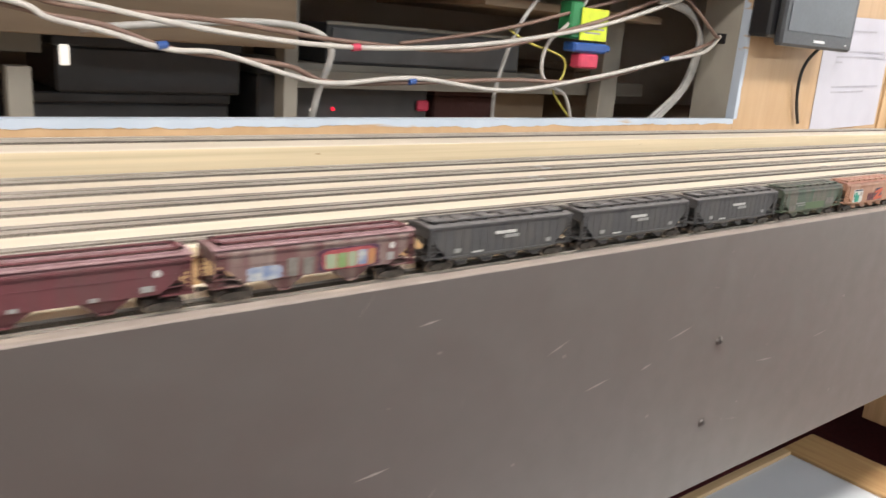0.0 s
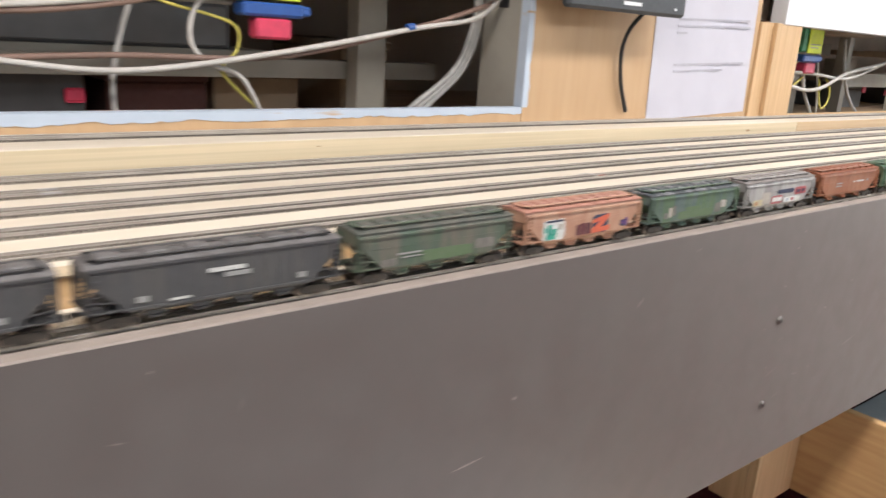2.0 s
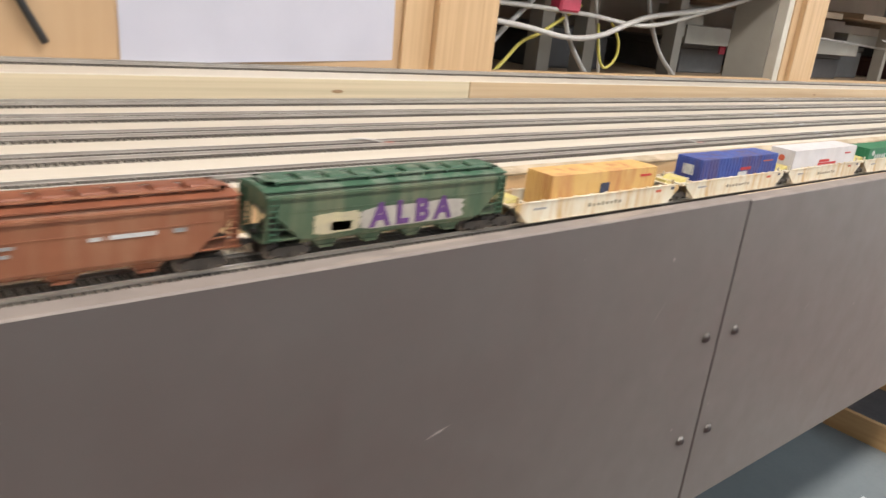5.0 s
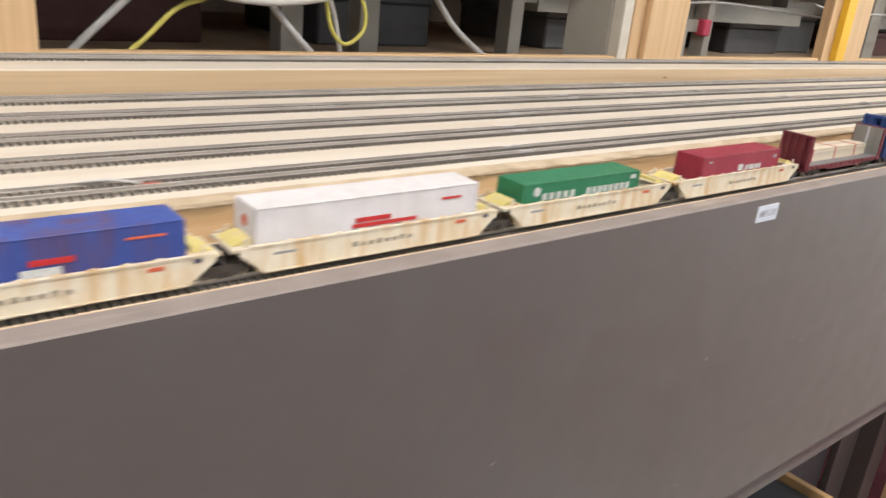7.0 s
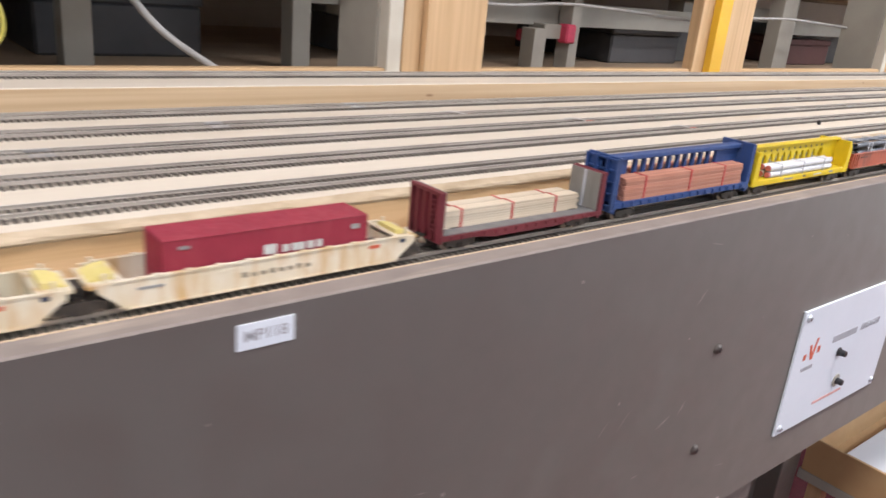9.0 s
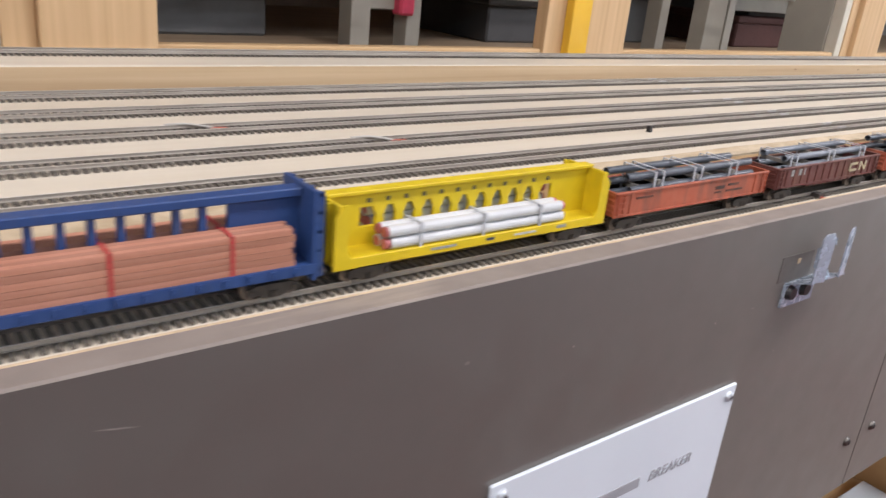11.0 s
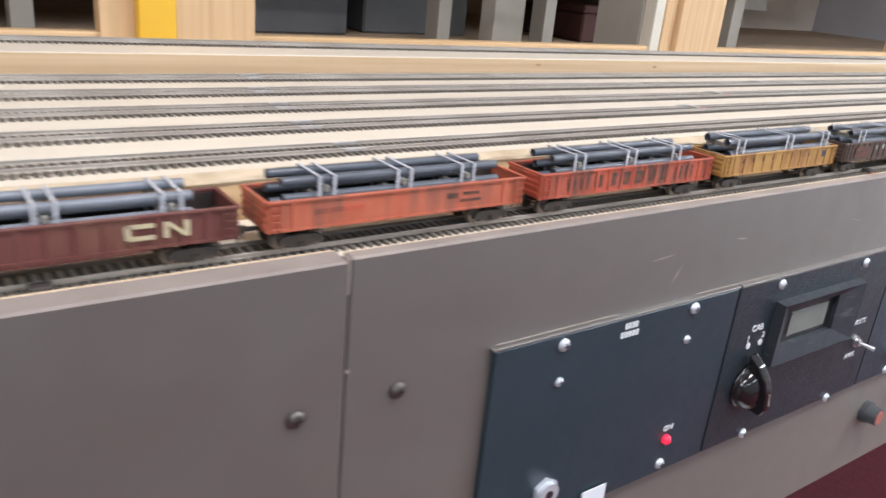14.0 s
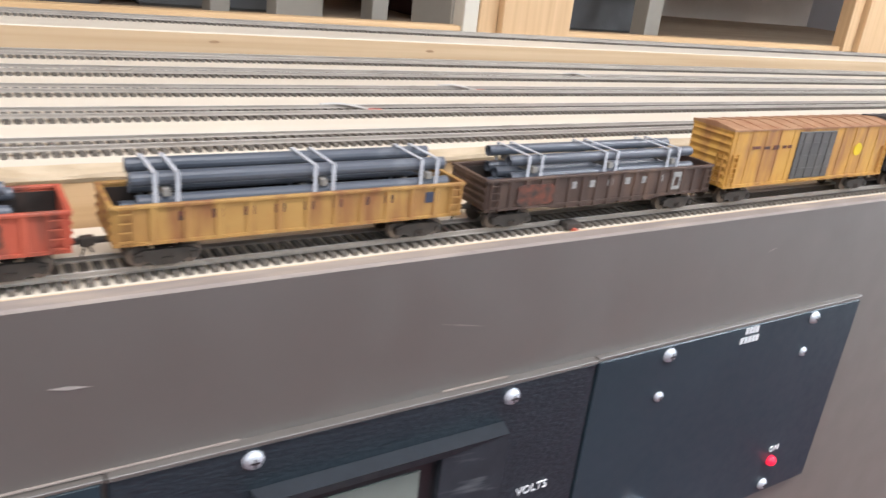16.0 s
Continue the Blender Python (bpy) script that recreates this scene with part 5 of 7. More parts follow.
# ---- gondolas with pipe ----
GON_ORANGE = paint("faded_orange_gondola_paint", (0.40, 0.095, 0.050), (0.17, 0.075, 0.055), (0.47, 0.72), alt=(0.45, 0.13, 0.075))
GON_RED = paint("orange_red_gondola_paint", (0.40, 0.075, 0.042), (0.12, 0.055, 0.042), (0.45, 0.64), alt=(0.44, 0.10, 0.055))
GON_MAROON = paint("brown_maroon_gondola_paint", (0.135, 0.042, 0.035), (0.19, 0.10, 0.065), (0.5, 0.8))
GON_GOLD = paint("dirty_gold_gondola_paint", (0.40, 0.235, 0.070), (0.24, 0.105, 0.040), (0.47, 0.64), alt=(0.34, 0.18, 0.055))
GON_BROWN = paint("dark_brown_gondola_paint", (0.068, 0.043, 0.035), (0.14, 0.085, 0.06), (0.48, 0.74))
GON_IN = paint("dark_gondola_inside", (0.035, 0.028, 0.024), (0.09, 0.05, 0.035), (0.5, 0.8))
BLACK_MARK = material("black_stencil", (0.035, 0.026, 0.024), 0.6, alt=(0.16, 0.05, 0.03), scale=260, amount=0.7)


def gondola(x0, x1, m, label, ribs=12, belly=False, marks=(), top=0.0240):
    mid, hl = (x0 + x1) / 2, (x1 - x0) / 2 - 0.0075
    car = thing("gondola_wagon", label, "freight wagon", (mid, FRONT_Y, CAR_Z), "gondolas loaded with pipe")
    zb = 0.0072
    for s in (-1, 1):
        bm = bmesh.new()
        lo = 0.0048 if belly else zb
        prism(bm, [(-hl, top), (hl, top), (hl, zb), (hl - 0.038, zb), (hl - 0.052, lo), (-hl + 0.052, lo), (-hl + 0.038, zb), (-hl, zb)], *sorted((s * 0.0162, s * 0.0171)))
        box(bm, -hl, hl, *sorted((s * 0.0158, s * 0.0182)), top - 0.0012, top + 0.0004, bevel=0.0003)
        for i in range(ribs):
            x = -hl + 0.016 + (2 * hl - 0.032) * i / (ribs - 1)
            low = lo if abs(x) < hl - 0.05 else zb
            box(bm, x - 0.0014, x + 0.0014, *sorted((s * 0.0168, s * 0.0180)), low, top - 0.0006, bevel=0.0003)
        box(bm, -hl, hl, *sorted((s * 0.0164, s * 0.0179)), zb - 0.0004, zb + 0.0010)
        sd = part("side_panel", bm, m, car)
        for q in (-1, 1):
            part("ladder", ladder_bm(q * (hl - 0.005), s * 0.0182, zb, top - 0.001, 4), m, sd)
    for s in (-1, 1):
        bm = bmesh.new()
        box(bm, *sorted((s * hl, s * (hl - 0.001))), -0.0162, 0.0162, zb, top - 0.0004)
        for z in (0.0105, 0.0145, 0.0185, 0.0222):
            rod(bm, (s * (hl + 0.0001), -0.0160, z), (s * (hl + 0.0001), 0.0160, z), 0.0010, 8)
        box(bm, *sorted((s * (hl + 0.001), s * (hl - 0.0014))), -0.0176, 0.0176, top - 0.0010, top + 0.0005)
        part("end_panel", bm, m, car)
    part("floor_plate", boxes((-hl + 0.001, hl - 0.001, -0.0162, 0.0162, 0.0070, 0.0085)), GON_IN, car, "dark steel floor")
    bm = bmesh.new()
    for s in (-1, 1):
        box(bm, -hl + 0.0012, hl - 0.0012, *sorted((s * 0.0157, s * 0.0161)), 0.0085, top - 0.002)
    part("lining", bm, GON_IN, car, "dark rusty inside")
    part("centre_sill", boxes((-hl + 0.006, hl - 0.006, -0.003, 0.003, 0.0050, 0.0070)), TRUCK_PAINT, car)
    running_gear(car, hl - 0.022, hl + 0.0035)
    patches(car, "marking", marks, -0.0173)
    return mid, car


low4 = (-0.0112, -0.0037, 0.0037, 0.0112)
mid, car = gondola(J["n1"], J["n2"], GON_ORANGE, "faded orange gondola wagon loaded with dark pipe", ribs=2, marks=[(0.022, 0.034, 0.0155, 0.0182, BLACK_MARK, "black lettering bar"), (0.038, 0.052, 0.0170, 0.0190, BLACK_MARK, ""), (0.022, 0.030, 0.0125, 0.0140, BLACK_MARK, ""), (0.036, 0.058, 0.0125, 0.0142, BLACK_MARK, ""), (-0.070, -0.052, 0.0180, 0.0196, BLACK_MARK, "")])
pipe_load(mid, 0.0112, 0.148, [low4, (-0.0112, 0.0112), (-0.0090, 0.0090)], 0.0027, DARK_PIPE, "blue-grey steel pipes in layers held by white straps", (-0.045, 0.0, 0.045))
mid, car = gondola(J["n2"], J["n3"], GON_MAROON, "brown-maroon ribbed gondola wagon loaded with pale grey pipe", ribs=13, belly=True, marks=[(-0.066, -0.058, 0.016, 0.0215, GREY_MARK, "grey data bars"), (-0.054, -0.044, 0.016, 0.0215, GREY_MARK, "grey data bars")])
bm = bmesh.new()
for (a, b, c2, d) in ((0.0325, 0.0352, 0.0128, 0.0197), (0.034, 0.0465, 0.0180, 0.0202), (0.034, 0.0465, 0.0120, 0.0142), (0.0505, 0.0532, 0.0120, 0.0202), (0.0605, 0.0632, 0.0120, 0.0202)):
    box(bm, a, b, -0.0184, -0.0180, c2, d)
prism(bm, [(0.0505, 0.0202), (0.0535, 0.0202), (0.0632, 0.0122), (0.0602, 0.0122)], -0.01845, -0.0181)
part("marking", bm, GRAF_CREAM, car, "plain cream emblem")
pipe_load(mid - 0.002, 0.0100, 0.138, [low4, (-0.0115, 0.0115), (-0.0105, 0.0105)], 0.0027, PALE_PIPE, "pale grey steel pipes in layers held by white straps", (-0.060, 0.002, 0.058))
mid, car = gondola(J["n3"], J["n4"], GON_ORANGE, "faded orange gondola wagon loaded with dark pipe", ribs=2, marks=[(0.028, 0.036, 0.0150, 0.0185, BLACK_MARK, "black lettering bar"), (0.040, 0.052, 0.0165, 0.0185, BLACK_MARK, ""), (0.038, 0.054, 0.0122, 0.0140, BLACK_MARK, ""), (-0.060, -0.030, 0.0150, 0.0180, GON_RED, "")])
pipe_load(mid - 0.002, 0.0118, 0.146, [low4, (-0.0112, 0.0112), (-0.0090, 0.0090)], 0.0027, DARK_PIPE, "blue-grey steel pipes in layers held by white straps", (-0.050, 0.0, 0.046))
mid, car = gondola(J["n4"], J["n5"], GON_RED, "orange-red gondola wagon with black stains, loaded with dark pipe", ribs=13, marks=[(x, x + 0.0085, 0.0105, 0.0205, BLACK_MARK, "black letter patch") for x in (-0.066, -0.054, -0.040, -0.026, -0.012, 0.002, 0.017, 0.031, 0.046, 0.059)])
pipe_load(mid - 0.002, 0.0118, 0.146, [low4, (-0.0112, 0.0112), (-0.0090, 0.0090)], 0.0027, DARK_PIPE, "blue-grey steel pipes in layers held by white straps", (-0.052, 0.0, 0.050))
mid, car = gondola(J["n5"], J["n6"], GON_GOLD, "dirty gold gondola wagon loaded high with blue-grey pipe", ribs=11, marks=[(x, x + 0.0048, 0.0165, 0.0205, BLACK_MARK, "dark letter bar") for x in (-0.058, -0.044, -0.030, -0.016, -0.002, 0.012, 0.026, 0.039)] + [(0.062, 0.070, 0.0150, 0.0205, GRAF_NAVY, "dark square mark")])
pipe_load(mid, 0.0105, 0.150, [low4, (-0.0115, 0.0115), (-0.0105, 0.0105)], 0.0032, DARK_PIPE, "blue-grey steel pipes in high layers held by white straps", (-0.062, 0.008, 0.064))
mid, car = gondola(J["n6"], J["bx"], GON_BROWN, "dark brown fishbelly gondola wagon loaded with blue-grey pipe", ribs=15, belly=True, marks=[(x, x + 0.0040, 0.0160, 0.0200, GREY_MARK, "grey letter bar") for x in (-0.030, -0.016, -0.002, 0.012, 0.026, 0.040)])
patches(car, "graffiti", [(-0.068, -0.042, 0.0085, 0.0205, BLACK_MARK, "black graffiti patch")], -0.0180)
part("marking", boxes((0.052, 0.059, -0.0184, -0.0180, 0.0185, 0.0215), (0.052, 0.059, -0.0184, -0.0180, 0.0105, 0.0125), (0.052, 0.0535, -0.0184, -0.0180, 0.0120, 0.0190), (0.0575, 0.059, -0.0184, -0.0180, 0.0120, 0.0190)), GREY_MARK, car, "pale square outline")
pipe_load(mid, 0.0105, 0.142, [low4, (-0.0115, 0.0, 0.0115), (-0.0105, 0.0105)], 0.0030, DARK_PIPE, "blue-grey steel pipes in high layers held by white straps", (-0.056, 0.0, 0.052))

# ---- box cars ----
BOX_GOLD = paint("weathered_golden_yellow_paint", (0.50, 0.265, 0.055), (0.30, 0.135, 0.050), (0.45, 0.66), alt=(0.56, 0.33, 0.08))
BOX_ROOF = paint("rusty_pinkish_roof", (0.40, 0.225, 0.125), (0.27, 0.115, 0.055), (0.45, 0.72))
DOOR_GREY = paint("dull_grey_door_paint", (0.085, 0.082, 0.080), (0.13, 0.12, 0.11), (0.5, 0.8))
BOX_DARK = paint("dark_blue_grey_paint", (0.03, 0.035, 0.05), (0.07, 0.065, 0.06))


def box_car(x0, x1, m, roof, door, label):
    mid, hl = (x0 + x1) / 2, (x1 - x0) / 2 - 0.007
    car = thing("box_car", label, "freight wagon", (mid, FRONT_Y, CAR_Z), "box cars in the train")
    bm = bmesh.new()
    box(bm, -hl, hl, -0.0170, 0.0170, 0.0075, 0.0455)
    for s in (-1, 1):
        for i in range(13):
            x = -hl + 0.004 + (2 * hl - 0.008) * i / 12
            if -0.026 < x < 0.022:
                continue
            box(bm, x - 0.0005, x + 0.0005, *sorted((s * 0.0168, s * 0.0174)), 0.0085, 0.0450)
        box(bm, -hl, hl, *sorted((s * 0.0168, s * 0.0178)), 0.0070, 0.0092)
    part("body", bm, m, car)
    rf = bmesh.new()
    section(rf, [(-0.0176, 0.0452), (-0.0176, 0.0462), (0, 0.0482), (0.0176, 0.0462), (0.0176, 0.0452)], -hl - 0.0010, hl + 0.0010)
    for i in range(14):
        x = -hl + (2 * hl) * i / 13
        section(rf, [(-0.0174, 0.0462), (-0.0174, 0.0466), (0, 0.0487), (0.0174, 0.0466), (0.0174, 0.0462), (0, 0.0480)], x - 0.0007, x + 0.0007)
    part("roof", rf, roof, car)
    for s in (-1, 1):
        en = part("corrugated_end", boxes((*sorted((s * hl, s * (hl + 0.0006))), -0.0172, 0.0172, 0.0435, 0.0455)), m, car)
        for i in range(7):
            z = 0.0115 + i * 0.0050
            part("end_rib", prism(bmesh.new(), [(s * hl, z - 0.0019), (s * (hl + 0.0014), z), (s * hl, z + 0.0019)], -0.0160, 0.0160), m, en)
        part("ladder", ladder_bm(0.011, 0, 0.009, 0.030, 6, 0.005), m, en).matrix_basis = pose(s * (hl + 0.0015), 0, 0, 0, 0, 90 * s)
        bm = boxes((-0.024, 0.019, *sorted((s * 0.0170, s * 0.0181)), 0.0098, 0.0435, 0.0003))
        d = part("door", bm, door, car, "dull grey sliding door")
        for x in (-0.018, -0.008, 0.002, 0.012):
            part("door_rib", boxes((x - 0.0008, x + 0.0008, *sorted((s * 0.0180, s * 0.0186)), 0.0105, 0.0428)), door, d)
        for z in (0.017, 0.026, 0.035):
            part("door_rail", boxes((-0.0235, 0.0185, *sorted((s * 0.0180, s * 0.0184)), z - 0.0006, z + 0.0006)), door, d)
        part("door_track", boxes((-0.026, 0.062, *sorted((s * 0.0172, s * 0.0188)), 0.0085, 0.0096)), m, d)
    for q in (-1, 1):
        part("ladder", ladder_bm(q * (hl - 0.005), -0.0179, 0.0085, 0.030, 6), m, car)
    running_gear(car, hl - 0.022, hl + 0.0030)
    return car


bx = box_car(J["bx"], J["lb"], BOX_GOLD, BOX_ROOF, DOOR_GREY, "weathered golden yellow box car with a grey door")
patches(bx, "marking", [(-0.072, -0.064, 0.0330, 0.0350, BLACK_MARK, ""), (-0.060, -0.054, 0.0325, 0.0345, BLACK_MARK, ""), (-0.050, -0.044, 0.0320, 0.0350, BLACK_MARK, ""), (-0.040, -0.036, 0.0325, 0.0345, BLACK_MARK, ""), (-0.034, -0.030, 0.0325, 0.0345, BLACK_MARK, "")], -0.0175)
round_mark(bx, 0.052, 0.0285, 0.0048, FLAT_YELLOW, "faded yellow roundel", -0.0176)
box_car(J["lb"], J["lb"] + 0.2, BOX_DARK, BOX_DARK, BOX_DARK, "dark blue-grey box car at the end of view")

# ---- hardware on the fascia ----
def screw_mesh(r, m):
    """A pan head with a sunk cross."""
    bm = bmesh.new()
    bmesh.ops.create_uvsphere(bm, u_segments=16, v_segments=8, radius=r)
    bmesh.ops.delete(bm, geom=[v for v in bm.verts if v.co.z < -1e-6], context="VERTS")
    bmesh.ops.scale(bm, vec=(1, 1, 0.62), verts=bm.verts)
    bmesh.ops.translate(bm, vec=(0, 0, 0.0004), verts=bm.verts)
    rod(bm, (0, 0, 0), (0, 0, 0.0005), r * 1.04, 16)
    top = r * 0.62 + 0.0004
    box(bm, -r * 0.46, r * 0.46, -r * 0.10, r * 0.10, top - r * 0.13, top + 0.00012, mat=1)
    box(bm, -r * 0.10, r * 0.10, -r * 0.46, r * 0.46, top - r * 0.13, top + 0.00016, mat=1)
    me = mesh_of("screw", bm, m)
    me.materials.append(BLACK)
    return me


SCREW_DARK = screw_mesh(0.0054, DARK_STEEL)
SCREW_LIGHT = screw_mesh(0.0046, ZINC)
SCREW_SMALL = screw_mesh(0.0034, ZINC)
FASCIA_SCREWS = [(0.6771, 1.0592), (0.6704, 0.9473), (1.4701, 1.0591), (1.4662, 0.9402), (2.265, 1.061), (2.32, 1.058), (2.262, 0.945), (2.314, 0.944),
                 (3.392, 1.059), (3.392, 0.946), (4.072, 1.114), (4.134, 1.115), (4.071, 0.918), (4.126, 0.92), (-0.18, 1.0599), (-0.1837, 0.9451)]
for sx, sz in FASCIA_SCREWS:
    put("screw", SCREW_DARK, fascia, pose(sx, 0, sz, 90, 0, 0))
    w = bmesh.new()
    rod(w, (sx, 0.0, sz), (sx, -0.0006, sz), 0.0060, 16)
    part("washer", w, DARK_STEEL, fascia)
rnd = random.Random(5)
SCRATCHES = [(0.2043, 1.16, 0.2288, 1.163), (0.7752, 1.0123, 0.8218, 1.0083), (0.4329, 1.0462, 0.4717, 1.0532), (0.5245, 1.0512, 0.5439, 1.0562), (0.5701, 1.0802, 0.6151, 1.0902), (0.1462, 1.0271, 0.1848, 1.0301),
             (1.6756, 0.9791, 1.7209, 0.99), (1.9121, 1.0598, 1.9358, 1.0658), (1.9239, 0.9849, 1.9494, 0.9499), (3.314, 0.994, 3.335, 1.004), (3.347, 1, 3.355, 1.014), (3.339, 1.114, 3.352, 1.13),
             (0.3677, 1.1001, 0.3986, 1.1121), (1.1616, 1.1301, 1.1722, 1.142), (0.9239, 1.0202, 0.9648, 1.0242), (2.62, 1.03, 2.625, 1.033), (4.334, 1.163, 4.361, 1.165), (4.362, 1.141, 4.372, 1.156),
             (4.43, 1.168, 4.446, 1.166)]
bm = bmesh.new()
for a, b, c, d in SCRATCHES:
    n, e = Vector((c - a, 0, d - b)), rnd.uniform(0.0007, 0.0014)
    u = n.normalized().cross(Vector((0, 1, 0))) * e
    mid = Vector(((a + c) / 2, -0.0003, (b + d) / 2))
    bm.faces.new([bm.verts.new(p) for p in (Vector((a, -0.0003, b)), mid - u, Vector((c, -0.0003, d)), mid + u)])
for i in range(46):
    x, z, a, ln = rnd.uniform(-0.1, 4.9), rnd.uniform(0.89, 1.18), rnd.choice((0.2, 0.3, -0.2, 1.2, 0.9, 0.1)), rnd.uniform(0.008, 0.03)
    if 4.15 < x < 5 and z < 1.14 or 3.5 < x < 3.92:
        continue
    d, e = Vector((math.cos(a), 0, math.sin(a))) * ln, Vector((-math.sin(a), 0, math.cos(a))) * rnd.uniform(0.00025, 0.0005)
    p = Vector((x, -0.0003, z))
    bm.faces.new([bm.verts.new(q) for q in (p, p + d * 0.5 - e, p + d, p + d * 0.5 + e)])
for i in range(60):
    x, z, r = rnd.uniform(-0.1, 4.9), rnd.uniform(0.88, 1.18), rnd.uniform(0.0007, 0.0022)
    if 4.15 < x < 5 and z < 1.13 or 3.5 < x < 3.84 and z < 1.07:
        continue
    bm.faces.new([bm.verts.new((x + r * rnd.uniform(0.4, 1.2) * math.cos(t), -0.0003, z + r * math.sin(t))) for t in (k * math.pi / 3 for k in range(6))])
sc = part("scuff_mark", bm, SCUFF, fascia, "pale scratches and chips")
sc["kind"] = "stuff"

# label under the red container
lab = thing("label_plate", "small pale blue label with grey letters on the fascia", "label", (2.9235, 0, 1.1835))
part("plate", boxes((-0.0165, 0.0165, -0.0008, 0.0, -0.0075, 0.0075)), WHITE_PLATE, lab)
lettering("lettering", "MP118", 0.0092, GREY_INK, lab, (0.0, -0.0009, 0.0), depth=0.0001, label="grey printed letters", bold=0.00012)

# white breaker plate
PX0, PX1, PZ0, PZ1 = 3.557, 3.810, 0.906, 1.0635
plate = thing("breaker_plate", "white laminate plate with printed words and two black buttons", "control plate", (0, 0, 0))
part("plate", boxes((PX0, PX1, -0.0030, -0.0002, PZ0, PZ1, 0.0006)), WHITE_PLATE, plate)
for sx, sz in ((PX0 + 0.009, PZ1 - 0.009), (PX1 - 0.009, PZ1 - 0.009), (PX0 + 0.009, PZ0 + 0.009), (PX1 - 0.009, PZ0 + 0.009)):
    put("screw", SCREW_LIGHT, plate, pose(sx, -0.003, sz, 90, 0, 0))
lettering("printed_word", "BREAKER", 0.0125, GREY_INK, plate, (3.742, -0.0033, 1.010), label="grey printed word", shear=0.2)
part("lettering_bar", boxes((3.645, 3.706, -0.0034, -0.0029, 1.0055, 1.0140)), GREY_INK, plate)
bm = bmesh.new()
prism(bm, [(3.588, 1.016), (3.5925, 1.016), (3.5975, 1.003), (3.602, 1.022), (3.606, 1.022), (3.600, 0.996), (3.595, 0.996)], -0.0034, -0.0029)
box(bm, 3.578, 3.584, -0.0034, -0.0029, 0.999, 1.006)
box(bm, 3.609, 3.615, -0.0034, -0.0029, 1.002, 1.010)
part("emblem", bm, RED_INK, plate, "orange-red emblem")
part("lettering_bar", boxes((3.580, 3.606, -0.0034, -0.0029, 0.984, 0.9885)), GREY_INK, plate)
part("lettering_bar", boxes((3.636, 3.708, -0.0034, -0.0029, 0.9255, 0.9290)), PALE_RED_INK, plate, "pale red lettering bar")
for bx_, bz, ring in ((3.671, 0.988, 0.0058), (3.686, 0.945, 0.0085)):
    bm = bmesh.new()
    rod(bm, (bx_, -0.003, bz), (bx_, -0.0042, bz), ring, 18)
    part("button_collar", bm, BLACK if ring < 0.007 else GREY_UP, plate)
    bm = bmesh.new()
    rod(bm, (bx_, -0.0042, bz), (bx_, -0.012, bz), 0.0044, 16, r2=0.0036)
    part("push_button", bm, BLACK, plate, "black push button")

# sprung steel clip
clip = thing("spring_clip", "bright steel spring clip on a screwed plate", "clip", (3.8695, 0, 1.1305))
part("plate", boxes((-0.0230, 0.0230, -0.0022, 0.0, -0.010, 0.0098, 0.0004)), CLIP_STEEL, clip)
for sx in (-0.0150, 0.0060):
    bm = bmesh.new()
    rod(bm, (sx, -0.0022, 0.0025), (sx, -0.0060, 0.0025), 0.0066, 18, r2=0.0050)
    part("screw", bm, BLACK, clip, "black screw head")
part("ledge", section(bmesh.new(), [(0.0, 0.0098), (-0.0205, 0.0178), (-0.0205, 0.0190), (0.0, 0.0110)], -0.0215, 0.0285), CLIP_STEEL, clip)
for sx, turn in ((-0.0140, -10), (0.0210, 12)):
    bm = bmesh.new()
    prism(bm, [(sx - 0.0068, 0.0180), (sx + 0.0068, 0.0180), (sx + 0.0068, 0.0540), (sx + 0.0045, 0.0578), (sx - 0.0035, 0.0575), (sx - 0.0068, 0.0535)], -0.0212, -0.0200)
    bmesh.ops.rotate(bm, verts=bm.verts, cent=(sx, -0.0206, 0.018), matrix=Matrix.Rotation(radians(turn), 3, "Z"))
    part("prong", bm, CLIP_STEEL, clip)
bm = bmesh.new()
section(bm, [(-0.0180, 0.0182), (-0.0150, 0.0225), (-0.0110, 0.0260), (-0.0105, 0.0400), (-0.0160, 0.0440), (-0.0155, 0.0495), (-0.0142, 0.0495), (-0.0146, 0.0448), (-0.0092, 0.0405), (-0.0097, 0.0252), (-0.0140, 0.0215), (-0.0165, 0.0178)], -0.0035, 0.0105)
part("spring_tongue", bm, CLIP_STEEL, clip)
part("worn_patch", boxes((-0.034, 0.012, -0.0004, 0.0002, 0.0125, 0.0340)), material("rubbed_taupe_paint", (0.135, 0.117, 0.105), 0.5, alt=(0.112, 0.097, 0.088), scale=60), clip, "rubbed patch of paint")
part("paint_chip", boxes((-0.0115, -0.0070, -0.0007, -0.0002, 0.0255, 0.0300, 0.0002)), RAW_EDGE, clip, "raw paint chip")

# ---- throttle panels ----
PTOP, PBOT, PY = 1.1250, 0.9715, -0.0045


def panel(x0, x1, label, m=None):
    p = thing("throttle_panel", label, "control panel", (0, 0, 0), "control panels on the fascia")
    part("panel_board", boxes((x0, x1, PY + 0.0002, -0.0002, PBOT, PTOP, 0.0006)), m or PANEL, p)
    return p


def at_panel(mesh, p, x, z):
    return put("screw", mesh, p, pose(x, PY, z, 90, 0, 0))


def jack(p, x, z):
    bm = bmesh.new()
    rod(bm, (x, PY, z), (x, PY - 0.0030, z), 0.0112, 6)
    rod(bm, (x, PY - 0.0030, z), (x, PY - 0.0060, z), 0.0090, 18)
    part("jack_socket", bm, ZINC, p, "steel jack socket")
    bm = bmesh.new()
    rod(bm, (x, PY - 0.0058, z), (x, PY - 0.0063, z), 0.0036, 14)
    part("socket_hole", bm, BLACK, p)


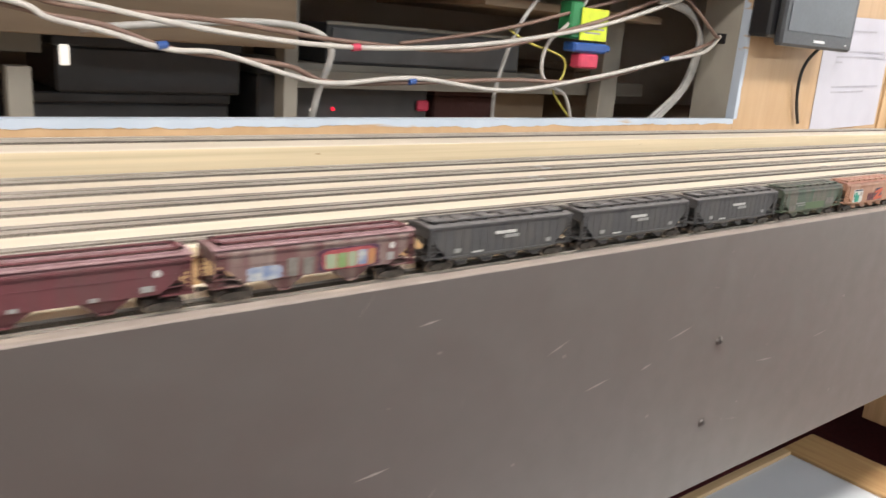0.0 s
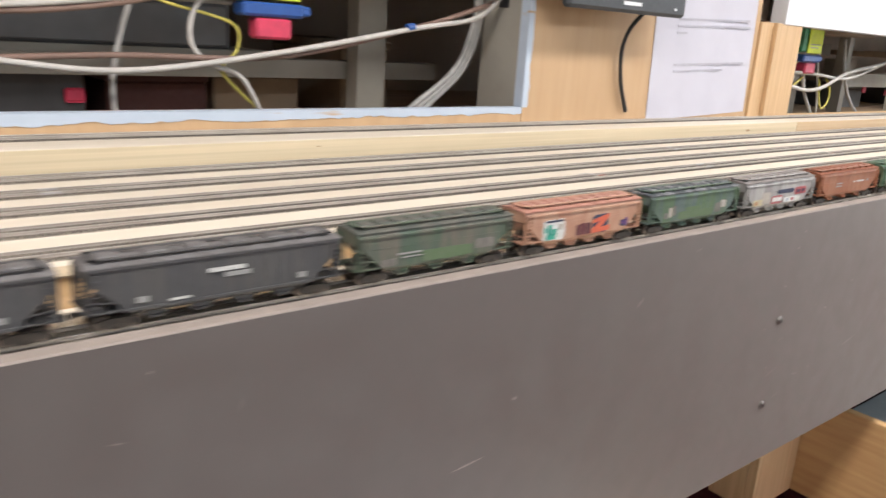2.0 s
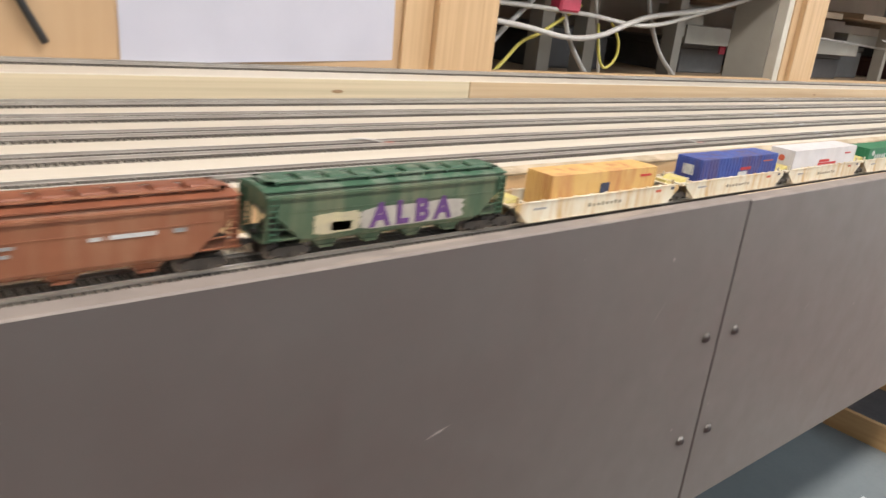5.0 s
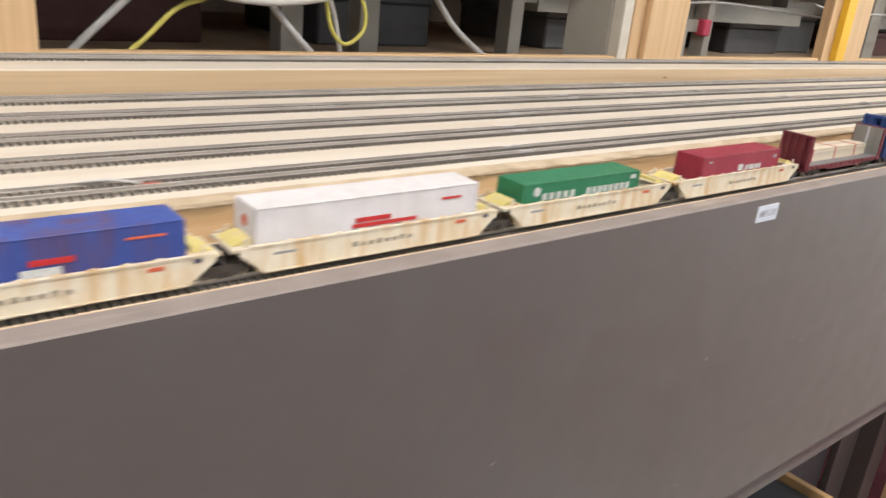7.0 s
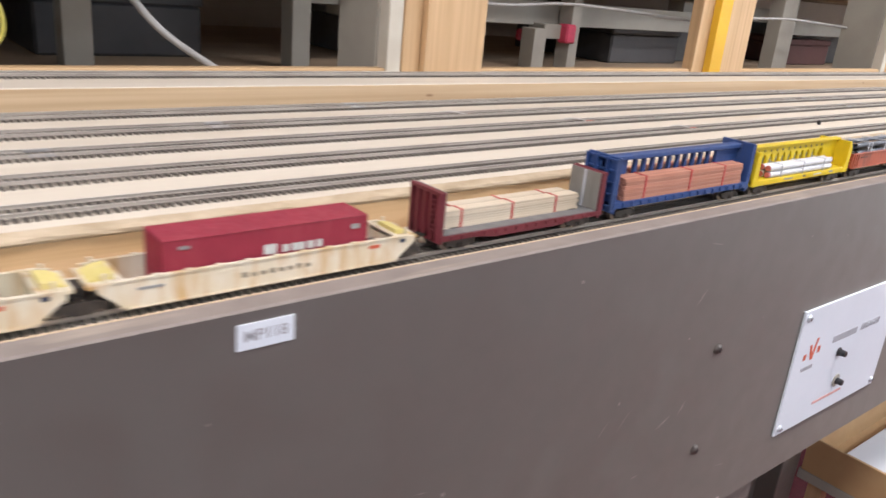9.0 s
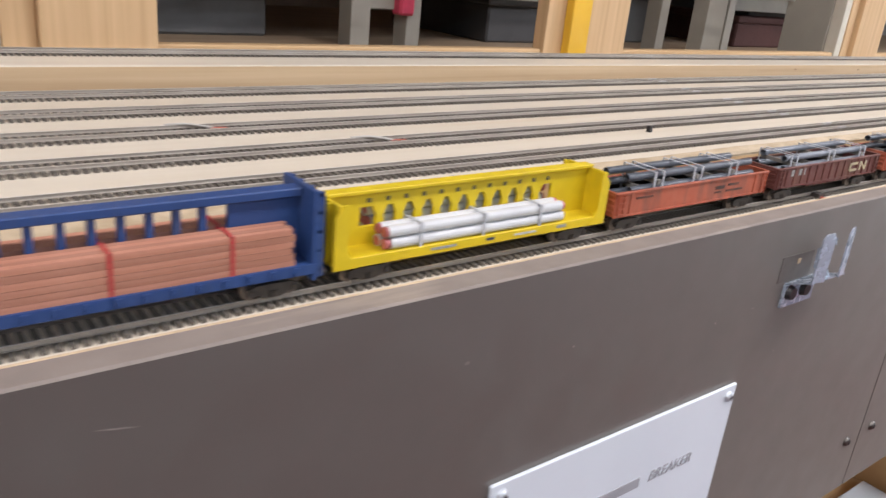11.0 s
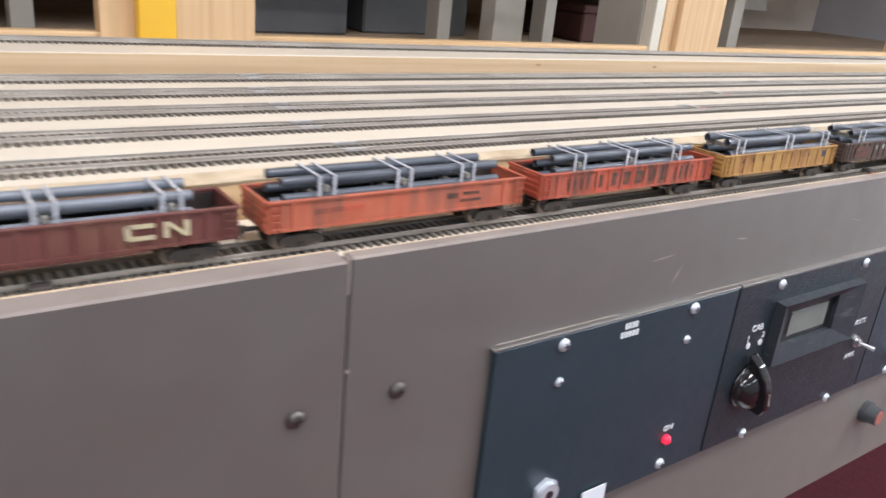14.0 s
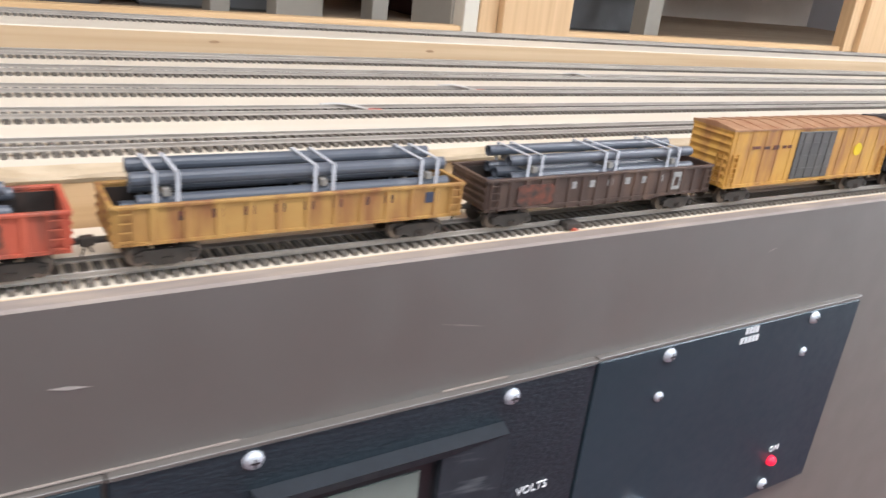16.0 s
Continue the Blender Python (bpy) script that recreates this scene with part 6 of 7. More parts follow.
def led(p, x, z):
    bm = bmesh.new()
    bmesh.ops.create_uvsphere(bm, u_segments=14, v_segments=8, radius=0.0042)
    bmesh.ops.translate(bm, vec=(x, PY - 0.0006, z), verts=bm.verts)
    part("led", bm, LED_RED, p, "glowing red lamp", smooth=True)
    lettering("printed_word", "ON", 0.0072, WHITE_PRINT, p, (x, PY - 0.0004, z + 0.0105))


def name_bars(p, x, z):
    for k in range(4):
        part("lettering_bar", boxes((x - 0.0062 + 0.0034 * k, x - 0.0062 + 0.0034 * k + 0.0022, PY - 0.0005, PY, z + 0.0014, z + 0.0058)), WHITE_PRINT, p)
    for k in range(5):
        part("lettering_bar", boxes((x - 0.0095 + 0.0038 * k, x - 0.0095 + 0.0038 * k + 0.0026, PY - 0.0005, PY, z - 0.0052, z - 0.0008)), WHITE_PRINT, p)


def lower_knob(x, z):
    k = thing("fascia_knob", "short dark round knob with a pinkish face", "knob", (x, 0, z), "knobs under the panels")
    bm = bmesh.new()
    rod(bm, (0, 0, 0), (0, -0.006, 0), 0.0125, 20)
    rod(bm, (0, -0.006, 0), (0, -0.017, 0), 0.0112, 20, r2=0.0098)
    part("knob_body", bm, MONITOR, k)
    bm = bmesh.new()
    rod(bm, (0, -0.017, 0), (0, -0.0178, 0), 0.0082, 18)
    part("knob_face", bm, material("pinkish_knob_face", (0.42, 0.15, 0.12), 0.4, scale=60), k, "pinkish round face")


def socket_plate(x, z):
    s = thing("xlr_socket", "steel three-pin socket plate on the fascia", "socket", (x, 0, z), "sockets under the panels")
    part("plate", boxes((-0.0125, 0.0125, -0.0075, -0.0046, -0.0260, 0.0200, 0.0006)), STEEL, s)
    bm = bmesh.new()
    rod(bm, (0, -0.0075, -0.004), (0, -0.0100, -0.004), 0.0108, 20)
    part("socket_ring", bm, STEEL, s)
    bm = bmesh.new()
    rod(bm, (0, -0.0098, -0.004), (0, -0.0104, -0.004), 0.0086, 20)
    part("socket_face", bm, BLACK, s)
    for k in range(3):
        a = math.pi / 2 + k * 2 * math.pi / 3
        bm = bmesh.new()
        rod(bm, (0.004 * math.cos(a), -0.0100, -0.004 + 0.004 * math.sin(a)), (0.004 * math.cos(a), -0.0115, -0.004 + 0.004 * math.sin(a)), 0.0011, 8)
        part("pin", bm, STEEL, s)
    part("paper_tag", boxes((-0.0105, 0.0145, -0.0068, -0.0060, 0.0215, 0.0350)), PAPER, s, "white paper tag")


p1 = panel(4.2010, 4.4458, "black throttle panel with a jack, a red lamp and steel screws")
for sx, sz in ((4.258, 1.118), (4.391, 1.119), (4.261, 0.975), (4.391, 0.980)):
    at_panel(SCREW_LIGHT, p1, sx, sz)
for sx, sz in ((4.259, 1.090), (4.390, 1.093)):
    at_panel(SCREW_SMALL, p1, sx, sz)
name_bars(p1, 4.3225, 1.1155)
led(p1, 4.392, 1.003)
jack(p1, 4.262, 1.001)
socket_plate(4.3125, 0.9500)
lower_knob(4.262, 0.917)

p2 = panel(4.4480, 4.6985, "black panel with digital meter, pointer knob and toggle switch", PANEL_CRACKLE)
for sx, sz in ((4.505, 1.119), (4.641, 1.118), (4.505, 0.9735), (4.643, 0.9725)):
    at_panel(SCREW_LIGHT, p2, sx, sz)
bezel = bmesh.new()
OUT_BACK = [(4.5040, 1.0435), (4.6385, 1.0435), (4.6385, 1.1035), (4.5040, 1.1035)]
OUT = [(4.5050, 1.0450), (4.6360, 1.0450), (4.6360, 1.1025), (4.5050, 1.1025)]
INN = [(4.5155, 1.0610), (4.5985, 1.0610), (4.5985, 1.0955), (4.5155, 1.0955)]
rings = [[bezel.verts.new((x, y, z)) for x, z in o] for o, y in ((OUT_BACK, PY), (OUT, PY - 0.0092), (INN, PY - 0.0058), (INN, PY - 0.001))]
for a, b in zip(rings, rings[1:]):
    for i in range(4):
        j = (i + 1) % 4
        bezel.faces.new((a[i], a[j], b[j], b[i]))
meter = part("meter_bezel", bezel, BEZEL, p2, "raised black meter frame")
part("display_surround", boxes((INN[0][0], INN[1][0], PY - 0.0014, PY - 0.0006, INN[0][1], INN[2][1])), BLACK, meter)
part("display", boxes((INN[0][0] + 0.0145, INN[1][0] - 0.010, PY - 0.0024, PY - 0.0015, INN[0][1] + 0.0055, INN[2][1] - 0.0065)), LCD, meter, "blank grey-green display")
kb = bmesh.new()
KX, KZ = 4.490, 1.028
rod(kb, (KX, PY, KZ), (KX, PY - 0.003, KZ), 0.0215, 32)
prof = [(0.0205, 0.003), (0.0200, 0.007), (0.0180, 0.0115), (0.0140, 0.0150), (0.0080, 0.0170), (0.001, 0.0176)]
rings = [[kb.verts.new((KX + r * math.cos(a), PY - d, KZ + r * math.sin(a))) for a in (2 * math.pi * k / 32 for k in range(32))] for r, d in prof]
for a, b in zip(rings, rings[1:]):
    for i in range(32):
        kb.faces.new((a[i], a[(i + 1) % 32], b[(i + 1) % 32], b[i]))
kb.faces.new(rings[-1])
part("knob_base", kb, BLACK_GLOSS, p2, "domed gloss black knob", smooth=True)
kb = bmesh.new()
section(kb, [(PY - 0.003, -0.023), (PY - 0.018, -0.023), (PY - 0.0222, -0.016), (PY - 0.0228, 0.002), (PY - 0.0200, 0.016), (PY - 0.0140, 0.027), (PY - 0.0060, 0.034), (PY - 0.003, 0.034)], -0.0042, 0.0042)
bmesh.ops.bevel(kb, geom=list(kb.edges), offset=0.0017, segments=3, affect="EDGES", profile=0.5)
pt = part("pointer", kb, BLACK_GLOSS, p2, "gloss black pointer bar")
pt.matrix_basis = Matrix.Translation((KX, 0, KZ)) @ Matrix.Rotation(radians(-14), 4, "Y")
part("pointer_line", boxes((-0.0005, 0.0005, PY - 0.0231, PY - 0.0226, -0.010, 0.002)), GREY_UP, pt, "pale pointer line")
lettering("printed_word", "CAB", 0.0082, WHITE_PRINT, p2, (4.485, PY - 0.0004, 1.0830))
lettering("printed_word", "1", 0.0078, WHITE_PRINT, p2, (4.475, PY - 0.0004, 1.0745))
lettering("printed_word", "2", 0.0078, WHITE_PRINT, p2, (4.496, PY - 0.0004, 1.0745))
for x in (4.477, 4.494):
    bm = bmesh.new()
    rod(bm, (x, PY, 1.068), (x, PY - 0.0008, 1.068), 0.0028, 14)
    part("dot_mark", bm, WHITE_PRINT, p2)
lettering("printed_word", "VOLTS", 0.0075, WHITE_PRINT, p2, (4.666, PY - 0.0004, 1.0520))
lettering("printed_word", "AMPS", 0.0075, WHITE_PRINT, p2, (4.665, PY - 0.0004, 1.0150))
bm = bmesh.new()
rod(bm, (4.667, PY, 1.031), (4.667, PY - 0.0028, 1.031), 0.0062, 6)
rod(bm, (4.667, PY - 0.0028, 1.031), (4.667, PY - 0.0065, 1.031), 0.0036, 14)
tg = part("toggle_base", bm, STEEL, p2, "steel toggle nut")
bm = bmesh.new()
rod(bm, (4.667, PY - 0.005, 1.031), (4.674, PY - 0.0175, 1.028), 0.0013, 10, r2=0.0024)
part("toggle_lever", bm, STEEL, tg)

p3 = panel(4.7005, 4.9540, "black throttle panel with a jack, a red lamp and steel screws")
for sx, sz in ((4.757, 1.119), (4.8995, 1.120), (4.760, 0.975), (4.899, 0.980)):
    at_panel(SCREW_LIGHT, p3, sx, sz)
for sx, sz in ((4.756, 1.0905), (4.8985, 1.0935)):
    at_panel(SCREW_SMALL, p3, sx, sz)
name_bars(p3, 4.8325, 1.1185)
led(p3, 4.9005, 1.001)
jack(p3, 4.7625, 1.001)
socket_plate(4.822, 0.952)
lower_knob(4.754, 0.923)
# raw edge of the cut-out over the panels
single("panel_trim", boxes((4.199, 4.4470, -0.0044, 0.0002, PTOP + 0.0003, PTOP + 0.0020, 0.0003)), FASCIA, "taupe painted edge over the control panel", "trim", kind="structure")
single("panel_trim", boxes((4.4480, 4.6990, -0.0052, 0.0002, PTOP + 0.0003, PTOP + 0.0024, 0.0003)), FASCIA, "taupe painted edge over the control panel", "trim", kind="structure")
single("panel_trim", boxes((4.7000, 4.956, -0.0040, 0.0002, PTOP + 0.0003, PTOP + 0.0026, 0.0003)), FASCIA, "taupe painted edge over the control panel", "trim", kind="structure")
single("panel_trim", boxes((4.203, 4.31, -0.0013, 0.0002, PTOP + 0.0026, PTOP + 0.0031), (4.395, 4.50, -0.0013, 0.0002, PTOP + 0.0026, PTOP + 0.0031), (4.60, 4.64, -0.0013, 0.0002, PTOP + 0.0026, PTOP + 0.0030)), LIP, "thin raw wood line over the control panels", "trim", kind="structure")

# ---- on the back wall ----
FADED_INK = material("faded_grey_ink", (0.44, 0.44, 0.50), 0.8)
paper = thing("paper_notice", "white printed paper notice on the plywood wall", "notice", (0, WALL_Y, 0))
bm = bmesh.new()
N = 10
cols = []
for i in range(N + 1):
    x = 1.900 + 0.390 * i / N
    y = -0.0016 - 0.0022 * math.sin(math.pi * i / N * 1.3)
    cols.append([bm.verts.new((x, y + d, z)) for z in (1.236, 1.535) for d in (0, 0.0005)])
for a, b in zip(cols, cols[1:]):
    for p, q in ((0, 2), (3, 1), (2, 3), (1, 0)):
        bm.faces.new((a[p], a[q], b[q], b[p]))
bm.faces.new((cols[0][0], cols[0][1], cols[0][3], cols[0][2]))
bm.faces.new((cols[-1][0], cols[-1][2], cols[-1][3], cols[-1][1]))
part("sheet", bm, POSTER, paper)
paper.matrix_basis = Matrix.Translation((1.900, WALL_Y, 1.252)) @ Matrix.Rotation(radians(-2.2), 4, "Y") @ Matrix.Translation((-1.900, 0, -1.252))
for x0, x1, z in ((2.028, 2.178, 1.499), (1.973, 2.248, 1.444), (1.973, 2.253, 1.43), (1.973, 2.008, 1.416), (1.973, 2.243, 1.35), (1.973, 2.158, 1.336)):
    part("lettering_bar", boxes((x0, x1, -0.0046, -0.0042, z - 0.0024, z + 0.0024)), FADED_INK, paper)

mon = thing("small_monitor", "small charcoal flat screen fixed to the wall, switched off", "monitor", (0, 0, 0))
part("case", boxes((1.5447, 1.8782, 0.490, 0.512, 1.444, 1.6588, 0.006)), MONITOR, mon)
part("back_shell", boxes((1.5237, 1.786, 0.5125, 0.566, 1.4612, 1.6283, 0.006)), BLACK, mon)
part("screen", boxes((1.5647, 1.8585, 0.4885, 0.4905, 1.4784, 1.6405)), SCREEN, mon, "dark glossy screen")
part("badge", boxes((1.6863, 1.7373, 0.4885, 0.4902, 1.4573, 1.4634)), WHITE_PRINT, mon)
part("power_lamp", boxes((1.8389, 1.8461, 0.4885, 0.4902, 1.4565, 1.4605)), WHITE_PRINT, mon)
cable("power_cord", [(1.7981, 0.530, 1.4483), (1.7853, 0.548, 1.416), (1.7795, 0.556, 1.3755), (1.7926, 0.560, 1.3148), (1.8221, 0.562, 1.2562)], 0.0042, CABLE_BLACK, "black power cord hanging on the plywood wall")

# ---- cables and things in the first opening ----
UP = [(-0.3378, 1.4559), (-0.013, 1.4217), (0.0849, 1.4107), (0.2767, 1.3856), (0.5113, 1.3757), (0.781, 1.3961), (1.0859, 1.4499), (1.3192, 1.5169), (1.4049, 1.5483)]
LO = [(-0.3381, 1.4357), (-0.0143, 1.4056), (0.0493, 1.3935), (0.1177, 1.3693), (0.2015, 1.3613), (0.2762, 1.3522), (0.3871, 1.3271), (0.469, 1.3201), (0.6301, 1.3242), (0.8468, 1.3194), (1.0864, 1.3409), (1.3266, 1.3936), (1.4589, 1.417), (1.5152, 1.4514)]
cable("white_wire", [(x, 0.63, z) for x, z in UP], 0.0043, CABLE_WHITE, "white insulated wire slung across the opening")
cable("white_wire", [(x, 0.63, z + 0.006 * math.sin(i * 2.6)) for i, (x, z) in enumerate(LO)], 0.0043, CABLE_WHITE, "white insulated wire slung across the opening")
cable("brown_wire", [(x, 0.636 + 0.006 * math.sin(i * 2), z + 0.013 * math.cos(i * 1.9) + 0.004) for i, (x, z) in enumerate(UP)], 0.0042, CABLE_BROWN, "brown wire twisted with the white one")
cable("brown_wire", [(x, 0.636 + 0.006 * math.sin(i * 2), z + 0.011 * math.cos(i * 2.1) + 0.003) for i, (x, z) in enumerate(LO)], 0.0042, CABLE_BROWN, "brown wire twisted with the white one")
for x, z, m in ((0.1934, 1.3613, PLUG_BLUE), (0.623, 1.3242, PLUG_BLUE), (0.5073, 1.3757, PLUG_RED), (1.3185, 1.3936, PLUG_BLUE)):
    bm = bmesh.new()
    rod(bm, (x - 0.007, 0.63, z - 0.001), (x + 0.007, 0.63, z + 0.001), 0.0062, 12)
    single("tape_band", bm, m, "coloured tape band round a white wire", "tape", "tape bands on the wires")
cable("grey_cable", [(0.1076, 0.72, 1.3753), (0.2353, 0.71, 1.3916), (0.374, 0.70, 1.4038), (0.467, 0.70, 1.3958), (0.501, 0.70, 1.3645), (0.4799, 0.70, 1.3019), (0.4596, 0.70, 1.2241)], 0.0060, CABLE_GREY, "grey cable arching in the opening")
for d in (0.0, 0.016, 0.031):
    cable("grey_cable", [(1.3313 + d, 0.70, 1.2199), (1.3826 + d, 0.69, 1.2614), (1.4689 + d * 0.6, 0.685, 1.3302), (1.5027 + d * 0.4, 0.68, 1.4272), (1.4769, 0.67, 1.4726), (1.4083, 0.66, 1.5028 + d * 0.3), (1.305, 0.66, 1.5179)], 0.0055, CABLE_GREY, "thick grey cable bent down beside the side board")
cable("yellow_wire", [(0.8676, 0.66, 1.4265), (0.9169, 0.66, 1.4063), (1.018, 0.66, 1.3822), (1.0266, 0.66, 1.3458), (1.0028, 0.66, 1.3125), (1.0699, 0.66, 1.2499)], 0.0024, CABLE_YELLOW, "thin yellow wire hanging loose")
cable("pale_wire", [(1.0716, 0.645, 1.5176), (1.02, 0.645, 1.4569), (0.9636, 0.65, 1.4064), (0.9527, 0.65, 1.3559), (0.9777, 0.65, 1.3256), (1.0281, 0.65, 1.3054), (1.0678, 0.66, 1.2449)], 0.0038, CABLE_WHITE, "pale wire looping down from the plugs")
cable("pale_wire", [(0.7678, 0.66, 1.5375), (0.8383, 0.65, 1.5073), (0.9497, 0.65, 1.5023), (1.0919, 0.65, 1.5176), (1.2748, 0.65, 1.538)], 0.0046, CABLE_WHITE, "pale wire along the top of the opening")
cable("pale_wire", [(0.9498, 0.66, 1.5074), (0.8982, 0.66, 1.4467), (0.8669, 0.665, 1.376), (0.8505, 0.67, 1.2952), (0.8546, 0.67, 1.2245)], 0.0040, CABLE_GREY, "pale wire hanging down in the opening")
cable("brown_wire", [(0.6137, 0.66, 1.3859), (0.8168, 0.65, 1.4214), (1.0203, 0.645, 1.4721), (1.1933, 0.64, 1.5177)], 0.0036, CABLE_BROWN, "brown wire rising to the plugs")
cable("black_wire", [(1.3458, 0.63, 1.5381), (1.4163, 0.625, 1.4978), (1.4767, 0.62, 1.4574), (1.5071, 0.63, 1.4534)], 0.0042, CABLE_BROWN, "dark wire leading into the hole")


def plug_bundle(x, y, z, label):
    p = thing("plug_bundle", label, "plugs", (x, y, z), "tagged plug bundles in the openings")
    part("tag", boxes((-0.040, 0.040, -0.012, -0.009, 0.0, 0.064, 0.001)), LIME, p, "lime paper tag")
    part("tag_lettering", boxes((-0.028, 0.030, -0.0126, -0.0120, 0.022, 0.025), (-0.028, 0.018, -0.0126, -0.0120, 0.014, 0.017)), GREY_INK, p)
    part("green_block", boxes((-0.066, -0.030, -0.008, 0.030, 0.002, 0.075, 0.004)), PLUG_GREEN, p, "green connector block")
    part("blue_plug", boxes((-0.052, 0.048, -0.012, 0.024, -0.024, -0.004, 0.004), (0.036, 0.060, -0.010, 0.020, -0.020, -0.006, 0.003)), PLUG_BLUE, p, "blue plug")
    part("red_plug", boxes((-0.030, 0.028, -0.010, 0.020, -0.056, -0.026, 0.004)), PLUG_RED, p, "red plug")
    return p


plug_bundle(1.0753, 0.645, 1.4186, "bundle of blue, red and green plugs with a lime tag")
plug_bundle(2.745, 0.665, 1.3965, "bundle of blue and green plugs with a yellow tag")

single("cable_hole", boxes((1.5300, 1.5335, 0.625, 0.650, 1.439, 1.463, 0.001)), BLACK, "dark cable hole in the side board", "hole", kind="structure")

# second opening
cable("white_wire", [(2.4, 0.66, 1.3245), (2.617, 0.66, 1.3095), (2.75, 0.66, 1.2945), (2.844, 0.66, 1.3025), (2.93, 0.66, 1.3295), (3.007, 0.66, 1.3495), (3.224, 0.66, 1.3795), (3.4, 0.66, 1.4195), (3.47, 0.66, 1.4345)], 0.0055, CABLE_WHITE, "white wire slung across the opening")
cable("white_wire", [(2.45, 0.665, 1.3395), (2.6, 0.665, 1.3445), (2.8, 0.665, 1.3395), (3, 0.665, 1.3295), (3.2, 0.665, 1.3695), (3.46, 0.66, 1.4325)], 0.0045, CABLE_WHITE, "white wire slung across the opening")
cable("grey_cable", [(2.5, 0.68, 1.205), (2.534, 0.68, 1.2375), (2.6, 0.68, 1.2995), (2.7, 0.68, 1.3945), (2.72, 0.68, 1.4945)], 0.0050, CABLE_GREY, "grey cable rising in the opening")
cable("yellow_wire", [(2.56, 0.68, 1.205), (2.606, 0.68, 1.2395), (2.65, 0.68, 1.2795), (2.7, 0.68, 1.2995), (2.8, 0.68, 1.3545)], 0.0034, CABLE_YELLOW, "yellow wire rising in the opening")
cable("grey_cable", [(2.87, 0.68, 1.205), (2.83, 0.68, 1.2375), (2.775, 0.68, 1.2975), (2.74, 0.68, 1.3745)], 0.0050, CABLE_GREY, "grey cable rising in the opening")
cable("yellow_wire", [(2.86, 0.68, 1.3245), (2.87, 0.675, 1.2645), (2.895, 0.675, 1.2395), (2.925, 0.675, 1.2595), (2.925, 0.675, 1.2945), (2.9, 0.68, 1.3295)], 0.0030, CABLE_YELLOW, "yellow-green wire hanging in a loop")
cable("pale_wire", [(2.84, 0.69, 1.4145), (2.86, 0.69, 1.3445), (2.885, 0.69, 1.2745), (2.9, 0.69, 1.205)], 0.0036, CABLE_WHITE, "pale wire hanging in the opening")
cable("grey_cable", [(3.02, 0.70, 1.4445), (3.05, 0.70, 1.3545), (3.11, 0.70, 1.2745), (3.19, 0.70, 1.22)], 0.0050, CABLE_GREY, "grey cable hanging in the opening")
# further openings
cable("grey_cable", [(3.402, 0.690, 1.3445), (3.56, 0.74, 1.3395), (3.75, 0.75, 1.3295), (3.95, 0.75, 1.3395), (4.16, 0.66, 1.3295), (4.2, 0.588, 1.3265)], 0.0030, CABLE_GREY, "pale cable along the back of the opening")
cable("grey_cable", [(4.28, 0.70, 1.3545), (4.45, 0.70, 1.3395), (4.7, 0.70, 1.3445), (4.98, 0.68, 1.3345)], 0.0030, CABLE_GREY, "pale cable along the back of the opening")


def lump(name, x0, x1, y0, y1, z0, z1, m, label, category, group=""):
    return single(name, boxes((x0, x1, y0, y1, z0, z1, 0.004)), m, label, category, group)


STORE_GREY = material("dull_grey_case", (0.16, 0.165, 0.17), 0.5, scale=20)
STORE_BLACK = material("black_case", (0.078, 0.078, 0.082), 0.35, scale=20)
STORE_TAN = material("tan_box_board", (0.38, 0.28, 0.19), 0.8, scale=15)
STORE_MAROON = material("maroon_box_board", (0.10, 0.04, 0.035), 0.8, scale=15)
for args in ((-0.42, -0.06, 0.88, 1.2, 1.20, 1.33, STORE_TAN), (0.05, 0.42, 0.95, 1.2, 1.20, 1.265, STORE_BLACK), (0.47, 0.88, 0.93, 1.2, 1.20, 1.325, STORE_BLACK), (0.115, 0.44, 0.941, 1.2, 1.2655, 1.36, STORE_BLACK),
             (0.92, 1.10, 0.96, 1.3, 1.20, 1.29, STORE_MAROON), (1.12, 1.30, 0.98, 1.25, 1.20, 1.30, STORE_TAN), (1.40, 1.52, 0.98, 1.3, 1.20, 1.36, STORE_TAN), (2.52, 2.80, 0.98, 1.3, 1.20, 1.32, STORE_MAROON), (3.02, 3.28, 0.98, 1.3, 1.20, 1.30, STORE_BLACK),
             (3.62, 3.86, 0.98, 1.3, 1.20, 1.29, STORE_GREY), (4.32, 4.60, 0.95, 1.3, 1.20, 1.29, STORE_BLACK), (4.66, 4.90, 1.0, 1.3, 1.20, 1.32, STORE_GREY), (5.18, 5.45, 0.95, 1.3, 1.20, 1.28, STORE_MAROON), (5.30, 5.75, 1.0, 1.35, 1.20, 1.33, STORE_GREY)):
    sx0, sx1, sy0, sy1, sz0, sz1, sm = args
    sb = thing("storage_box", "dim lidded storage box in the dark wall space", "box", (0, 0, 0), "boxes in the wall space")
    part("body", boxes((sx0, sx1, sy0, sy1, sz0, sz1 - 0.018, 0.004)), sm, sb)
    part("lid", boxes((sx0 - 0.003, sx1 + 0.003, sy0 - 0.003, sy1, sz1 - 0.0178, sz1, 0.003)), sm, sb)
for x0, x1, z in ((0.9, 1.48, 1.475), (2.5, 3.4, 1.46), (3.56, 4.15, 1.40), (4.3, 4.97, 1.41), (5.14, 5.8, 1.40)):
    single("inner_shelf", boxes((x0, x1, 0.78, 1.2, z, z + 0.018, 0.001)), SHELF, "brown shelf board in the wall space", "shelf", "shelves in the wall space")
single("hanging_board", boxes((-0.50, 0.485, 0.80, 0.818, 1.362, 1.66, 0.002)), SHELF, "dim brown board hung across the wall space", "board")
rk = thing("equipment_case", "dark grey equipment case with a pale top edge", "case", (0, 0, 0))
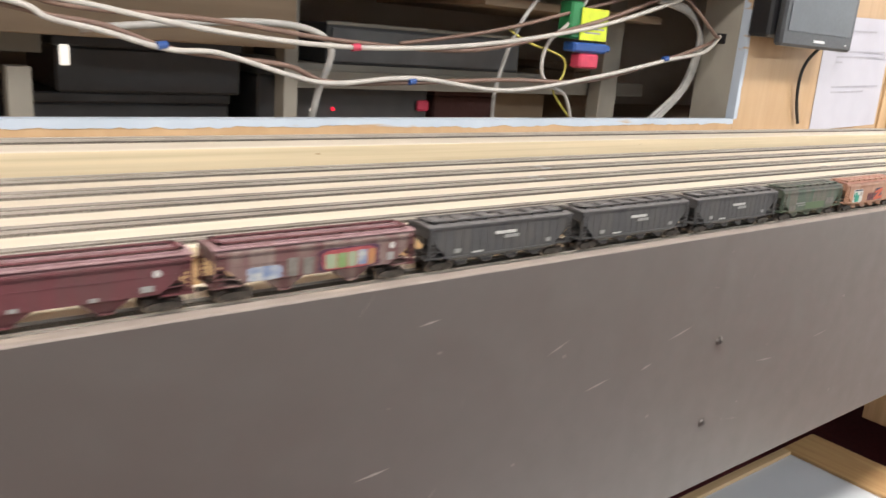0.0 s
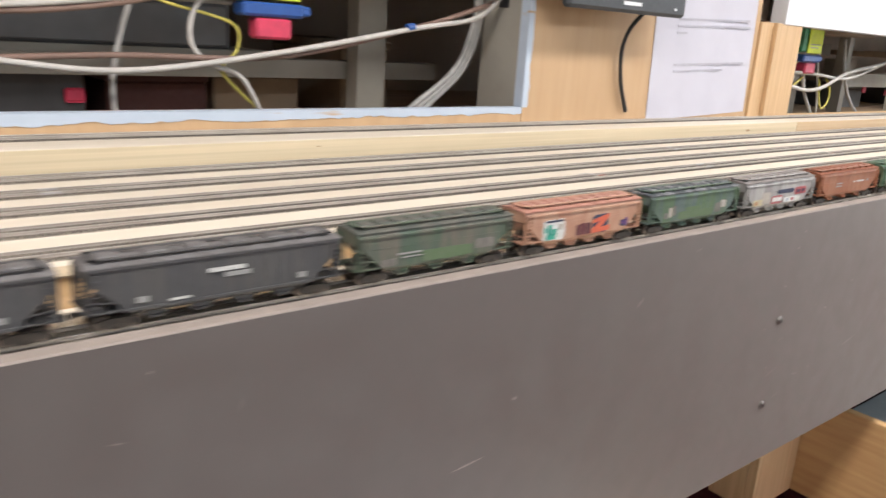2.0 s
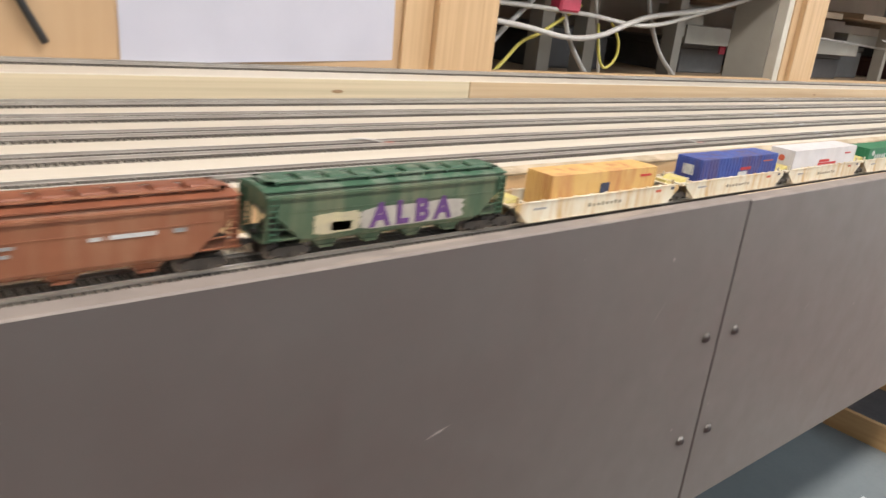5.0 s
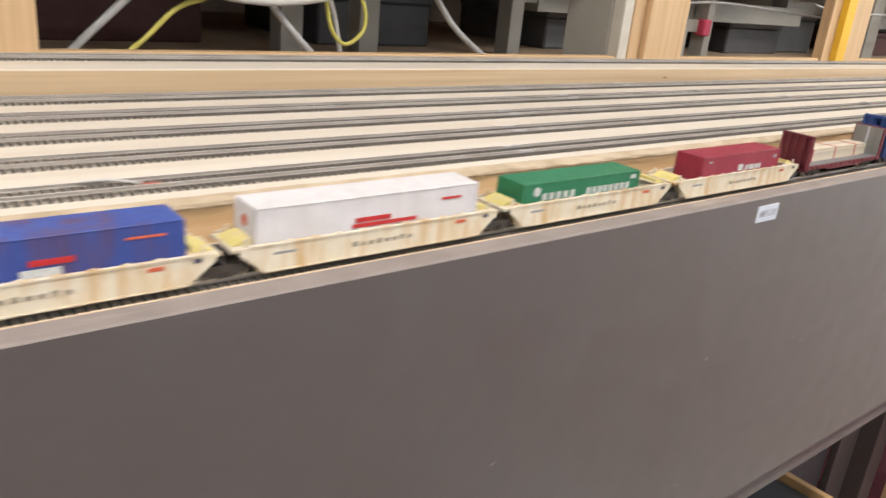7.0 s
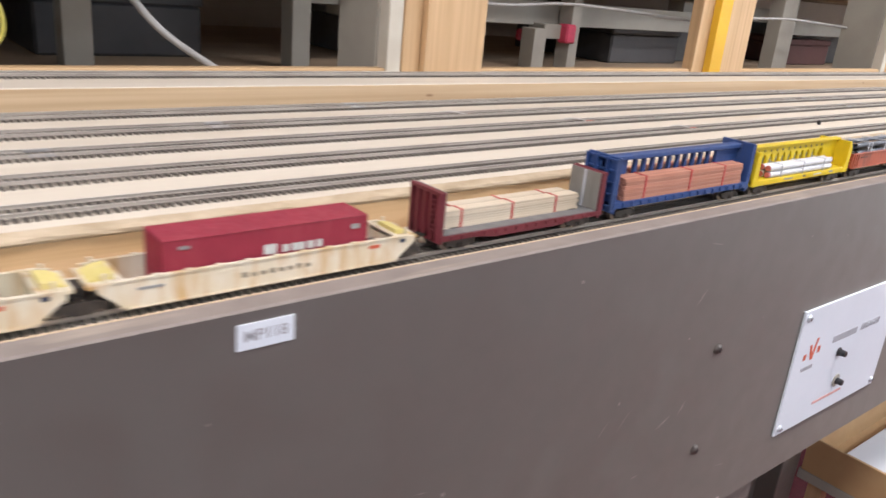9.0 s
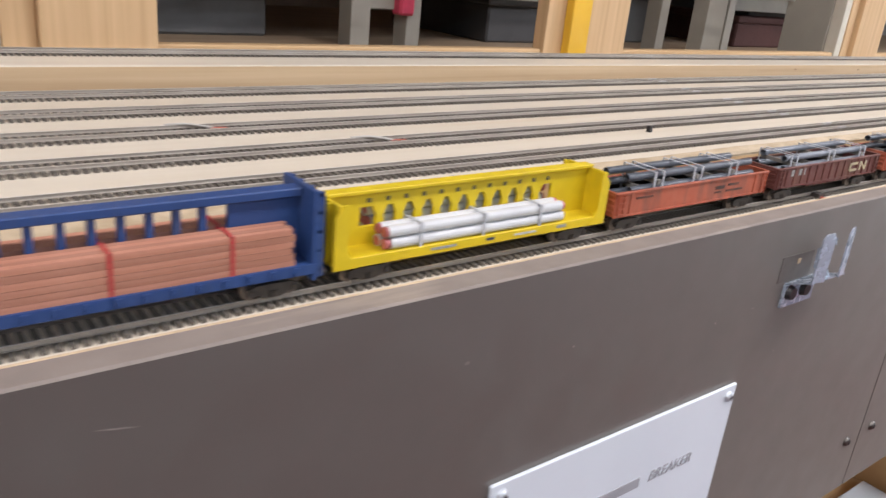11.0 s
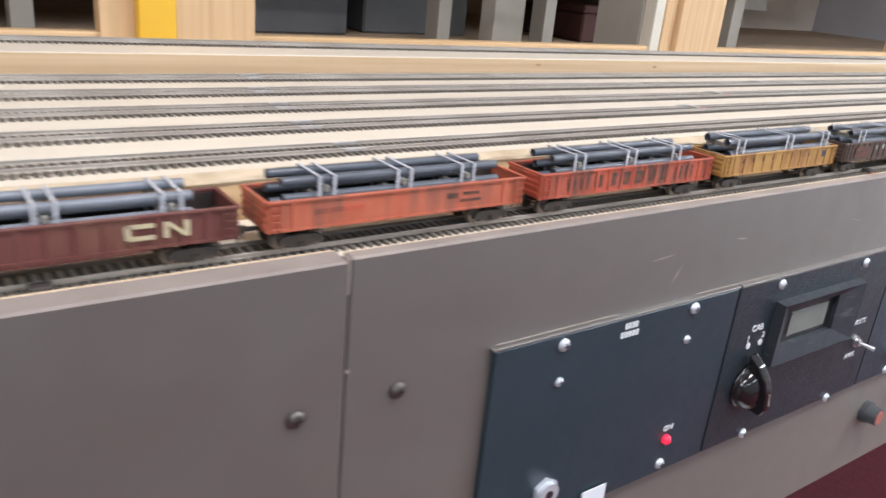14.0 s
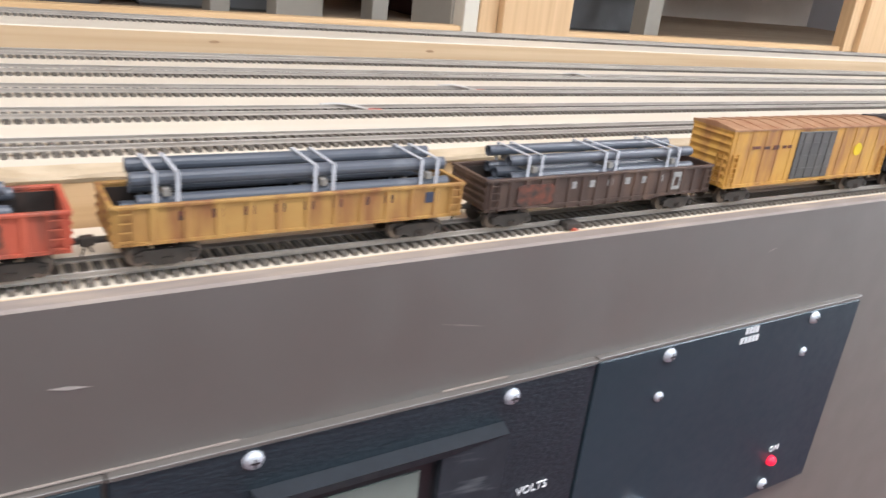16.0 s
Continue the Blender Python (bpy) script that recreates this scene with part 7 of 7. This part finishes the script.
part("body", boxes((0.600, 1.12, 0.90, 1.25, 1.335, 1.415, 0.003)), STORE_BLACK, rk)
part("top_edge", boxes((0.598, 1.122, 0.896, 0.8995, 1.411, 1.418, 0.001)), GREY_UP, rk, "pale grey top edge")
part("front_panel", boxes((0.610, 1.11, 0.894, 0.8995, 1.340, 1.406, 0.002)), STORE_GREY, rk)
for x0, x1 in ((0.515, 0.5985), (1.1225, 1.20)):
    single("case_bracket", boxes((x0, x1, 0.90, 1.20, 1.310, 1.3345, 0.001)), GREY_UP, "grey bracket board in the wall space", "bracket", "case brackets")
part("bracket_rail", boxes((0.599, 1.1220, 0.90, 1.20, 1.310, 1.3345, 0.001)), GREY_UP, rk)
for x, y, z, m in ((0.635, 0.926, 1.243, LED_RED), (0.585, 0.926, 1.240, LED_WHITE)):
    bm = bmesh.new()
    bmesh.ops.create_uvsphere(bm, u_segments=10, v_segments=6, radius=0.004)
    bmesh.ops.translate(bm, vec=(x, y, z), verts=bm.verts)
    single("indicator_lamp", bm, m, "small glowing indicator lamp in the wall space", "lamp", "indicator lamps", smooth=True)
for x, z, y in ((0.862, 1.252, 0.926), (3.75, 1.275, 0.93), (4.005, 1.262, 0.95)):
    lump("pink_tag", x - 0.016, x + 0.016, y - 0.004, y, z - 0.012, z + 0.012, PLUG_RED, "pink-red tag in the wall space", "tag", "pink tags")
part("screen", boxes((0.122, 0.138, 0.936, 0.940, 1.310, 1.344, 0.002)), LED_WHITE, thing("small_display", "small glowing white display in the wall space", "display", (0, 0, 0)))
lump("pink_ball", 4.035, 4.065, 0.84, 0.87, 1.255, 1.295, PLUG_RED, "pink-red rounded hanger in the wall space", "hanger")
bm = bmesh.new()
for k in range(14):
    a0, a1 = math.pi * (0.12 + 0.035 * k), math.pi * (0.12 + 0.035 * (k + 1))
    q = [(0.32 - r * math.cos(a), 0.62 + r * math.sin(a)) for r, a in ((0.20, a0), (0.27, a0), (0.27, a1), (0.20, a1))]
    lo = [bm.verts.new((x, y, 1.2005)) for x, y in q]
    hi = [bm.verts.new((x, y, 1.222)) for x, y in q]
    bm.faces.new(hi)
    for i in range(4):
        j = (i + 1) % 4
        bm.faces.new((lo[i], lo[j], hi[j], hi[i]))
single("curved_roadbed", bm, STORE_TAN, "curved tan board roadbed in the wall space", "roadbed")

# ---- under the layout ----
PINE_DEEP = material("warm_pine_plank", (0.56, 0.35, 0.16), 0.6, alt=(0.46, 0.26, 0.11), scale=9, stretch=(9, 0.6, 9), amount=0.6, bump=0.12, fine=70)
t1 = thing("low_table", "white-topped low table with pine edging under the fascia", "table", (0, 0, 0))
part("tabletop", boxes((0.45, 1.5600, -0.42, 0.279, 0.480, 0.498)), WHITE_TOP, t1)
part("edging", boxes((0.45, 1.5600, 0.2795, 0.302, 0.455, 0.506, 0.002)), PINE, t1)
part("edging", boxes((1.5605, 1.700, -0.42, 0.302, 0.455, 0.506, 0.002)), PINE_DEEP, t1)
for x, y in ((0.50, -0.38), (1.66, -0.38), (0.50, 0.25), (1.66, 0.25)):
    part("leg", boxes((x - 0.02, x + 0.02, y - 0.02, y + 0.02, 0.0, 0.455, 0.002)), PINE_UP, t1)
cr = thing("plank_stand", "raw pine plank stand under the layout beneath the fascia", "frame", (0, 0, 0))
part("side_board", boxes((1.9750, 1.9950, -0.020, 0.24, 0.545, 0.752, 0.002)), PINE_DEEP, cr)
part("lower_strip", boxes((1.9955, 2.0040, -0.016, 0.24, 0.560, 0.700, 0.002)), PINE_DEEP, cr)
part("front_plank", boxes((1.826, 1.9745, 0.152, 0.172, 0.545, 1.0995, 0.002)), PINE_UP, cr)
part("side_plank", boxes((1.826, 1.846, 0.1725, 0.245, 0.545, 1.0995, 0.002)), PINE_UP, cr)
t2 = thing("grey_table", "grey-topped table with a black edge under the fascia", "table", (0, 0, 0))
part("tabletop", boxes((2.437, 3.258, -0.40, 0.245, 0.534, 0.550, 0.002)), GREY_TOP, t2)
part("edge_band", boxes((2.368, 2.4365, -0.40, 0.245, 0.500, 0.548, 0.008)), BLACK, t2, "black edge band")
for x, y in ((2.48, -0.35), (3.20, -0.35), (2.48, 0.19), (3.20, 0.19)):
    part("leg", boxes((x - 0.02, x + 0.02, y - 0.02, y + 0.02, 0.0, 0.534, 0.002)), BLACK, t2)
tr = thing("white_tray", "shallow white plastic tray on the grey table", "tray", (0, 0, 0.5505))
part("base", boxes((2.586, 2.95, -0.32, -0.002, 0, 0.004)), STORE_BLACK, tr)
for b in ((2.576, 2.96, -0.002, 0.008, 0, 0.05), (2.576, 2.96, -0.33, -0.32, 0, 0.05), (2.576, 2.586, -0.32, -0.002, 0, 0.05), (2.95, 2.96, -0.32, -0.002, 0, 0.05)):
    part("rim", boxes((*b, 0.002)), WHITE_TOP, tr)
post = thing("layout_leg", "taupe painted timber leg under the layout", "leg", (0, 0, 0))
part("post", boxes((4.189, 4.264, 0.228, 0.305, 0.0, 1.0995, 0.002)), FASCIA, post)
part("side_board", boxes((4.085, 4.1885, 0.270, 0.288, 0.0, 1.0995, 0.002)), FASCIA, post)
# added dark block with door boards, filling the unlit gap under the layout
dark_block = thing("dark_backing", "added dark block standing in for the dark space under the layout", "cabinet", (0, 0, 0))
part("body", boxes((3.30, 4.08, 0.30, 0.54, 0.0, 0.80, 0.003)), STORE_BLACK, dark_block)
for x0, x1 in ((3.305, 3.688), (3.692, 4.075)):
    part("door", boxes((x0, x1, 0.288, 0.2995, 0.02, 0.795, 0.002)), STORE_BLACK, dark_block)
single("apron_board", boxes((2.95, 3.560, 0.008, 0.024, 0.815, FASCIA_Z0 - 0.001, 0.002)), FASCIA, "taupe apron board below the fascia", "apron", kind="structure")
part("edge_chip", prism(bmesh.new(), [(3.418, 0.8502), (3.430, 0.8512), (3.440, 0.8530), (3.452, 0.8550), (3.465, 0.8590), (3.468, 0.8580), (3.455, 0.8530), (3.440, 0.8508), (3.428, 0.8498)], -0.0006, 0.0004), PINK_CHIP, fascia, "pinkish-white chip along the bottom edge")


def open_box(name, x0, x1, y0, y1, z0, z1, back, wall, m, label, fill=None):
    """A box with no lid: four walls, a bottom, and sheets lying inside; its back wall stands taller."""
    bx_ = thing(name, label, "box", (0, 0, 0), "boxes under the layout")
    for b in ((x0, x1, y0, y0 + wall, z0, z1), (x0 + wall, x1 - wall, y1 - wall, y1, z0, back), (x0, x0 + wall, y0 + wall, y1, z0, z1), (x1 - wall, x1, y0 + wall, y1, z0, z1)):
        part("side", boxes((*b, 0.001)), m, bx_)
    part("bottom", boxes((x0 + wall, x1 - wall, y0 + wall, y1 - wall, z0, z0 + 0.006)), m, bx_)
    if fill:
        part("paper_sheet", boxes((x0 + 0.07, x1 - 0.03, y0 + 0.02, y1 - 0.04, z0 + 0.006, fill, 0.002)), PAPER, bx_, "white paper sheets")
    return bx_


crate = open_box("pine_box", 3.264, 3.50, -0.16, 0.205, 0.330, 0.598, 0.598, 0.014, PINE_DEEP, "open raw pine box with a dark fill block")
# dark block put in for the shade inside the box
part("contents", boxes((3.279, 3.485, -0.145, 0.190, 0.3365, 0.586, 0.006)), STORE_BLACK, crate, "dark block for the shaded inside")
open_box("cardboard_box", 4.266, 4.775, -0.20, 0.222, 0.4605, 0.540, 0.600, 0.007, CARDBOARD, "open brown box with white sheets", 0.484)
for x0, x1, z in ((3.24, 3.53, 0.3295), (4.2655, 4.80, 0.4600)):
    sh = thing("low_shelf", "grey-white low shelf under the layout", "shelf", (0, 0, 0), "low shelves")
    part("board", boxes((x0, x1, -0.24, 0.2265, z - 0.022, z, 0.001)), GREY_UP, sh)
    for x in (x0 + 0.03, x1 - 0.03):
        for y in (-0.20, 0.19):
            part("leg", boxes((x - 0.015, x + 0.015, y - 0.015, y + 0.015, 0.0, z - 0.022)), PINE_UP, sh)

# small things on the deck
for x, y, z in ((3.905, 0.198, DECK),):
    single("track_pin", boxes((x - 0.0022, x + 0.0022, y - 0.0022, y + 0.0022, z, z + 0.0065, 0.0004)), BLACK, "tiny black block standing on the deck between tracks", "block")
KNOT = material("wood_knot", (0.34, 0.21, 0.11), 0.6, scale=200)
for x, z, w in ((2.118, 1.224, 0.012), (3.375, 1.222, 0.009), (0.35, 1.232, 0.005), (1.05, 1.232, 0.004), (4.62, 1.226, 0.007), (4.85, 1.224, 0.007)):
    bm = bmesh.new()
    bm.faces.new([bm.verts.new((x + 0.7 * w * math.cos(a), 0.4562, z + w * 0.18 * math.sin(a))) for a in (k * math.pi / 8 for k in range(16))])
    single("wood_knot", bm, KNOT, "dark knot in the edge of the pine board", "knot", "knots in the pine board", kind="structure")
COPPER = material("red_wire_end", (0.6, 0.15, 0.1), 0.4, scale=100)
for x, y in ((2.02, 0.254), (1.35, 0.254), (3.62, 0.254), (3.50, 0.325), (3.36, 0.395), (2.43, 0.182), (4.66, 0.254), (4.80, 0.325), (5.0, 0.395)):
    f = thing("feeder_wire", "pale wire and red tip soldered to a rail", "wire", (x, y, DECK), "feeder wires along the tracks")
    cable("wire", [(-0.03, -0.020, 0.0046), (-0.015, -0.022, 0.0052), (0.0, -0.024, 0.003), (0.008, -0.026, 0.001)], 0.0009, CABLE_WHITE, "", parent=f)
    bm = bmesh.new()
    rod(bm, (0.004, -0.025, 0.0012), (0.016, -0.027, 0.0012), 0.0013, 8)
    part("tip", bm, COPPER, f, "red wire tip")
JOINER = material("silver_rail_joiner", (0.6, 0.6, 0.6), 0.35, 0.8, scale=100)
for i, (x, y) in enumerate(((4.180, 0.154), (4.179, 0.224), (4.190, 0.295), (4.20, 0.367), (4.22, 0.440), (2.76, 0.154), (2.82, 0.224), (2.88, 0.295), (3.05, 0.367), (3.25, 0.440), (1.60, 0.224), (1.52, 0.295), (1.72, 0.367), (0.62, 0.295), (0.70, 0.367))):
    j = thing("rail_joiner", "silver rail joiner on an empty yard track", "joiner", (x, y, DECK), "rail joiners on the yard tracks")
    for s in (-1, 1):
        part("sleeve", boxes((-0.009, 0.009, s * 0.0088 - 0.0014, s * 0.0088 + 0.0014, 0.0019, 0.0044, 0.0003)), JOINER, j)
for x in (3.965, 4.71):
    f = thing("rail_feeder", "dark clip and red tip beside the front rail", "wire", (x, FRONT_Y - 0.012, BASE), "feeders on the front track")
    part("clip", boxes((-0.004, 0.006, -0.006, 0.002, 0.0015, 0.0052, 0.0005)), TRUCK_PAINT, f)
    bm = bmesh.new()
    rod(bm, (0.001, -0.005, 0.0012), (0.001, -0.010, 0.0012), 0.0016, 8)
    part("tip", bm, COPPER, f, "red wire tip")
